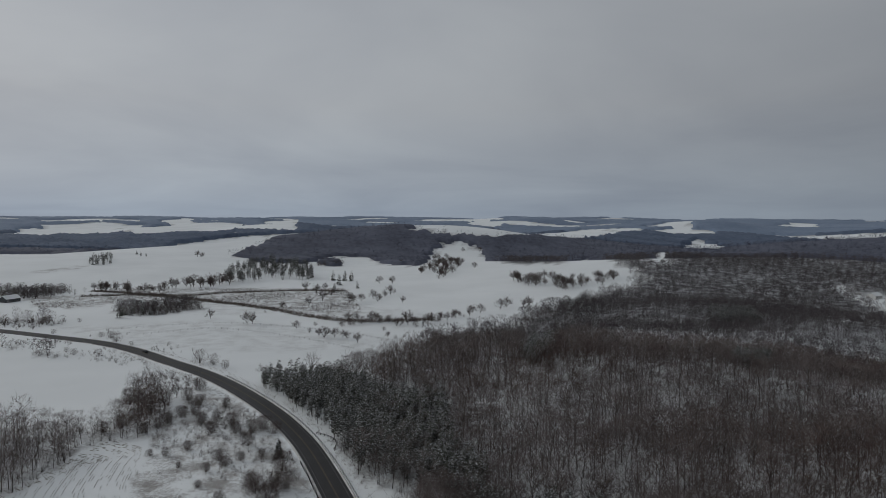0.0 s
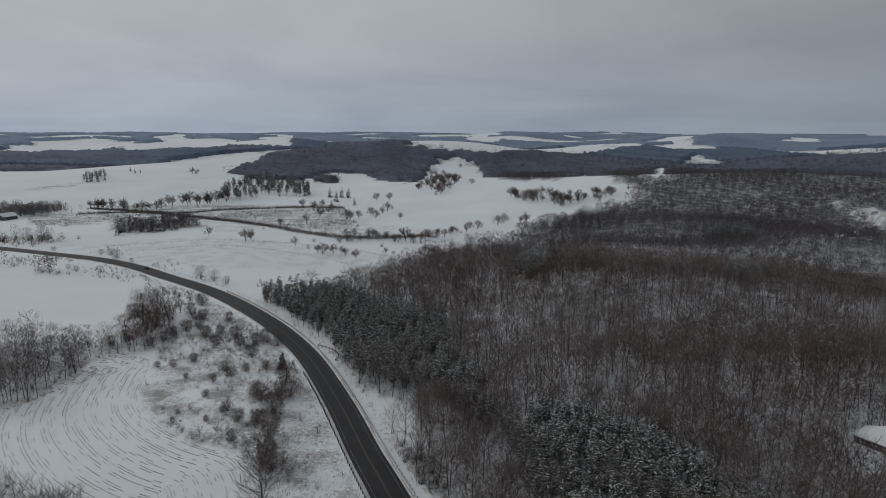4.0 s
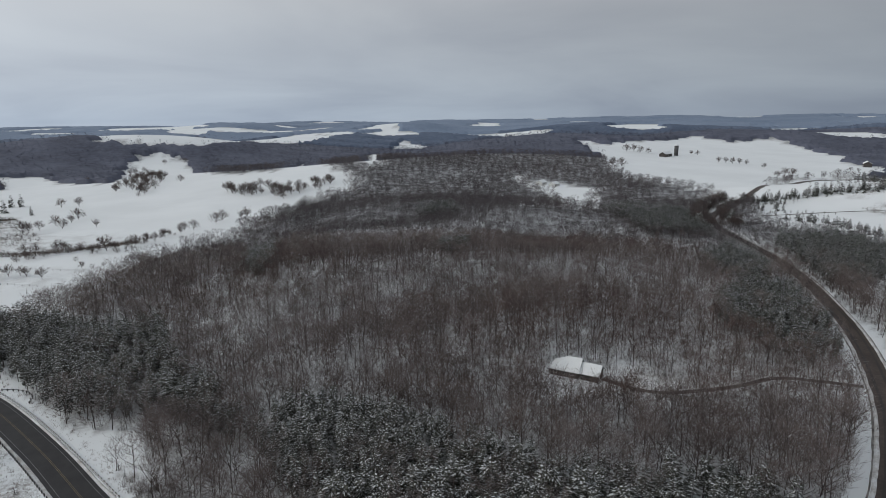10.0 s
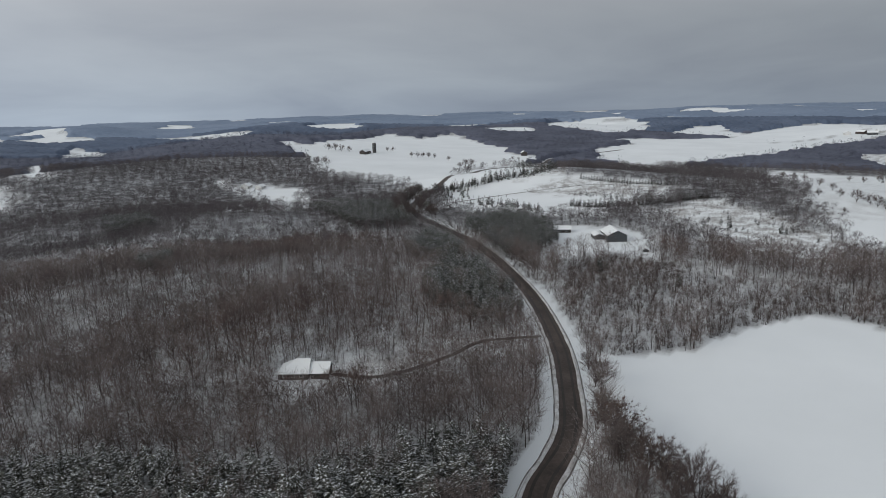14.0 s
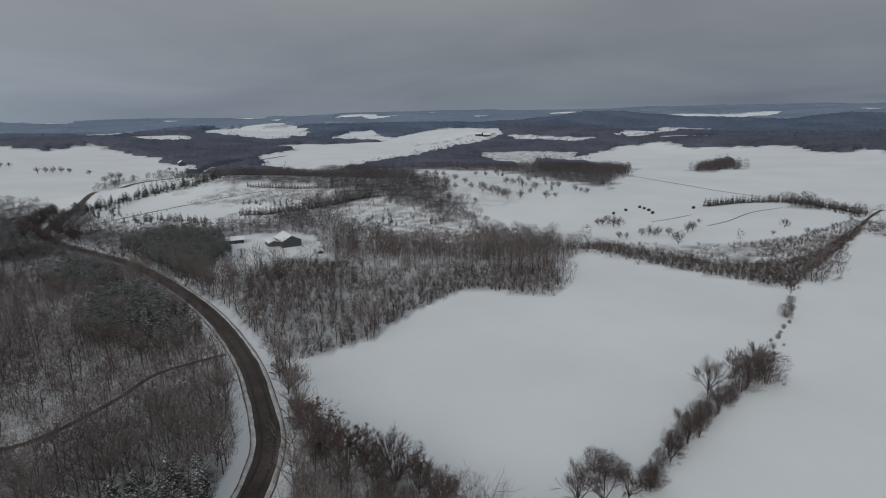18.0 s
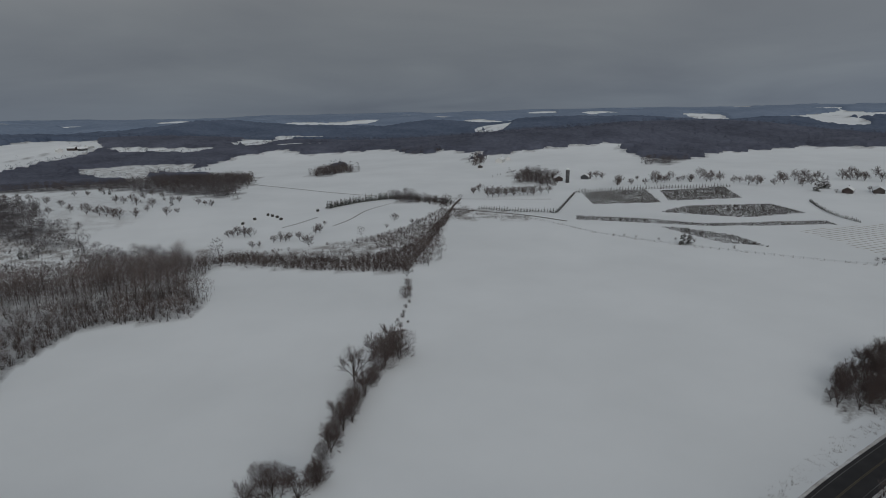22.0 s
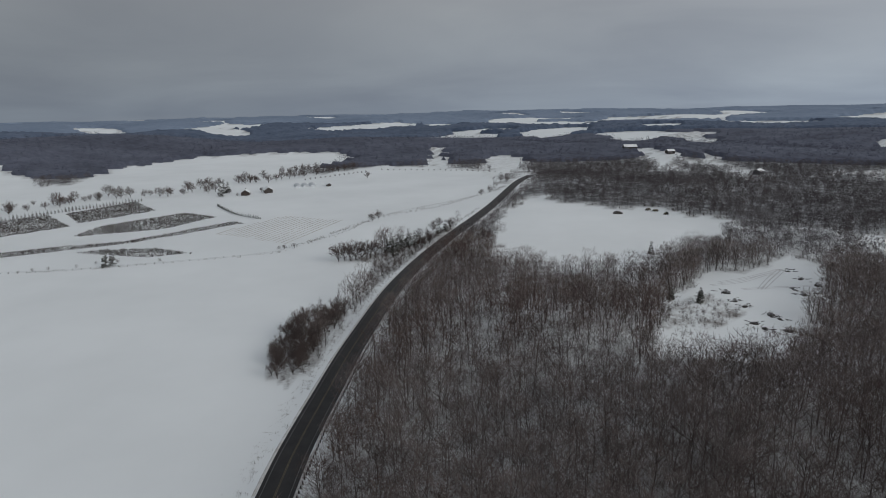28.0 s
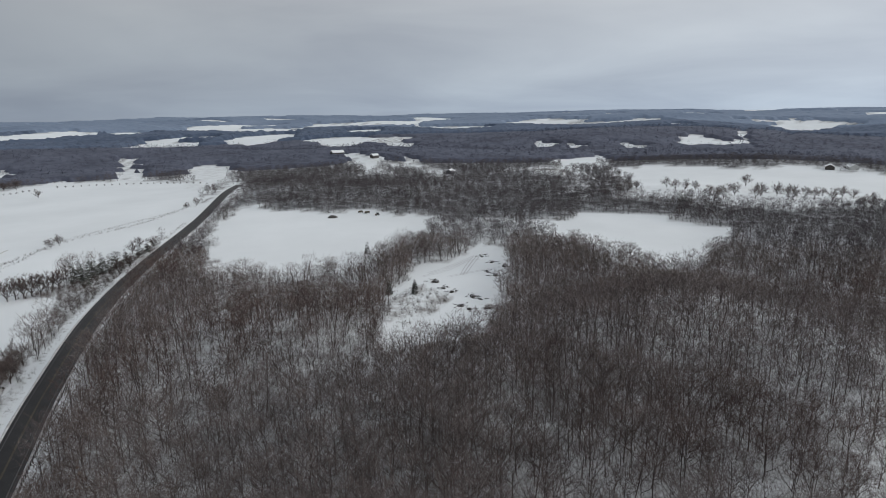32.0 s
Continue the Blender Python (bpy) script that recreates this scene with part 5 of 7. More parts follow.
# ---- single things ----
def part(name, verts, faces, mat, parent, label="", smooth_faces=False):
    """One mesh under a thing or a part."""
    me = bpy.data.meshes.new(name)
    me.from_pydata([tuple(map(float, p)) for p in verts], [], [tuple(int(i) for i in f) for f in faces])
    me.materials.append(mat)
    if smooth_faces:
        me.polygons.foreach_set("use_smooth", [True] * len(me.polygons))
    me.update()
    ob = new(name, me)
    ob.parent = parent
    return tagged(ob, label)


def thing(name, label, category, x=0.0, y=0.0, turn=0.0, group="", z=None, size=1.0):
    ob = new(name)
    ob.empty_display_size = 0.5
    ob.matrix_basis = pose(x, y, float(ground_z(x, y)) if z is None else z, 0, 0, turn) @ Matrix.Diagonal((size, size, size, 1))
    return tagged(ob, label, category, group)


def box(x0, x1, y0, y1, z0, z1):
    v = [(x0, y0, z0), (x1, y0, z0), (x1, y1, z0), (x0, y1, z0), (x0, y0, z1), (x1, y0, z1), (x1, y1, z1), (x0, y1, z1)]
    f = [(0, 3, 2, 1), (4, 5, 6, 7), (0, 1, 5, 4), (1, 2, 6, 5), (2, 3, 7, 6), (3, 0, 4, 7)]
    return v, f


def joined(*pieces):
    v, f = [], []
    for pv, pf in pieces:
        f += [tuple(i + len(v) for i in q) for q in pf]
        v += list(pv)
    return v, f


def ring_solid(profile, sides=16, cap=True):
    """A turned shape from (radius, height) pairs."""
    v, f = [], []
    for r, z in profile:
        v += [(r * math.cos(2 * math.pi * i / sides), r * math.sin(2 * math.pi * i / sides), z) for i in range(sides)]
    for k in range(len(profile) - 1):
        for i in range(sides):
            j = (i + 1) % sides
            f.append((k * sides + i, k * sides + j, (k + 1) * sides + j, (k + 1) * sides + i))
    if cap:
        f += [tuple(range(sides))[::-1], tuple(range((len(profile) - 1) * sides, len(profile) * sides))]
    return v, f


# --- trees that stand alone or nearest to the road ---
TREE_MESHES = {}


def tree_data(kind, seed, fine):
    """Vertices, triangles, material of each, and the materials of a tree 10 m high."""
    lod = 0 if fine else 1
    if kind == "fir":
        return *conifer(700 + seed, lod, 10.0, 0.27, 0.06, 1.6, 0.3), (BARK, NEEDLE, BOUGHSNOW)
    if kind == "pine":
        return *conifer(740 + seed, lod, 10.0, 0.21, 0.3, 1.0, 0.7), (BARK, NEEDLE, BOUGHSNOW)
    if kind == "bush":
        return *bush(760 + seed, 10.0, 2400 if fine else 420, 0.036 if fine else 0.085), (BARK, FIELDTWIG)
    if kind == "oak":
        return *field_tree(780 + seed, fine, 10.0, 0.95, 0.22), (BARK, TWIG, RUST)
    if kind == "round":
        return *field_tree(800 + seed, fine, 10.0, (1.0, 1.15, 0.85, 1.05)[seed % 4]), (BARK, FIELDTWIG)
    return *bare_tree(830 + seed, lod, 10.0, 0.40, 0.24), (BARK, TWIG)


def tree_meshes(kind, seed, fine):
    key = (kind, seed, fine)
    if key in TREE_MESHES:
        return TREE_MESHES[key]
    v, f, m, mats = tree_data(kind, seed, fine)
    out = []
    for pick, nm in ((m == 0, "trunk"), (m > 0, "crown")):
        ff = f[pick]
        used, inv = np.unique(ff, return_inverse=True)
        me = bpy.data.meshes.new(kind + "_" + nm)
        me.from_pydata(v[used].tolist(), [], inv.reshape(-1, 3).tolist())
        for mt in (mats[:1] if nm == "trunk" else mats[1:]):
            me.materials.append(mt)
        if nm == "crown" and len(mats) > 2:
            me.polygons.foreach_set("material_index", (m[pick] - 1).astype(np.int32))
        me.update()
        out.append((nm, me))
    TREE_MESHES[key] = out
    return out


def bush(seed, height, twigs, width):
    """Many thin stems that fan out from the ground."""
    rg = np.random.default_rng(seed)
    v, f, m = [], [], []
    for i in range(7):
        a = i * 0.9 + rg.random()
        q = np.array([math.cos(a) * height * 0.3 * rg.random(), math.sin(a) * height * 0.3 * rg.random(), height * (0.6 + 0.3 * rg.random())])
        tube(v, f, m, np.array([math.cos(a) * 0.3, math.sin(a) * 0.3, -0.2]), q, min(0.09, 0.011 * height + 0.01), 0, 0)
    for i in range(twigs):
        a, s = rg.random() * 2 * np.pi, 0.04 + 0.78 * rg.random()
        rad = height * 0.42 * rg.random() ** 0.55 * math.sqrt(max(0.1, 1 - ((s - 0.42) / 0.55) ** 2)) * (0.95 + 0.3 * math.sin(3 * a + seed) + 0.2 * math.sin(5 * a + 7 * s))
        d = np.array([math.cos(a) * 0.6, math.sin(a) * 0.6, 0.55]) + rg.normal(0, 0.4, 3)
        d /= np.linalg.norm(d)
        twig(v, f, m, rg, np.array([math.cos(a) * rad, math.sin(a) * rad, s * height]), d, height * (0.07 + 0.12 * rg.random()), width * (0.7 + 0.6 * rg.random()), 1)
    return np.array(v), np.array(f), np.array(m)


TREE_WORDS = {"fir": ("fir_tree", "dark evergreen fir dusted with snow on open snow", "fir tree"),
              "pine": ("pine_tree", "snow-flecked green pine in the dense plantation", "pine tree"),
              "bush": ("shrub", "leafless grey-brown many-stemmed shrub in the snow", "shrub"),
              "oak": ("oak_tree", "winter oak still holding rusty brown leaves", "oak tree"),
              "round": ("field_tree", "bare round-crowned tree standing in snowy farmland", "tree"),
              "wood": ("woodland_tree", "tall bare grey-brown tree in snowy woods", "tree")}


PLANTED = {}


def place_tree(kind, x, y, height, group="", label="", rg=random):
    """Notes a tree down; plant_all() builds them."""
    PLANTED.setdefault(kind, []).append((math.hypot(x, y), x, y, height, group, label, rg.random() * 360, rg.randrange(4)))


def plant_all():
    """The nearest 290 of each kind stand as things of their own, the others join in one mesh."""
    for kind, spots in PLANTED.items():
        spots.sort()
        nm, words, cat = TREE_WORDS[kind]
        for d, x, y, height, group, label, turn, seed in spots[:290]:
            ob = thing(nm, label or words, cat, x, y, turn, group, None, height / 10.0)
            for pn, me in tree_meshes(kind, seed, d < 330):
                o = new(pn, me)
                o.parent = ob
        if len(spots) > 290:
            data = [tree_data(kind, i, False) for i in range(4)]
            x, y, h = np.array([(q[1], q[2], q[3]) for q in spots[290:]]).T
            scatter_mesh("far_" + nm + "s", [q[:3] for q in data], x, y, h / 10.0, list(data[0][3]), rs, words.replace(" in the dense plantation", "") + ", many far off", cat + "s")


GROUP_LABEL = {"line": "bare tree in the hedgerow between two snowy fields", "line_bush": "dense brown shrub in the hedgerow between fields",
               "near_line": "spreading bare tree at the hedgerow's near end", "bank_bush": "brown leafless shrub on the scrubby roadside bank",
               "east_fir": "small dark cedar on the rough snowy slope", "south": "bare tree in a row beside the snowy plots",
               "south_fir": "dark snow-dusted conifer beside the highway fields", "slope": "broad bare oak scattered on a snowy slope",
               "valley": "bare crowned tree in the snowy valley pasture", "silo_farm": "bare farmyard tree on the snowy hill",
               "valley_bush": "low leafless thicket beside the valley road", "shoulder": "slender bare tree beside conifers on the field edge", "south_bush": "low brown shrub along the snowy field fence", "bank_tree": "bare tree on the scrubby roadside bank", "bank_fir": "lone dark fir on the roadside bank", "valley_fir": "dark evergreen in the snowy valley pasture", "east": "small bare tree on the snowy hillside pasture"}
rt = random.Random(11)
for (group, kind), spots in TREES.items():
    if kind == "lump":
        continue
    for sx, sy, sh in spots:
        if near_line(HIGHWAY, np.array([sx * 1.0]), np.array([sy * 1.0]), 6.0)[0]:
            continue
        place_tree(kind, sx, sy, min(sh, 15.0) if math.hypot(sx, sy) > 380 else sh, group.replace("_", " ") + " trees", GROUP_LABEL.get(group, ""), rt)

for x_, y_ in NEAREST["wood"]:
    place_tree("oak" if rt.random() < 0.15 else "wood", float(x_), float(y_), 14.8 * rt.uniform(0.65, 1.1), "nearest woodland trees", "", rt)
for x_, y_ in NEAREST["pine"]:
    place_tree("pine", float(x_), float(y_), 12 * rt.uniform(0.75, 1.15), "nearest plantation pines", "", rt)


# --- buildings ---
WALL_GREY = speckled("dark_metal_siding", (0.055, 0.06, 0.065), (0.08, 0.085, 0.09), 0.6, rough=0.6, scale2=5)
WALL_BROWN = speckled("brown_board_siding", (0.052, 0.046, 0.043), (0.092, 0.082, 0.076), 0.8, scale2=6)
WALL_WHITE = speckled("white_board_siding", (0.55, 0.55, 0.54), (0.68, 0.68, 0.66), 0.8, scale2=6)
WALL_RED = speckled("faded_red_boards", (0.050, 0.040, 0.038), (0.078, 0.060, 0.055), 0.8, scale2=6)
TRIM_D = speckled("dark_trim", (0.03, 0.028, 0.027), (0.05, 0.047, 0.045), 2.0)
PLASTIC = speckled("greenhouse_film", (0.55, 0.58, 0.6), (0.68, 0.7, 0.72), 0.7, rough=0.4)
CONCRETE = speckled("stained_concrete", (0.06, 0.06, 0.062), (0.12, 0.118, 0.116), 0.5, scale2=4)
GLASS, g_n, g_l, g_b = material("window_glass", 0.08)
g_b.inputs["Base Color"].default_value, g_b.inputs["Specular IOR Level"].default_value = (0.03, 0.035, 0.04, 1), 0.6


def wall_opening(parent, name, x, y, z, w, h, face, mat=None, label=""):
    """A framed window, or a door, set on a wall whose outward side is face (0: +x, 1: +y, 2: -x, 3: -y)."""
    a = math.radians(90 * face)
    c, s = math.cos(a), math.sin(a)
    def put(v):
        return [(x + c * p[0] - s * p[1], y + s * p[0] + c * p[1], z + p[2]) for p in v]
    fr = joined(box(-0.05, 0.07, -w / 2 - 0.1, -w / 2, -0.1, h + 0.1), box(-0.05, 0.07, w / 2, w / 2 + 0.1, -0.1, h + 0.1),
                box(-0.05, 0.07, -w / 2, w / 2, h, h + 0.1), box(-0.05, 0.1, -w / 2, w / 2, -0.1, 0))
    if name == "window":
        w_ob = part("window", put(fr[0]), fr[1], WALL_WHITE, parent)
        pv, pf = box(-0.04, 0.02, -w / 2, w / 2, 0, h)
        part("pane", put(pv), pf, GLASS, w_ob)
    else:
        pv, pf = box(-0.04, 0.05, -w / 2, w / 2, 0, h)
        d_ob = part("door", put(pv), pf, mat or TRIM_D, parent, label)
        part("door_frame", put(fr[0]), fr[1], WALL_WHITE, d_ob)


def house(name, label, category, at, turn, L, W, hw, hr, wall, windows=3, door=True, big_door=False, chimney=False, group="", hip=0.0):
    """A gabled building, ridge along its own x: walls with gables, two snow-covered roof slabs, eaves, openings; hip: how far the -x end is hipped."""
    ob = thing(name, label, category, at[0], at[1], turn, group)
    a, b = L / 2, W / 2
    v = [(-a, -b, -1), (a, -b, -1), (a, b, -1), (-a, b, -1), (-a, -b, hw), (a, -b, hw), (a, b, hw), (-a, b, hw), (-a, 0, hw if hip else hw + hr), (a, 0, hw + hr)]
    part("wall", v, [(0, 1, 5, 4), (2, 3, 7, 6), (1, 2, 6, 9, 5), (3, 0, 4, 8, 7), (0, 3, 2, 1)], wall, ob)
    o, t = 0.6, 0.22
    for s in (-1, 1):
        e = hr / b * o
        slab = [(-a - o, s * (b + o), hw - e), (a + o, s * (b + o), hw - e), (a + o, 0, hw + hr), (hip - a - o, 0, hw + hr)]
        under = [(x, y, z + 0.02) for x, y, z in slab]
        top = [(x * (1 - 0.15 / (a + o)), y * (1 - 0.1 / (b + o)), z + 0.02 + t) for x, y, z in slab]
        fs = [(0, 1, 2, 3), (4, 7, 6, 5), (0, 4, 5, 1), (1, 5, 6, 2), (2, 6, 7, 3), (3, 7, 4, 0)]
        r_ob = part("roof", under + top, fs if s < 0 else [q[::-1] for q in fs], SNOW, ob, "roof slope under smooth snow")
        ev, ef = box(-a - o, a + o, s * (b + o) - 0.06, s * (b + o) + 0.06, hw - e - 0.16, hw - e + 0.04)
        part("eave", ev, ef, TRIM_D, r_ob)
    if hip:
        e = hr / b * o
        tri = [(-a - o, b + o, hw - e), (-a - o, -b - o, hw - e), (hip - a - o, 0, hw + hr)]
        pts = [(x, y, z + 0.02) for x, y, z in tri] + [(x + 0.12 * (x < -a), y * 0.985, z + 0.02 + t) for x, y, z in tri]
        r_ob = part("roof", pts, [(2, 1, 0), (3, 4, 5), (0, 1, 4, 3), (1, 2, 5, 4), (2, 0, 3, 5)], SNOW, ob, "hipped roof end under smooth snow")
        ev, ef = box(-a - o - 0.06, -a - o + 0.06, -b - o, b + o, hw - e - 0.16, hw - e + 0.04)
        part("eave", ev, ef, TRIM_D, r_ob)
    for i in range(windows):
        wx = -a + L * (i + 0.75) / (windows + 0.5)
        for face, yy in ((3, -b), (1, b)):
            wall_opening(ob, "window", wx, yy, 1.0, 1.2, 1.3, face)
    if big_door:
        wall_opening(ob, "door", a, 0, 0, min(W * 0.45, 4.2), min(hw - 0.4, 3.6), 0, wall, "wide sliding door")
    if door:
        wall_opening(ob, "door", -a + 0.12 * L, -b, 0, 1.0, 2.05, 3)
    if chimney:
        cv, cf = box(0.2 * L, 0.2 * L + 0.8, -0.4, 0.4, hw, hw + hr + 0.9)
        c_ob = part("chimney", cv, cf, CONCRETE, ob)
        cv, cf = box(0.2 * L - 0.1, 0.2 * L + 0.9, -0.5, 0.5, hw + hr + 0.9, hw + hr + 1.1)
        part("chimney_cap", cv, cf, SNOW, c_ob)
    return ob


def silo(name, label, at, r, h, mat):
    ob = thing(name, label, "silo", *at)
    part("barrel", *ring_solid([(r, -1), (r, h)], 20), mat, ob, smooth_faces=True)
    part("dome", *ring_solid([(r * 1.02, h), (r * 0.9, h + r * 0.45), (r * 0.55, h + r * 0.8), (0.15, h + r * 0.95)], 20), SNOW, ob, "snow-capped domed top", True)
    for k in range(1, int(h / 1.6)):
        part("hoop", *ring_solid([(r + 0.02, k * 1.6), (r + 0.06, k * 1.6 + 0.04), (r + 0.02, k * 1.6 + 0.08)], 20, False), STEEL, ob)
    cv, cf = box(r, r + 0.7, -0.4, 0.4, 0, h)
    part("chute", cv, cf, STEEL, ob)
    return ob


house("house", "brown woodland house with a snow-covered roof among bare trees", "house", (127.4, 158.3), -56, 10.4, 8.0, 2.7, 3.3, WALL_BROWN, 3, hip=6.6)
house("garage", "brown garage with a snowy roof beside the woodland house", "garage", (132.5, 150.7), -56, 6.0, 7.0, 2.6, 2.3, WALL_BROWN, 0, False, True)
house("barn", "dark grey metal barn with a snow-covered gable roof", "barn", (395, 142), 35, 20, 13, 4.5, 3.2, WALL_GREY, 0, True, True)
house("lean_to", "low snow-roofed wing built beside the dark barn", "shed", (392.5, 152.5), 35, 11, 6.5, 2.8, 1.2, WALL_GREY, 1, False)
house("house", "low dark house beside pines with a snowy roof", "house", (400, 184), -62, 15, 8, 2.6, 1.8, WALL_BROWN, 3)
house("shed", "small dark shed at the edge of the barn yard", "shed", AT["shed_b"], 20, 6, 3.5, 1.4, 0.8, WALL_GREY, 0, False)
house("house", "white hilltop house with a snowy roof at the wood edge", "house", AT["hill_house_a"], 30, 13, 9, 3.2, 2.6, WALL_WHITE, 3, chimney=True)
house("garage", "white hilltop garage with a snowy roof", "garage", AT["hill_house_b"], 25, 12, 8, 3.0, 2.2, WALL_WHITE, 2)
house("cabin", "small grey cabin with a snowy roof in the woods", "cabin", AT["cabin"], 40, 8, 6, 2.6, 2.0, WALL_GREY, 1)
house("barn", "long farm barn on the snowy hill", "barn", AT["farm_barn"], 20, 26, 11, 4.5, 3.5, WALL_BROWN, 3, big_door=True)
silo("silo", "tall dark concrete silo beside the hill barn", AT["farm_silo"], 3.4, 17, CONCRETE)
house("house", "dark two-storey house on a snowy hillside", "house", AT["dark_house"], 35, 15, 11, 5.5, 3.2, WALL_BROWN, 4, chimney=True)
for k_, (n_, w_) in enumerate((("far_a", WALL_WHITE), ("far_b", WALL_RED), ("far_c", WALL_GREY), ("far_d", WALL_WHITE))):
    house("farm_building", "distant farm building with a snowy roof", "farm building", AT[n_], 15 + 40 * k_, 20, 11, 5.0, 3.5, w_, 3, group="distant farm")
house("house", "pale farmhouse with snowy roofs at the hill foot", "house", AT["white_farm"], -50, 20, 11, 4.2, 3.0, WALL_WHITE, 4, chimney=True)
house("garage", "pale outbuilding beside the hill-foot farmhouse", "garage", AT["white_farm_b"], -20, 13, 9, 3.4, 2.4, WALL_WHITE, 2)
house("shed", "dark shed below the hill-foot farmhouse", "shed", AT["dark_shed"], -40, 9, 6, 2.8, 1.6, WALL_BROWN, 1)
silo("silo", "tall dark concrete silo among farmyard trees", AT["south_silo"], 2.2, 15, CONCRETE)
house("barn", "snowy-roofed barn beside the farmyard silo", "barn", AT["south_barn"], -35, 15, 9, 3.6, 2.6, WALL_RED, 2, big_door=True)
house("house", "farmhouse with a snowy roof behind the grove", "house", AT["south_house"], -60, 12, 9, 3.4, 2.6, WALL_GREY, 3)
house("house", "dark reddish cottage with snow on its roof", "house", AT["red_house_a"], -70, 13, 9, 3.2, 2.8, WALL_RED, 3, chimney=True)
house("house", "dark brown farmhouse beside snowy plots", "house", AT["red_house_b"], -60, 14, 9, 3.4, 2.8, WALL_BROWN, 3)
house("shed", "small dark shed near the greenhouse", "shed", AT["small_shed"], -60, 7, 5, 2.4, 1.4, WALL_BROWN, 1)
house("lodge", "large dark lodge at the top of a snowy lane", "house", AT["lodge"], 10, 22, 13, 5.5, 3.8, WALL_BROWN, 5)
house("house", "dark house beside the snowy lane", "house", AT["lodge_b"], 20, 12, 9, 4.0, 2.6, WALL_BROWN, 3)
house("barn", "grey barn with a white roof in the woods", "barn", AT["lodge_c"], 50, 14, 9, 4.2, 2.8, WALL_GREY, 2)
house("house", "house behind the crest of a snowy slope", "house", AT["slope_house_a"], 40, 16, 10, 3.6, 2.6, WALL_BROWN, 4)
house("house", "snow-roofed house behind the snowy crest", "house", AT["slope_house_b"], 60, 15, 10, 3.4, 3.0, WALL_WHITE, 3)
house("house", "farmhouse among trees in the snowy valley", "house", AT["west_house"], 70, 14, 10, 3.6, 3.0, WALL_GREY, 3)


def greenhouse():
    ob = thing("greenhouse", "long white film greenhouse on the snow", "greenhouse", *AT["greenhouse"], -65)
    n = 10
    for k in range(3):
        arc = [(4.0 * math.cos(math.pi * i / n), 3.0 * math.sin(math.pi * i / n) - 0.2) for i in range(n + 1)]
        v = [(x, y + k * 9, z) for x in (-13, 13) for y, z in arc]
        f = [(i, i + 1, n + 2 + i, n + 1 + i) for i in range(n)] + [tuple(range(n + 1))[::-1], tuple(range(n + 1, 2 * n + 2))]
        part("tunnel", v, f, PLASTIC, ob, smooth_faces=False)


greenhouse()

# --- vehicles ---
PAINT_DK = speckled("dark_car_paint", (0.02, 0.022, 0.026), (0.035, 0.037, 0.042), 2.0, rough=0.3)
RUBBER = speckled("rubber", (0.015, 0.015, 0.015), (0.03, 0.03, 0.03), 3.0)
MACHINE = speckled("worn_machine_paint", (0.06, 0.05, 0.035), (0.12, 0.09, 0.05), 1.5)
LAMPGLASS = speckled("lamp_glass", (0.5, 0.5, 0.48), (0.6, 0.6, 0.58), 4.0, rough=0.2)


def wheel(parent, x, y, r, w):
    v, f = ring_solid([(r * 0.92, -w / 2), (r, -w / 4), (r, w / 4), (r * 0.92, w / 2)], 14)
    w_ob = part("wheel", [(x + p[0], y + p[2], r + p[1]) for p in v], f, RUBBER, parent)
    v, f = ring_solid([(r * 0.55, -w / 2 - 0.02), (r * 0.55, w / 2 + 0.02)], 10)
    part("rim", [(x + p[0], y + p[2], r + p[1]) for p in v], f, STEEL, w_ob)


def car(at, turn, label):
    ob = thing("car", label, "car", at[0], at[1], turn, z=float(ground_z(*at)) + 0.17)
    prof = [(-2.25, 0.35), (-2.3, 0.7), (-2.15, 0.92), (-1.2, 1.0), (1.0, 0.98), (2.1, 0.82), (2.28, 0.6), (2.25, 0.35)]
    n = len(prof)
    v = [(x, s * 0.9 * (1 if z < 0.9 else 0.94), z) for s in (-1, 1) for x, z in prof]
    part("body", v, [(i, i + 1, n + i + 1, n + i) for i in range(n - 1)] + [(n - 1, 0, n, 2 * n - 1), tuple(range(n))[::-1], tuple(range(n, 2 * n))], PAINT_DK, ob)
    cab = [(-1.9, 0.98), (-1.4, 1.5), (0.35, 1.52), (1.05, 0.98)]
    v = [(x, s * (0.84 if z < 1.2 else 0.68), z) for s in (-1, 1) for x, z in cab]
    part("windows", v, [(i, i + 1, 4 + i + 1, 4 + i) for i in range(3)] + [(3, 2, 1, 0), (4, 5, 6, 7)], GLASS, ob)
    v, f = box(-1.45, 0.4, -0.68, 0.68, 1.5, 1.56)
    part("roof", v, f, PAINT_DK, ob)
    for x in (-1.4, 1.4):
        for y in (-0.8, 0.8):
            wheel(ob, x, y, 0.33, 0.22)
    for y in (-0.62, 0.62):
        v, f = box(2.2, 2.32, y - 0.2, y + 0.2, 0.6, 0.76)
        part("headlight", v, f, LAMPGLASS, ob)
        v, f = box(-2.32, -2.24, y - 0.2, y + 0.2, 0.66, 0.82)
        part("tail_light", v, f, WALL_RED, ob)
    return ob


car((-190.5, 379), 141, "dark saloon car driving along the cleared highway")


def tractor():
    x, y = AT["tractor"]
    ob = thing("tractor", "worn dark tractor parked at the field edge", "tractor", x, y, 30)
    part("hood", *box(0.2, 2.3, -0.45, 0.45, 0.9, 1.7), MACHINE, ob)
    part("cab", *box(-1.2, 0.2, -0.75, 0.75, 0.9, 2.6), GLASS, ob)
    part("cab_roof", *box(-1.35, 0.35, -0.85, 0.85, 2.6, 2.8), SNOW, ob, "cab roof under snow")
    for s in (-1, 1):
        wheel(ob, -0.8, s * 0.95, 0.85, 0.5)
        wheel(ob, 1.7, s * 0.75, 0.5, 0.35)


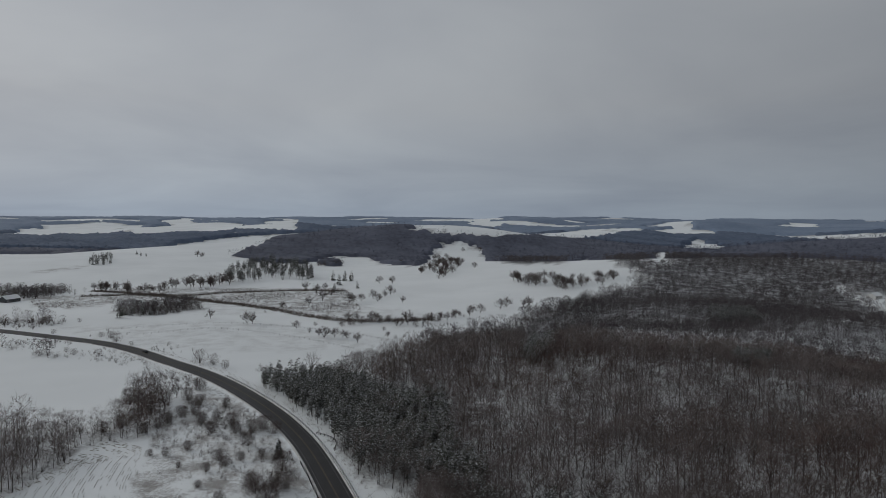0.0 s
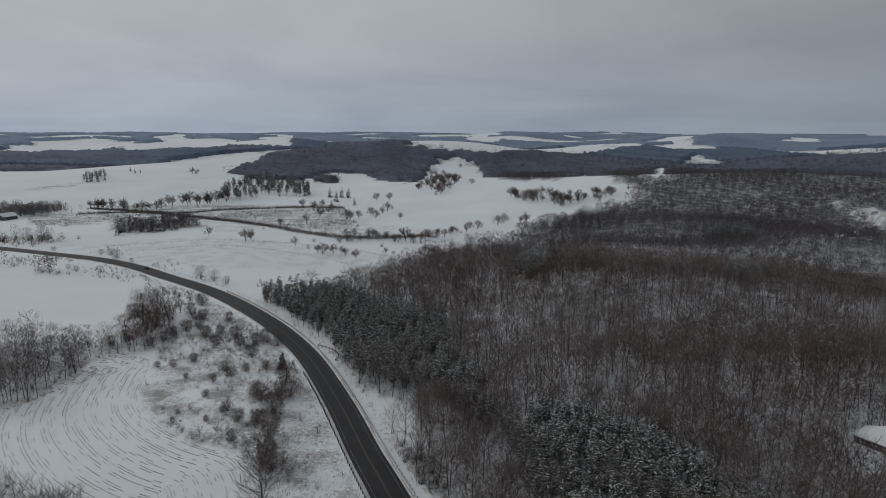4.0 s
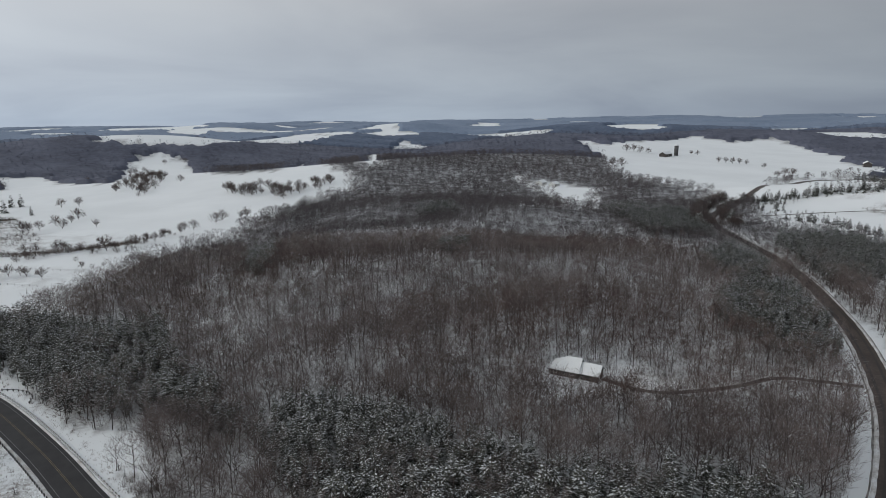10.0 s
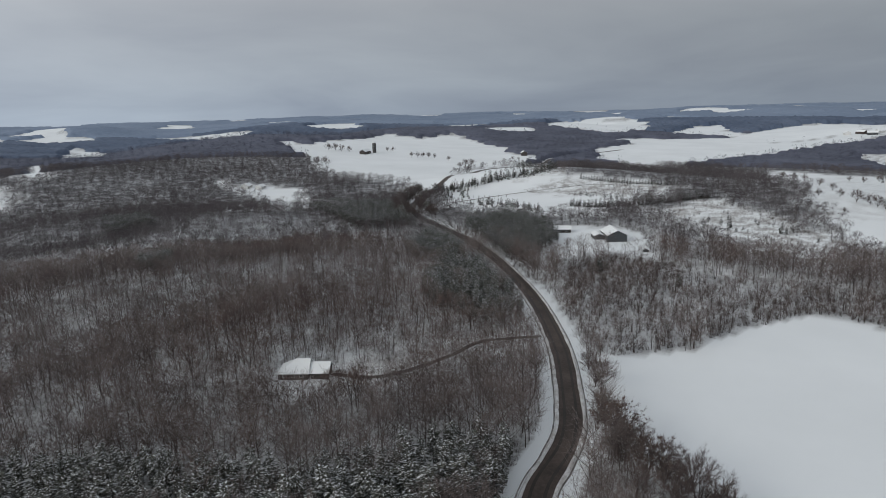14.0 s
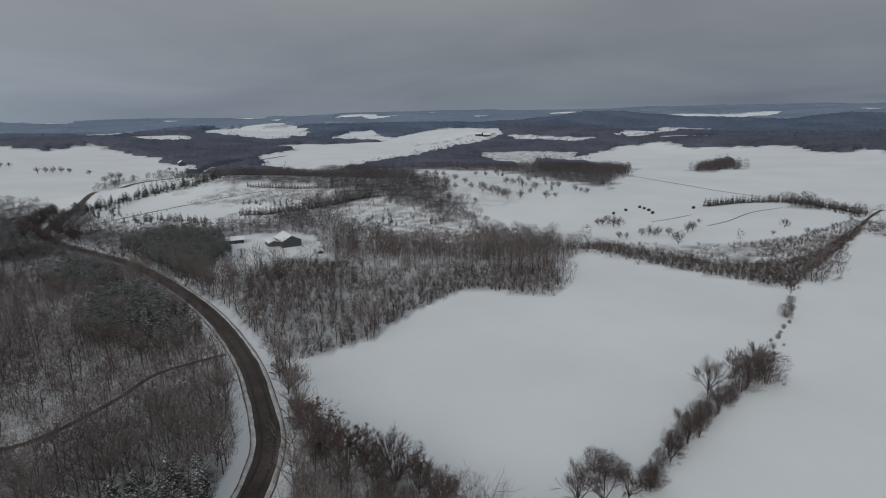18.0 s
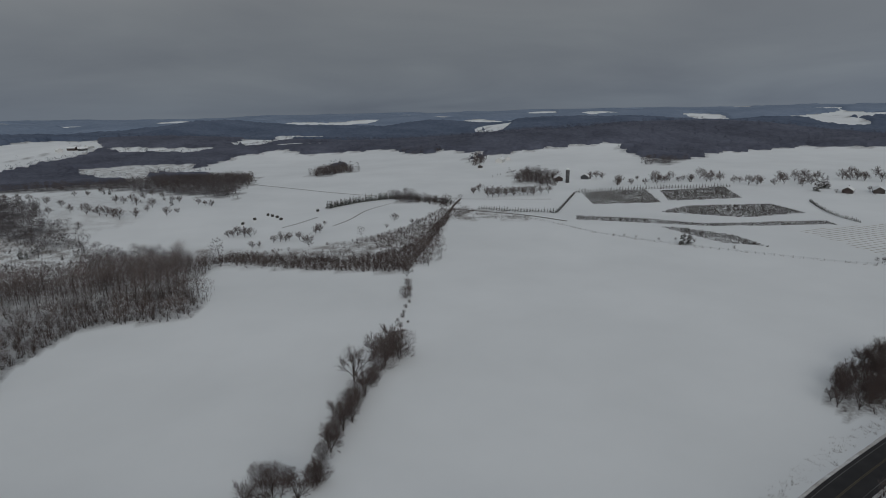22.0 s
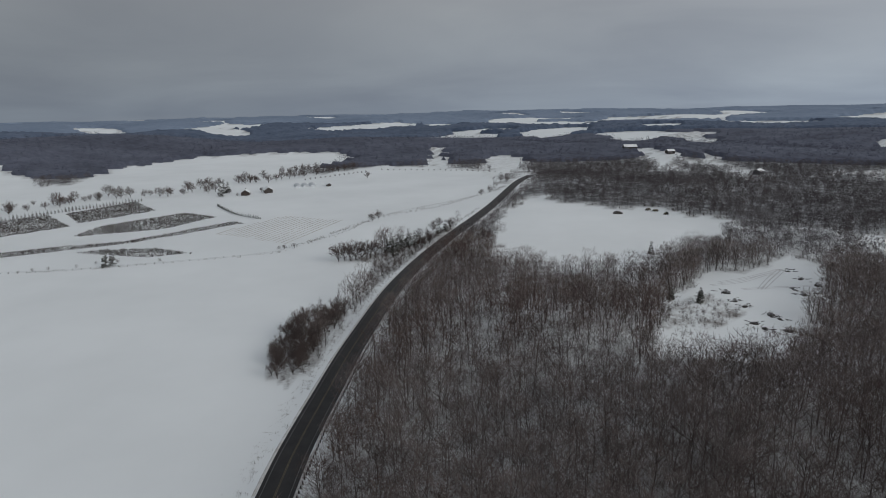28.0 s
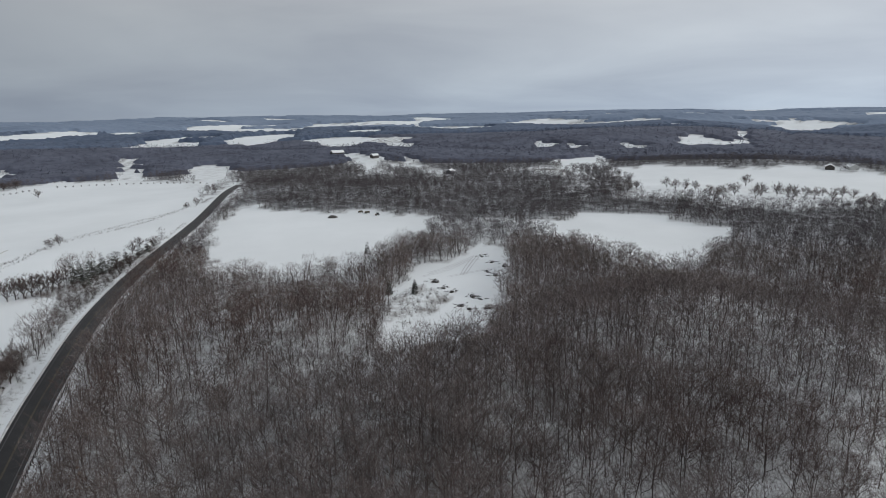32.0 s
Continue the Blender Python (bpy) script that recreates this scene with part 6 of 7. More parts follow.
def wagon(at, turn):
    ob = thing("farm_wagon", "dark flat farm wagon under snow at the field edge", "wagon", at[0], at[1], turn, "parked farm gear")
    part("bed", *box(-2.6, 2.6, -1.1, 1.1, 0.85, 1.05), WOODPOST, ob)
    part("load", [(x * (1 - 0.25 * (z > 1.2)), y_ * (1 - 0.25 * (z > 1.2)), z) for x, y_, z in box(-2.3, 2.1, -1.0, 1.0, 1.05, 1.9)[0]], box(0, 1, 0, 1, 0, 1)[1], MACHINE, ob)
    part("drawbar", *box(2.6, 4.0, -0.06, 0.06, 0.6, 0.72), STEEL, ob)
    for x in (-1.6, 1.6):
        for s in (-1, 1):
            wheel(ob, x, s * 0.95, 0.4, 0.25)


tractor()
wagon(AT["wagon"], 20)
wagon(AT["wagon_b"], 35)


def lump(seed, size):
    """An uneven rounded heap."""
    rg = np.random.default_rng(seed)
    v, f = ring_solid([(1.0, -0.2), (0.95, 0.25), (0.65, 0.6), (0.2, 0.75)], 9)
    return [(x * size * (1.5 + 0.3 * rg.random()), y * size * (0.8 + 0.4 * rg.random()), z * size * (0.8 + 0.5 * rg.random())) for x, y, z in v], f


for k_, (x_, y_, h_) in enumerate(TREES["dump", "lump"]):
    ob_ = thing("brush_pile", "dark snow-dusted heap of logs and brush in the clearing", "brush pile", x_, y_, 40 * k_, "heaps in the clearing")
    part("mound", *lump(k_, 0.75 + 0.3 * (k_ % 3)), speckled("heap_bark", (0.03, 0.026, 0.024), (0.09, 0.08, 0.07), 1.5, snow=(0.85, 0.8)) if k_ == 0 else bpy.data.materials["heap_bark"], ob_)
    for i_ in range(9):
        v_, f_, m_ = [], [], []
        p_ = np.array([rt.uniform(-3.5, 3.5), rt.uniform(-2.5, 2.5), 0.2 + rt.random()])
        tube(v_, f_, m_, p_, p_ + np.array([rt.uniform(-3, 3), rt.uniform(-2, 2), rt.uniform(-0.3, 0.6)]), 0.16, 0.1, 0, 5)
        part("log", v_, f_, BARK, ob_)
for k_, (x_, y_, h_) in enumerate(TREES["bale", "lump"]):
    ob_ = thing("hay_bale", "dark old round hay bale half sunk in snow", "hay bale", x_, y_, 50 * k_, "bales on the snow")
    v_, f_ = ring_solid([(0.85, -0.75), (0.95, -0.65), (0.95, 0.65), (0.85, 0.75)], 14)
    part("bale", [(x * 1.3, z * 1.3, y * 1.3 + 0.9) for x, y, z in v_], f_, WOODPOST, ob_)
    part("snow_cap", *[(lambda v: [(x * 0.9, y * 0.55, 1.85 + z * 0.2) for x, y, z in v])(lump(50 + k_, 1.0)[0]), lump(50 + k_, 1.0)[1]], SNOW, ob_)
ob_ = thing("brush_pile", "long low heap of brush at the field edge", "brush pile", *AT["brush_pile"])
part("mound", *lump(91, 2.6), bpy.data.materials["heap_bark"], ob_)

# ---- roadside, fences, rows ----
rs = np.random.default_rng(21)


def offset_line(line, d):
    return line + normals(line) * d


def cut_line(line, p, q):
    """The stretch of a line between the points nearest to p and q."""
    i = int(np.argmin(((line - p) ** 2).sum(1)))
    j = int(np.argmin(((line - q) ** 2).sum(1)))
    return line[min(i, j):max(i, j) + 1]


FINE_HWY = curve_points(HIGHWAY[::6], 1.9)
for d_, c_ in ((-3.55, PAINT_W), (3.55, PAINT_W), (-0.16, PAINT_Y), (0.16, PAINT_Y)):
    ob_ = strip("lane_line", HIGHWAY, d_ - 0.07, d_ + 0.07, 0.185, c_)
    ob_.parent = road


side_road = bpy.data.objects["road_side"]
for d_ in (-1.75, 1.75):
    for w_, c_ in ((0.42, WETMUD),):
        ob_ = strip("wheel_track", SIDE_ROAD, d_ - w_, d_ + w_, 0.137, c_)
        ob_.parent = side_road


def guardrail(line, side, label):
    """Steel beam on wooden posts along the road's edge."""
    ob = thing("guardrail", label, "guardrail", z=0.0)
    n = normals(line)
    z = ground_z(line[:, 0], line[:, 1])
    prof = [(0.0, 0.42), (0.07, 0.47), (0.07, 0.53), (0.0, 0.58), (0.07, 0.63), (0.07, 0.69), (0.0, 0.74)]
    v = [(x + nx * side * o * -1, y + ny * side * o * -1, zz + h) for (x, y), (nx, ny), zz in zip(line, n, z) for o, h in prof]
    k = len(prof)
    part("beam", v, [(i * k + j, i * k + j + 1, (i + 1) * k + j + 1, (i + 1) * k + j) for i in range(len(line) - 1) for j in range(k - 1)], STEEL, ob)
    pv, pf = joined(box(-0.14, 0.14, -0.14, 0.14, -0.5, 0.86), box(-0.11, 0.11, -0.12, 0.12, 0.86, 0.9))
    me = None
    for (x, y), (nx, ny), zz in zip(line, n, z):
        if me is None:
            p = part("post", pv, pf, WOODPOST, ob, "dark wooden guardrail post")
            me = p.data
        else:
            p = new("post", me)
            p.parent = ob
        p.location = (x + nx * side * 0.16, y + ny * side * 0.16, zz)
    return ob


guardrail(offset_line(cut_line(FINE_HWY, (-50, 210), (60, -222)), 5.7), 1, "galvanised guardrail on dark posts along the highway curve")
guardrail(offset_line(cut_line(FINE_HWY, (-122, 322), (2, 100)), -5.7), -1, "galvanised guardrail on dark posts beside the pines")


def fence(name, label, pts, step=5.0, tall=1.25, wires=3):
    line = curve_points(pts, step)
    ob = thing(name, label, "fence", z=0.0)
    z = ground_z(line[:, 0], line[:, 1])
    pv, pf = box(-0.06, 0.06, -0.06, 0.06, -0.4, tall)
    me = None
    for (x, y), zz in zip(line, z):
        if me is None:
            p = part("post", pv, pf, WOODPOST, ob)
            me = p.data
        else:
            p = new("post", me)
            p.parent = ob
        p.location = (x, y, zz)
    for w in range(wires):
        v, f = [], []
        h = tall * (0.4 + 0.28 * w)
        for (x, y), zz in zip(line, z):
            v += [(x, y, zz + h), (x, y, zz + h + 0.04)]
        f = [(2 * i, 2 * i + 2, 2 * i + 3, 2 * i + 1) for i in range(len(line) - 1)]
        part("wire", v, f, STEEL, ob)


fence("fence", "wire fence on weathered posts across snowy fields", LINES["fence_south"])
fence("fence", "old pasture fence along the valley field", LINES["valley_fence"])
fence("fence", "low wire fence across the snowy pasture", LINES["valley_fence_b"])


def bank(line, off, wide, high, label, mat=None):
    """A low uneven ridge of ploughed snow along a road."""
    n = normals(line)
    z = ground_z(line[:, 0], line[:, 1])
    k = np.ones(5) / 5
    vary = [np.convolve(rs.normal(0, 1, len(line)), k, "same") for _ in range(3)]
    v = []
    for (x, y), (nx, ny), zz, a, b, c in zip(line, n, z, *vary):
        w, h, o = wide * (1 + 0.35 * a), high * max(0.25, 1 + 0.6 * b), off + 0.12 * c
        v += [(x + nx * (o - w), y + ny * (o - w), zz + 0.02), (x + nx * (o - w * 0.3), y + ny * (o - w * 0.3), zz + h), (x + nx * (o + w * 0.3), y + ny * (o + w * 0.3), zz + h * 0.9), (x + nx * (o + w), y + ny * (o + w), zz + 0.02)]
    f = [(i * 4 + j, i * 4 + j + 1, i * 4 + j + 5, i * 4 + j + 4) for i in range(len(line) - 1) for j in range(3)]
    tagged(mesh_object("snow_bank", v, f, [mat or SLUSH]), label, "snow bank", kind="structure")


MUD = speckled("muddy_snow", (0.06, 0.05, 0.043), (0.42, 0.40, 0.38), 0.35, scale2=1.8, bump=0.4)
SLUSH = speckled("dirty_snow", (0.42, 0.39, 0.36), (0.80, 0.81, 0.81), 0.25, scale2=1.6, bump=0.4)
fine_side = cut_line(curve_points(SIDE_ROAD[::4], 1.5), (68, 8), (409, 327))
for o_ in (-3.9, 3.9):
    bank(fine_side, o_, 0.7, 0.35, "dirty ploughed snow along the country road")
for o_ in (-4.75, 4.75):
    bank(fine_side, o_, 0.22, 0.3, "thin muddy ridge thrown up beside the country road", MUD)
fine_hw = cut_line(FINE_HWY, (-268, 421), (28, -539))
for o_ in (-5.1, 5.1):
    bank(fine_hw, o_, 0.45, 0.22, "thin ploughed snow along the highway edge")

# lanes and tracks
def lane(key, half, mat, label, name="track"):
    ob = strip(name, curve_points(LINES[key], 4.0), -half, half, 0.12, mat)
    tagged(ob, label, "track", kind="structure")


for key_ in ("track_a", "track_b", "track_d"):
    lane(key_, 0.8 if key_ == "track_d" else 1.2, GRIT, "narrow dark farm track across the snow")
# dark wall lines, laid as flat strips in the track material
for key_ in ("wall_c", "wall_d"):
    lane(key_, 0.5, GRIT, "narrow dark wall line laid flat over the snowy rise")
lane("far_lane", 4.0, GRIT, "distant country road through snowy farmland", "road_far")
lane("lane_t", 1.4, GRIT, "farm lane along the snowy hillside")
lane("lane_hill", 2.4, SNOW, "snow-covered lane through the hilltop woods")
guardrail(curve_points(LINES["entrance"], 1.9), 1, "short curved guardrail end beside the field entrance")
RUTS = speckled("churned_snow", (0.56, 0.56, 0.57), (0.70, 0.71, 0.72), 0.3, scale2=2.0, bump=0.4)
for key_ in ("rut_a", "rut_b", "rut_c", "rut_d", "rut_e"):
    for off_ in (-0.9, 0.9):
        tagged(strip("track", offset_line(curve_points(LINES[key_], 3.0), off_), -0.25, 0.25, 0.07, RUTS), "tyre ruts curving through the snowy clearing", "track", kind="structure")
lane("lane_slope", 2.0, SNOW, "snowy lane down the wooded slope")


# tufts: dead grass, stubble, reeds
def tuft(seed, n=7, height=0.7, spread=0.4, width=0.05):
    rg = np.random.default_rng(seed)
    v, f, m = [], [], []
    for i in range(n):
        d = np.array([rg.normal(0, 0.4), rg.normal(0, 0.4), 1.0])
        d /= np.linalg.norm(d)
        twig(v, f, m, rg, np.array([rg.normal(0, spread), rg.normal(0, spread), -0.05]), d, height * (0.6 + 0.8 * rg.random()), width, 0)
    return np.array(v), np.array(f), np.array(m)


DEADGRASS = speckled("dead_grass", (0.125, 0.103, 0.085), (0.22, 0.185, 0.155), 0.08, scale2=1.2)
STUBBLE = speckled("corn_stubble", (0.24, 0.21, 0.175), (0.40, 0.36, 0.31), 0.2, scale2=2.0)
VINE = speckled("nursery_brush", (0.040, 0.034, 0.030), (0.082, 0.069, 0.061), 0.1, scale2=1.0)


def along(line, lo, hi, per_metre):
    """Random points beside a line, between two offsets."""
    n = normals(line)
    length = np.linalg.norm(np.diff(line, axis=0), axis=1).sum()
    k = int(length * per_metre)
    i = rs.integers(len(line), size=k)
    o = lo + (hi - lo) * rs.random(k)
    return (line[i] + n[i] * o[:, None] + rs.normal(0, 1.2, (k, 2))).T


def stuff(name, templates, x, y, scale, mat, label, category):
    scatter_mesh(name, templates, x, y, scale, [mat] if not isinstance(mat, list) else mat, rs, label, category)


GRASS_T = [tuft(i) for i in range(6)]
near_hwy = cut_line(HIGHWAY, (-200, 385), (28, -539))
gx, gy = np.hstack([along(near_hwy, 8.0, 9.6, 2.2), along(near_hwy, -9.8, -8.2, 2.6), along(near_hwy, 7, 13, 1.5)])
keep = ~near_line(HIGHWAY, gx, gy, 6.6) & ~near_line(SIDE_ROAD, gx, gy, 5.5)
stuff("roadside_grass", GRASS_T, gx[keep], gy[keep], 0.5 + 0.7 * rs.random(keep.sum()), DEADGRASS, "dead brown grass poking through roadside snow", "grass")

bx, by = jittered(70, 900, *SEEN, 3.0, rs).T
sc = any_inside(list(SCRUB.values()), bx, by) & ~near_line(HIGHWAY, bx, by, 7.5) & ~near_line(DRIVE, bx, by, 3.0)
bx, by = bx[sc], by[sc]
pk = rs.random(len(bx)) < (0.25 + 0.75 * gaps(bx * 1.7, by * 1.7))
stuff("rough_grass", [tuft(40 + i, 12, 0.55, 1.1, 0.065) for i in range(6)], bx[pk], by[pk], 0.6 + 0.8 * rs.random(pk.sum()), DEADGRASS, "dead grass and weeds standing in thin snow", "grass")
pk = (rs.random(len(bx)) < 0.75 * smooth(0.36, 0.78, gaps(bx * 0.8, by * 0.8)) + 0.05)
stuff("scrub_brush", [bush(20 + i, 2.4, 30, 0.06) for i in range(6)], bx[pk], by[pk], 0.5 + 0.9 * rs.random(pk.sum()), [BARK, TWIG], "low leafless brush on rough ground", "brush")
nx_, ny_ = along(HIGHWAY[HIGHWAY[:, 1] > 235], -32, 32, 3.6)
ok_ = ~near_line(HIGHWAY, nx_, ny_, 8.0) & (rs.random(len(nx_)) < smooth(0.45, 0.8, gaps(nx_ * 1.1, ny_ * 1.1)))
ok_ &= ~any_inside([FIELD["corn"]], nx_, ny_)
stuff("roadside_brush", [bush(220 + i, 2.6, 44, 0.05) for i in range(6)], nx_[ok_], ny_[ok_], 0.5 + 0.9 * rs.random(ok_.sum()), [BARK, TWIG], "low leafless brush along the highway verge", "brush")

sx_, sy_ = along(cut_line(HIGHWAY, (-20, 152), (40, -5)), -17, -8.5, 2.6)
ok_ = ~near_line(HIGHWAY, sx_, sy_, 8.4) & ~near_line(SIDE_ROAD, sx_, sy_, 8.0)
stuff("roadside_brush", [bush(240 + i, 3.4, 56, 0.06) for i in range(6)], sx_[ok_], sy_[ok_], 0.5 + 0.8 * rs.random(ok_.sum()), [BARK, TWIG], "brown leafless brush at the foot of the roadside woods", "brush")

# thickets
THICK = {"brush_low": (4.2, 2.3), "corridor": (2.6, 3.2), "south_copse": (3.6, 6.5), "shoulder_copse": (3.6, 3.0), "thicket": (6.0, 3.2)}
for key_, (tall_, step_) in THICK.items():
    tx, ty = jittered(80, 620, *SEEN, step_, rs).T
    ok_ = inside(BRUSH[key_], tx, ty) & ~near_line(HIGHWAY, tx, ty, 8.0) & ~near_line(SIDE_ROAD, tx, ty, 7.0)
    if key_ == "corridor":
        ok_ &= (rs.random(len(tx)) < 0.12 + 0.5 * (gaps(tx * 1.7, ty * 1.7) > 0.6)) & (np.arctan2(ty, tx) > math.radians(-24)) | inside(BRUSH[key_], tx, ty) & (np.arctan2(ty, tx) < math.radians(-23.5))
    if key_ == "thicket":
        ok_ &= woods_at(tx, ty) & (rs.random(len(tx)) < 0.3 + 0.8 * gaps(tx * 0.8, ty * 0.8))
    stuff("thicket", [bush(130 + i, tall_, 84, 0.072) for i in range(8)], tx[ok_], ty[ok_], 0.55 + 0.6 * rs.random(ok_.sum()), [BARK, TWIG if key_ == "south_copse" else FIELDTWIG], "dense leafless grey-brown thicket in snow", "thicket")

rx, ry = jittered(100, 330, -175, -140, 4.4, rs).T
ok_ = inside(BRUSH["south_copse"], rx, ry) & ~near_line(HIGHWAY, rx, ry, 9.0)
for x_, y_ in zip(rx[ok_], ry[ok_]):
    place_tree("round", float(x_), float(y_), rt.uniform(6.5, 9.2) + 2.2 * (y_ < -215), "copse beside the highway", "bare grey-brown tree in a roadside copse", rt)
    if rt.random() < 0.25:
        place_tree("bush", float(x_) + rt.uniform(-2, 2), float(y_) + rt.uniform(-2, 2), rt.uniform(5.0, 7.0), "copse beside the highway", "dense leafless shrub in a roadside copse", rt)

# undergrowth of the far groves
gx, gy = jittered(380, 1250, *SEEN, 6.0, rs).T
ok_ = any_inside(GROVES, gx, gy) & ~inside(WOOD["hill_trees"], gx, gy) & ~inside(WOOD["hill_hump"], gx, gy)
stuff("grove_brush", [bush(270 + i, 8.0, 30, 0.15) for i in range(6)], gx[ok_], gy[ok_], 0.7 + 0.6 * rs.random(ok_.sum()), [BARK, FIELDTWIG], "dense leafless undergrowth of the far groves", "brush")

# brush along the wood edges and the creek
ex, ey = jittered(80, 620, *SEEN, 3.4, rs).T
w0 = woods_at(ex, ey)
edge = w0 & ~(woods_at(ex + 7, ey) & woods_at(ex - 7, ey) & woods_at(ex, ey + 7) & woods_at(ex, ey - 7))
stuff("edge_brush", [bush(60 + i, 3.6, 24, 0.06) for i in range(8)], ex[edge], ey[edge], 0.5 + 0.8 * rs.random(edge.sum()), [BARK, TWIG], "thick leafless brush along the wood edge", "brush")
for key_, wide_ in (("creek", 5.0), ("creek_b", 4.0)):
    cx, cy = along(curve_points(LINES[key_], 3.0), -wide_, wide_, 4.5)
    stuff("creek_reeds", [tuft(80 + i, 9, 1.5, 0.9, 0.12) for i in range(5)], cx, cy, 0.6 + 0.7 * rs.random(len(cx)), DEADGRASS, "brown reeds and brush along the frozen creek", "reeds")
    pk = rs.random(len(cx)) < 0.22
    stuff("creek_brush", [bush(90 + i, 4.0, 30, 0.08) for i in range(4)], cx[pk], cy[pk], 0.5 + 0.6 * rs.random(pk.sum()), [BARK, TWIG], "leafless willow brush along the creek", "brush")
hx, hy = along(curve_points(LINES["hedge_low"], 3.0), -1.5, 1.5, 0.8)
stuff("fence_brush", [bush(95 + i, 2.4, 24, 0.06) for i in range(4)], hx, hy, 0.4 + 0.6 * rs.random(len(hx)), [BARK, TWIG], "scattered brush along the field fence", "brush")
hx, hy = along(curve_points(LINES["fence_south"], 3.0), -1.0, 1.0, 0.35)
stuff("fence_weeds", GRASS_T, hx, hy, 0.8 + 1.2 * rs.random(len(hx)), DEADGRASS, "weeds along the field fence", "grass")


# corn stubble: rows that follow the bank's edge, broken into dashes
def dashes(name, lines, width, mat, label, keep=None, fill=0.6, gap=0.6, run=(1, 4)):
    v, f = [], []
    for ln in lines:
        n = normals(ln)
        i = 0
        while i < len(ln) - 2:
            k = rs.integers(*run)
            j = min(i + k, len(ln) - 1)
            if rs.random() < fill and (keep is None or inside(keep, ln[i:i + 1, 0], ln[i:i + 1, 1])[0]):
                w = width * (0.5 + 0.7 * rs.random())
                b = len(v)
                for q in (i, j):
                    z = float(ground_z(*ln[q])) + 0.07
                    v += [(*(ln[q] - n[q] * w), z), (*ln[q], z + 0.16), (*(ln[q] + n[q] * w), z)]
                f += [(b, b + 1, b + 4, b + 3), (b + 1, b + 2, b + 5, b + 4)]
            i = j + (1 if rs.random() < gap else 0)
    if v:
        tagged(mesh_object(name, v, f, [mat]), label, "stubble", kind="stuff")


CORN = FIELD["corn"]
edge_line = curve_points([(-140, 236), (-112, 224), (-107, 208), (-100, 188), (-86, 172), (-71, 161), (-57, 154), (-48, 142), (-40, 122), (-36, 100)], 0.42)
dashes("corn_stubble", [offset_line(edge_line, d) for d in np.sort(np.concatenate([np.arange(2.0, 95.0, 2.9), np.arange(2.8, 95.0, 2.9), np.arange(3.7, 95.0, 5.8)]))], 0.022, STUBBLE, "broken curved rows of corn stubble in snow", CORN, 0.5, 0.8, (2, 9))


# nursery plots: rows of low brush
def plot_rows(poly, step, along_step, templates, scale, name, label, turn=None):
    p = np.asarray(poly, float)
    d = p[1] - p[0]
    d /= np.linalg.norm(d)
    n = np.array([-d[1], d[0]])
    a, b = (p @ d), (p @ n)
    xs, ys = [], []
    for o in np.arange(b.min(), b.max(), step):
        s = np.arange(a.min(), a.max(), along_step)
        s = s + rs.normal(0, 0.25, len(s))
        q = s[:, None] * d + (o + rs.normal(0, 0.15, len(s)))[:, None] * n
        xs.append(q[:, 0]); ys.append(q[:, 1])
    x, y = np.concatenate(xs), np.concatenate(ys)
    ok = inside(poly, x, y) & (rs.random(len(x)) < 0.62 + 0.5 * gaps(x * 2, y * 2))
    stuff(name, templates, x[ok], y[ok], scale * (0.6 + 0.7 * rs.random(ok.sum())), VINE, label, "nursery rows")


VINE_T = [tuft(120 + i, 8, 1.1, 0.42, 0.15) for i in range(6)]
for key_ in ("plot_a", "plot_b", "plot_c", "plot_d", "plot_e", "plot_f"):
    plot_rows(LINES[key_], 3.4, 0.6, VINE_T, 1.0, "nursery_plot", "dark rows of low nursery brush in snow")
hatch = np.asarray(LINES["hatch"], float)
hd = (hatch[2] - hatch[3]) / np.linalg.norm(hatch[2] - hatch[3])
hn = np.array([-hd[1], hd[0]])
rows_ = [np.stack([(s * hd + o * hn) for s in np.arange((hatch @ hd).min(), (hatch @ hd).max(), 1.5)]) for o in np.arange((hatch @ hn).min(), (hatch @ hn).max(), 4.4)]
dashes("crop_rows", rows_, 0.17, STUBBLE, "thin straight crop rows showing through snow", LINES["hatch"], 0.97, 0.05)


# rows of young evergreens and orchard trees
def tree_row(key, step, kind, tall, group, label):
    for x, y in curve_points(LINES[key], step):
        place_tree(kind, float(x), float(y), tall * rt.uniform(0.8, 1.2), group, label, rt)


def grove_trees(poly, n, kind, low, high, group, label):
    """Single trees strewn over a patch of the plan."""
    p = np.asarray(poly, float)
    k = 0
    while k < n:
        x, y = rt.uniform(p[:, 0].min(), p[:, 0].max()), rt.uniform(p[:, 1].min(), p[:, 1].max())
        if inside(poly, np.array([x]), np.array([y]))[0]:
            place_tree(kind, x, y, rt.uniform(low, high), group, label, rt)
            k += 1


def loose_row(key, step, kind, low, high, wander, group, label):
    """Single trees of uneven size near a line."""
    for x, y in curve_points(LINES[key], step):
        if rt.random() < 0.86:
            place_tree(kind, float(x) + rt.gauss(0, wander), float(y) + rt.gauss(0, wander), rt.uniform(low, high), group, label, rt)


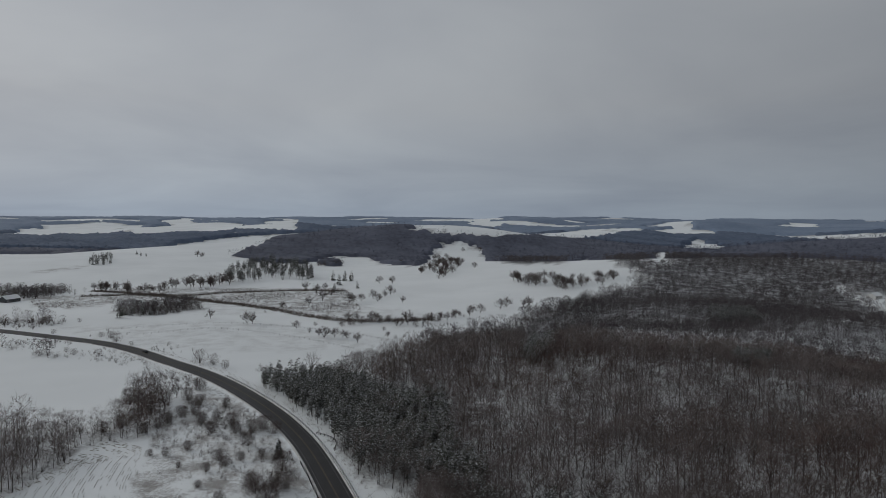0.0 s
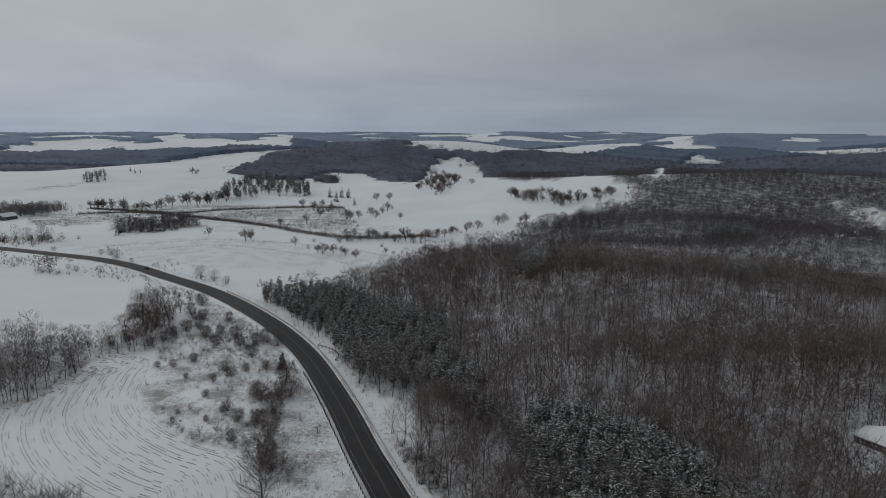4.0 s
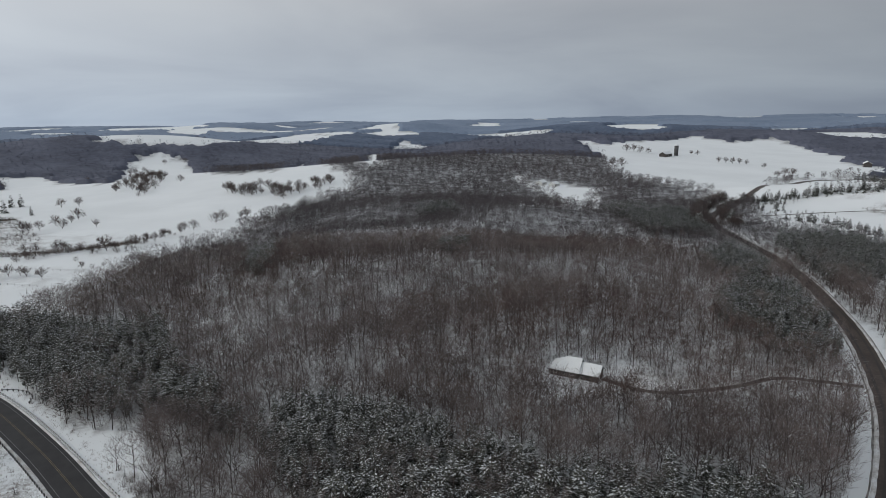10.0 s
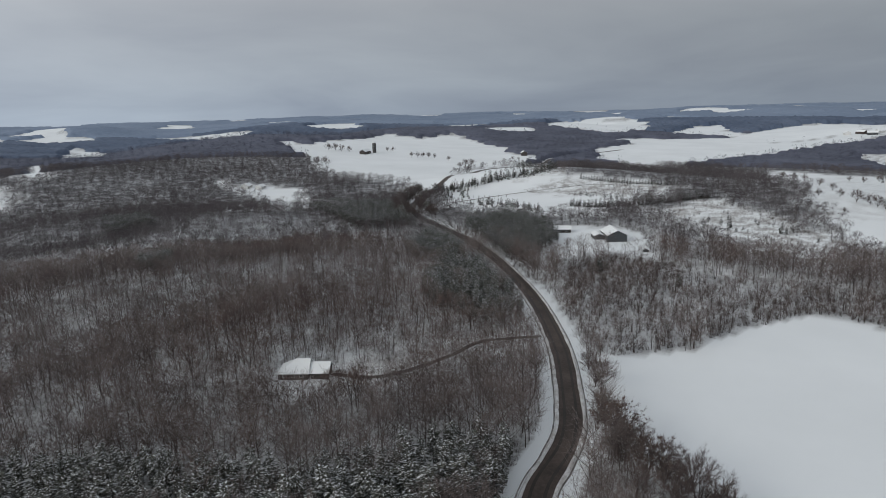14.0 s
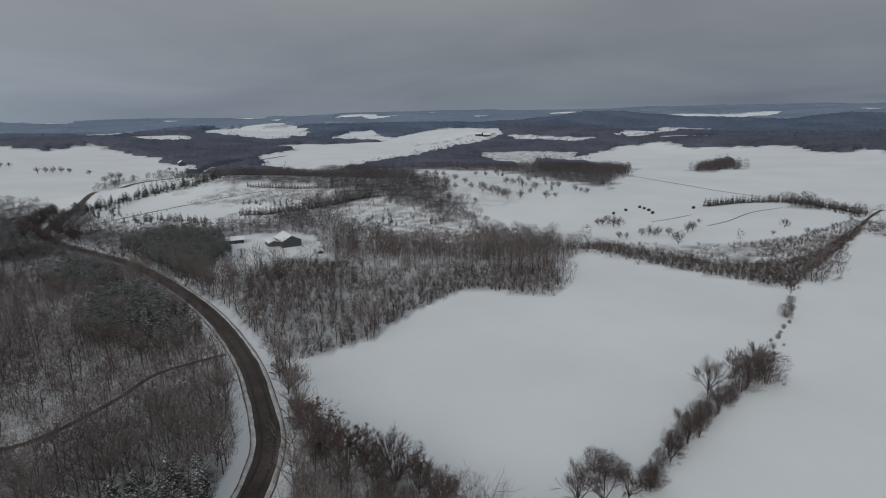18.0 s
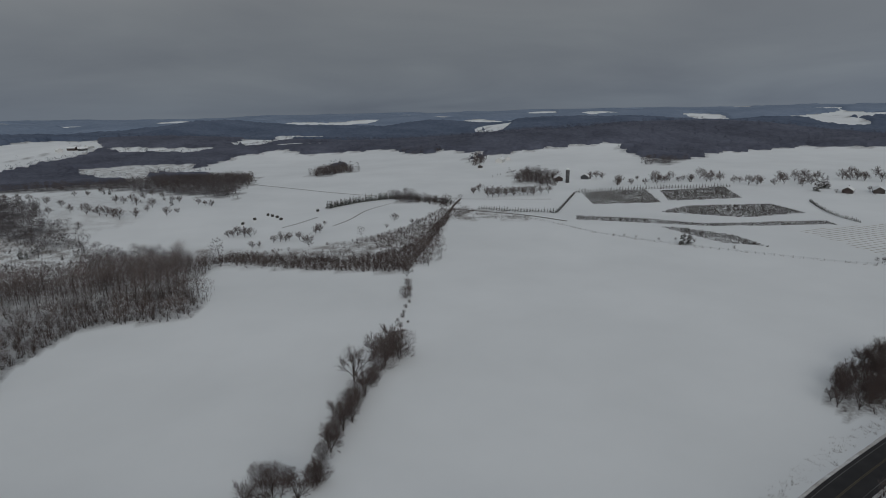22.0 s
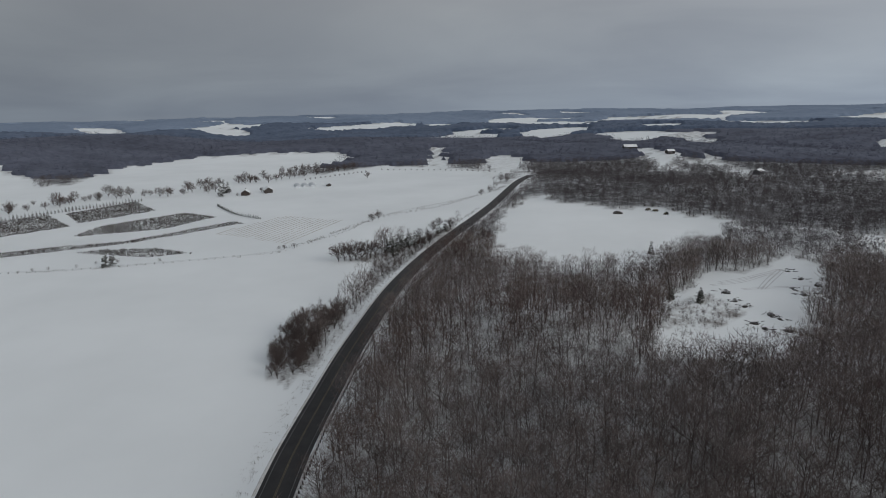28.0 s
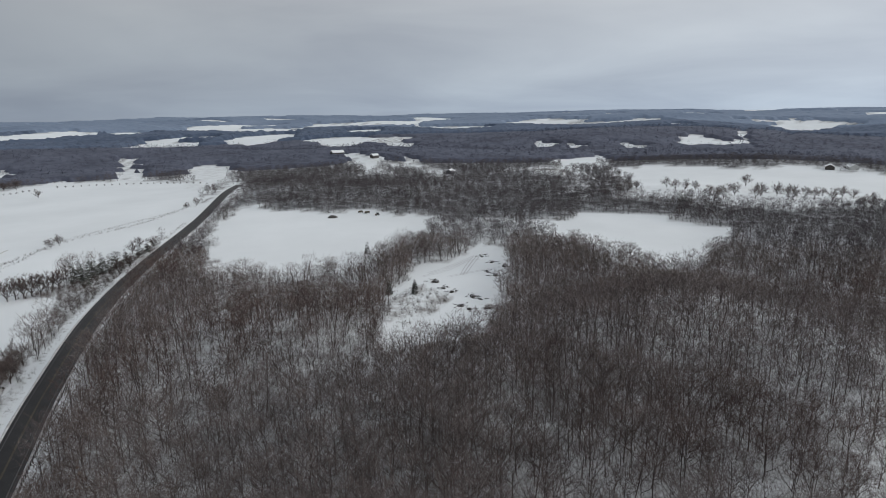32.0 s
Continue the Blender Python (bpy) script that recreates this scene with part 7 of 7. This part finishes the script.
CONIFERS = [(-280, 762), (-318, 893), (-326, 1055), (-252, 1067), (-216, 989), (-177, 805), (-226, 822), (-238, 764)]
grove_trees(CONIFERS, 150, "pine", 11, 18, "valley conifer grove", "tall dark conifer in the valley grove")
grove_trees([(84, 753), (95, 716), (112, 690), (136, 648), (171, 675), (207, 699), (214, 725), (166, 733), (129, 736), (95, 767)], 40, "round", 8, 13, "knoll oaks", "bare spreading oak on the snowy knoll")
grove_trees([(-34, 862), (1, 819), (27, 868), (38, 1000), (18, 1080), (-16, 1000)], 40, "round", 8, 14, "slope clump", "bare tree in a loose clump on the snowy slope")
grove_trees([(116, 6), (124, 8), (146, 44), (160, 58), (150, 58), (130, 42), (118, 24)], 16, "bush", 4, 7.5, "copse shrubs", "dense brown shrub in the roadside copse")
grove_trees([(116, 6), (126, 10), (146, 44), (150, 54), (130, 42), (118, 24)], 3, "oak", 9, 13, "copse oaks", "winter oak with rusty leaves in the roadside copse")
grove_trees([(489, 152), (504, 140), (523, 115), (509, 87), (468, 33), (424, 22), (389, 45), (417, 76), (465, 119)], 30, "fir", 1.6, 4.2, "cedar slope", "small dark cedar on the rough snowy slope")
loose_row("creek_row", 5.0, "round", 9, 16, 4.0, "creek trees", "bare tree in a loose row beside the creek")
loose_row("creek_row_b", 6.0, "round", 10, 18, 5.0, "creek trees", "bare tree in a loose row beside the creek")
loose_row("edge_row", 6.0, "round", 5, 10, 4.0, "pasture edge trees", "bare tree along the foot of the pasture")
loose_row("edge_row", 5.0, "bush", 2, 4.5, 5.0, "pasture edge trees", "leafless shrub along the foot of the pasture")
loose_row("ridge_row", 11.0, "round", 8, 16, 5.0, "ridge row", "bare tree in a long row below the snowy hill")
for off_ in (-1.6, 1.6):
    for x_, y_ in offset_line(curve_points(LINES["terrace_row"], 3.6), off_):
        place_tree("fir", float(x_) + rt.gauss(0, 0.6), float(y_) + rt.gauss(0, 0.6), rt.uniform(5.5, 9.0), "terrace evergreens", "dark evergreen in a dense row on the terrace", rt)
    for x_, y_ in offset_line(curve_points(LINES["bowl_row"], 3.0), off_):
        place_tree("fir", float(x_) + rt.gauss(0, 0.5), float(y_) + rt.gauss(0, 0.5), rt.uniform(5.0, 8.0), "hillside evergreen belt", "dark evergreen in a dense belt across the snow", rt)
for off_ in (-4.0, 0.0, 4.0):
    for x_, y_ in offset_line(curve_points(LINES["lane_belt"], 5.0), off_):
        place_tree("fir", float(x_) + rt.gauss(0, 1.5), float(y_) + rt.gauss(0, 1.5), rt.uniform(5.5, 9.5), "lane evergreens", "dark evergreen in the belt beside the country road", rt)
grove_trees([(495, 354), (518, 346), (522, 317), (519, 293), (483, 291), (470, 314)], 34, "fir", 1.5, 3.2, "young evergreens", "young evergreen standing in open snow")
grove_trees([(493, 371), (496, 352), (512, 336), (540, 356), (538, 381), (520, 390)], 26, "fir", 5, 8, "lane evergreens", "dark evergreen in the belt beside the country road")
tree_row("terrace_row_b", 3.0, "fir", 5.5, "upper terrace evergreens", "small dark evergreen along the upper terrace")
for x_, y_ in curve_points([(479, 315), (484, 290), (487, 268), (470, 240)], 3.0):
    place_tree("fir", float(x_) + rt.gauss(0, 2.5), float(y_) + rt.gauss(0, 2.5), rt.uniform(5.0, 8.5), "terrace evergreens", "dark evergreen in a dense row on the terrace", rt)
for off_ in (-15.0, -9.0, 9.0):
    for x_, y_ in offset_line(curve_points([(395, 305), (430, 350), (470, 372), (515, 390)], 6.0), off_):
        place_tree("pine" if rt.random() < 0.3 else "round", float(x_) + rt.gauss(0, 1.5), float(y_) + rt.gauss(0, 1.5), rt.uniform(10, 14), "lane trees", "bare tree crowding the country road", rt)
tree_row("cone_row_a", 3.2, "fir", 4.4, "upper evergreen row", "young dark evergreen in a straight row on snow")
tree_row("cone_row_b", 2.5, "fir", 3.8, "lower evergreen row", "young dark evergreen in a straight row on snow")
tree_row("hedge_row_c", 2.4, "fir", 3.0, "evergreen hedge", "clipped dark evergreen in a hedge on snow")
tree_row("wall_row", 3.0, "fir", 3.2, "plot hedge", "dark evergreen in a short hedge beside the plots")
for key_ in ("orchard_a", "orchard_b", "orchard_c"):
    tree_row(key_, 9.0, "round", 3.4, "young orchard", "small bare orchard tree on the snowy rise")


plant_all()


# a small sign on the highway's verge
sign = thing("road_sign", "small road sign on a steel post beside the highway", "road sign", 76.9, -223.1, 100)
part("post", *box(-0.04, 0.04, -0.03, 0.03, -0.3, 2.2), STEEL, sign)
part("plate", *box(0.04, 0.06, -0.38, 0.38, 1.5, 2.25), WOODPOST, sign)
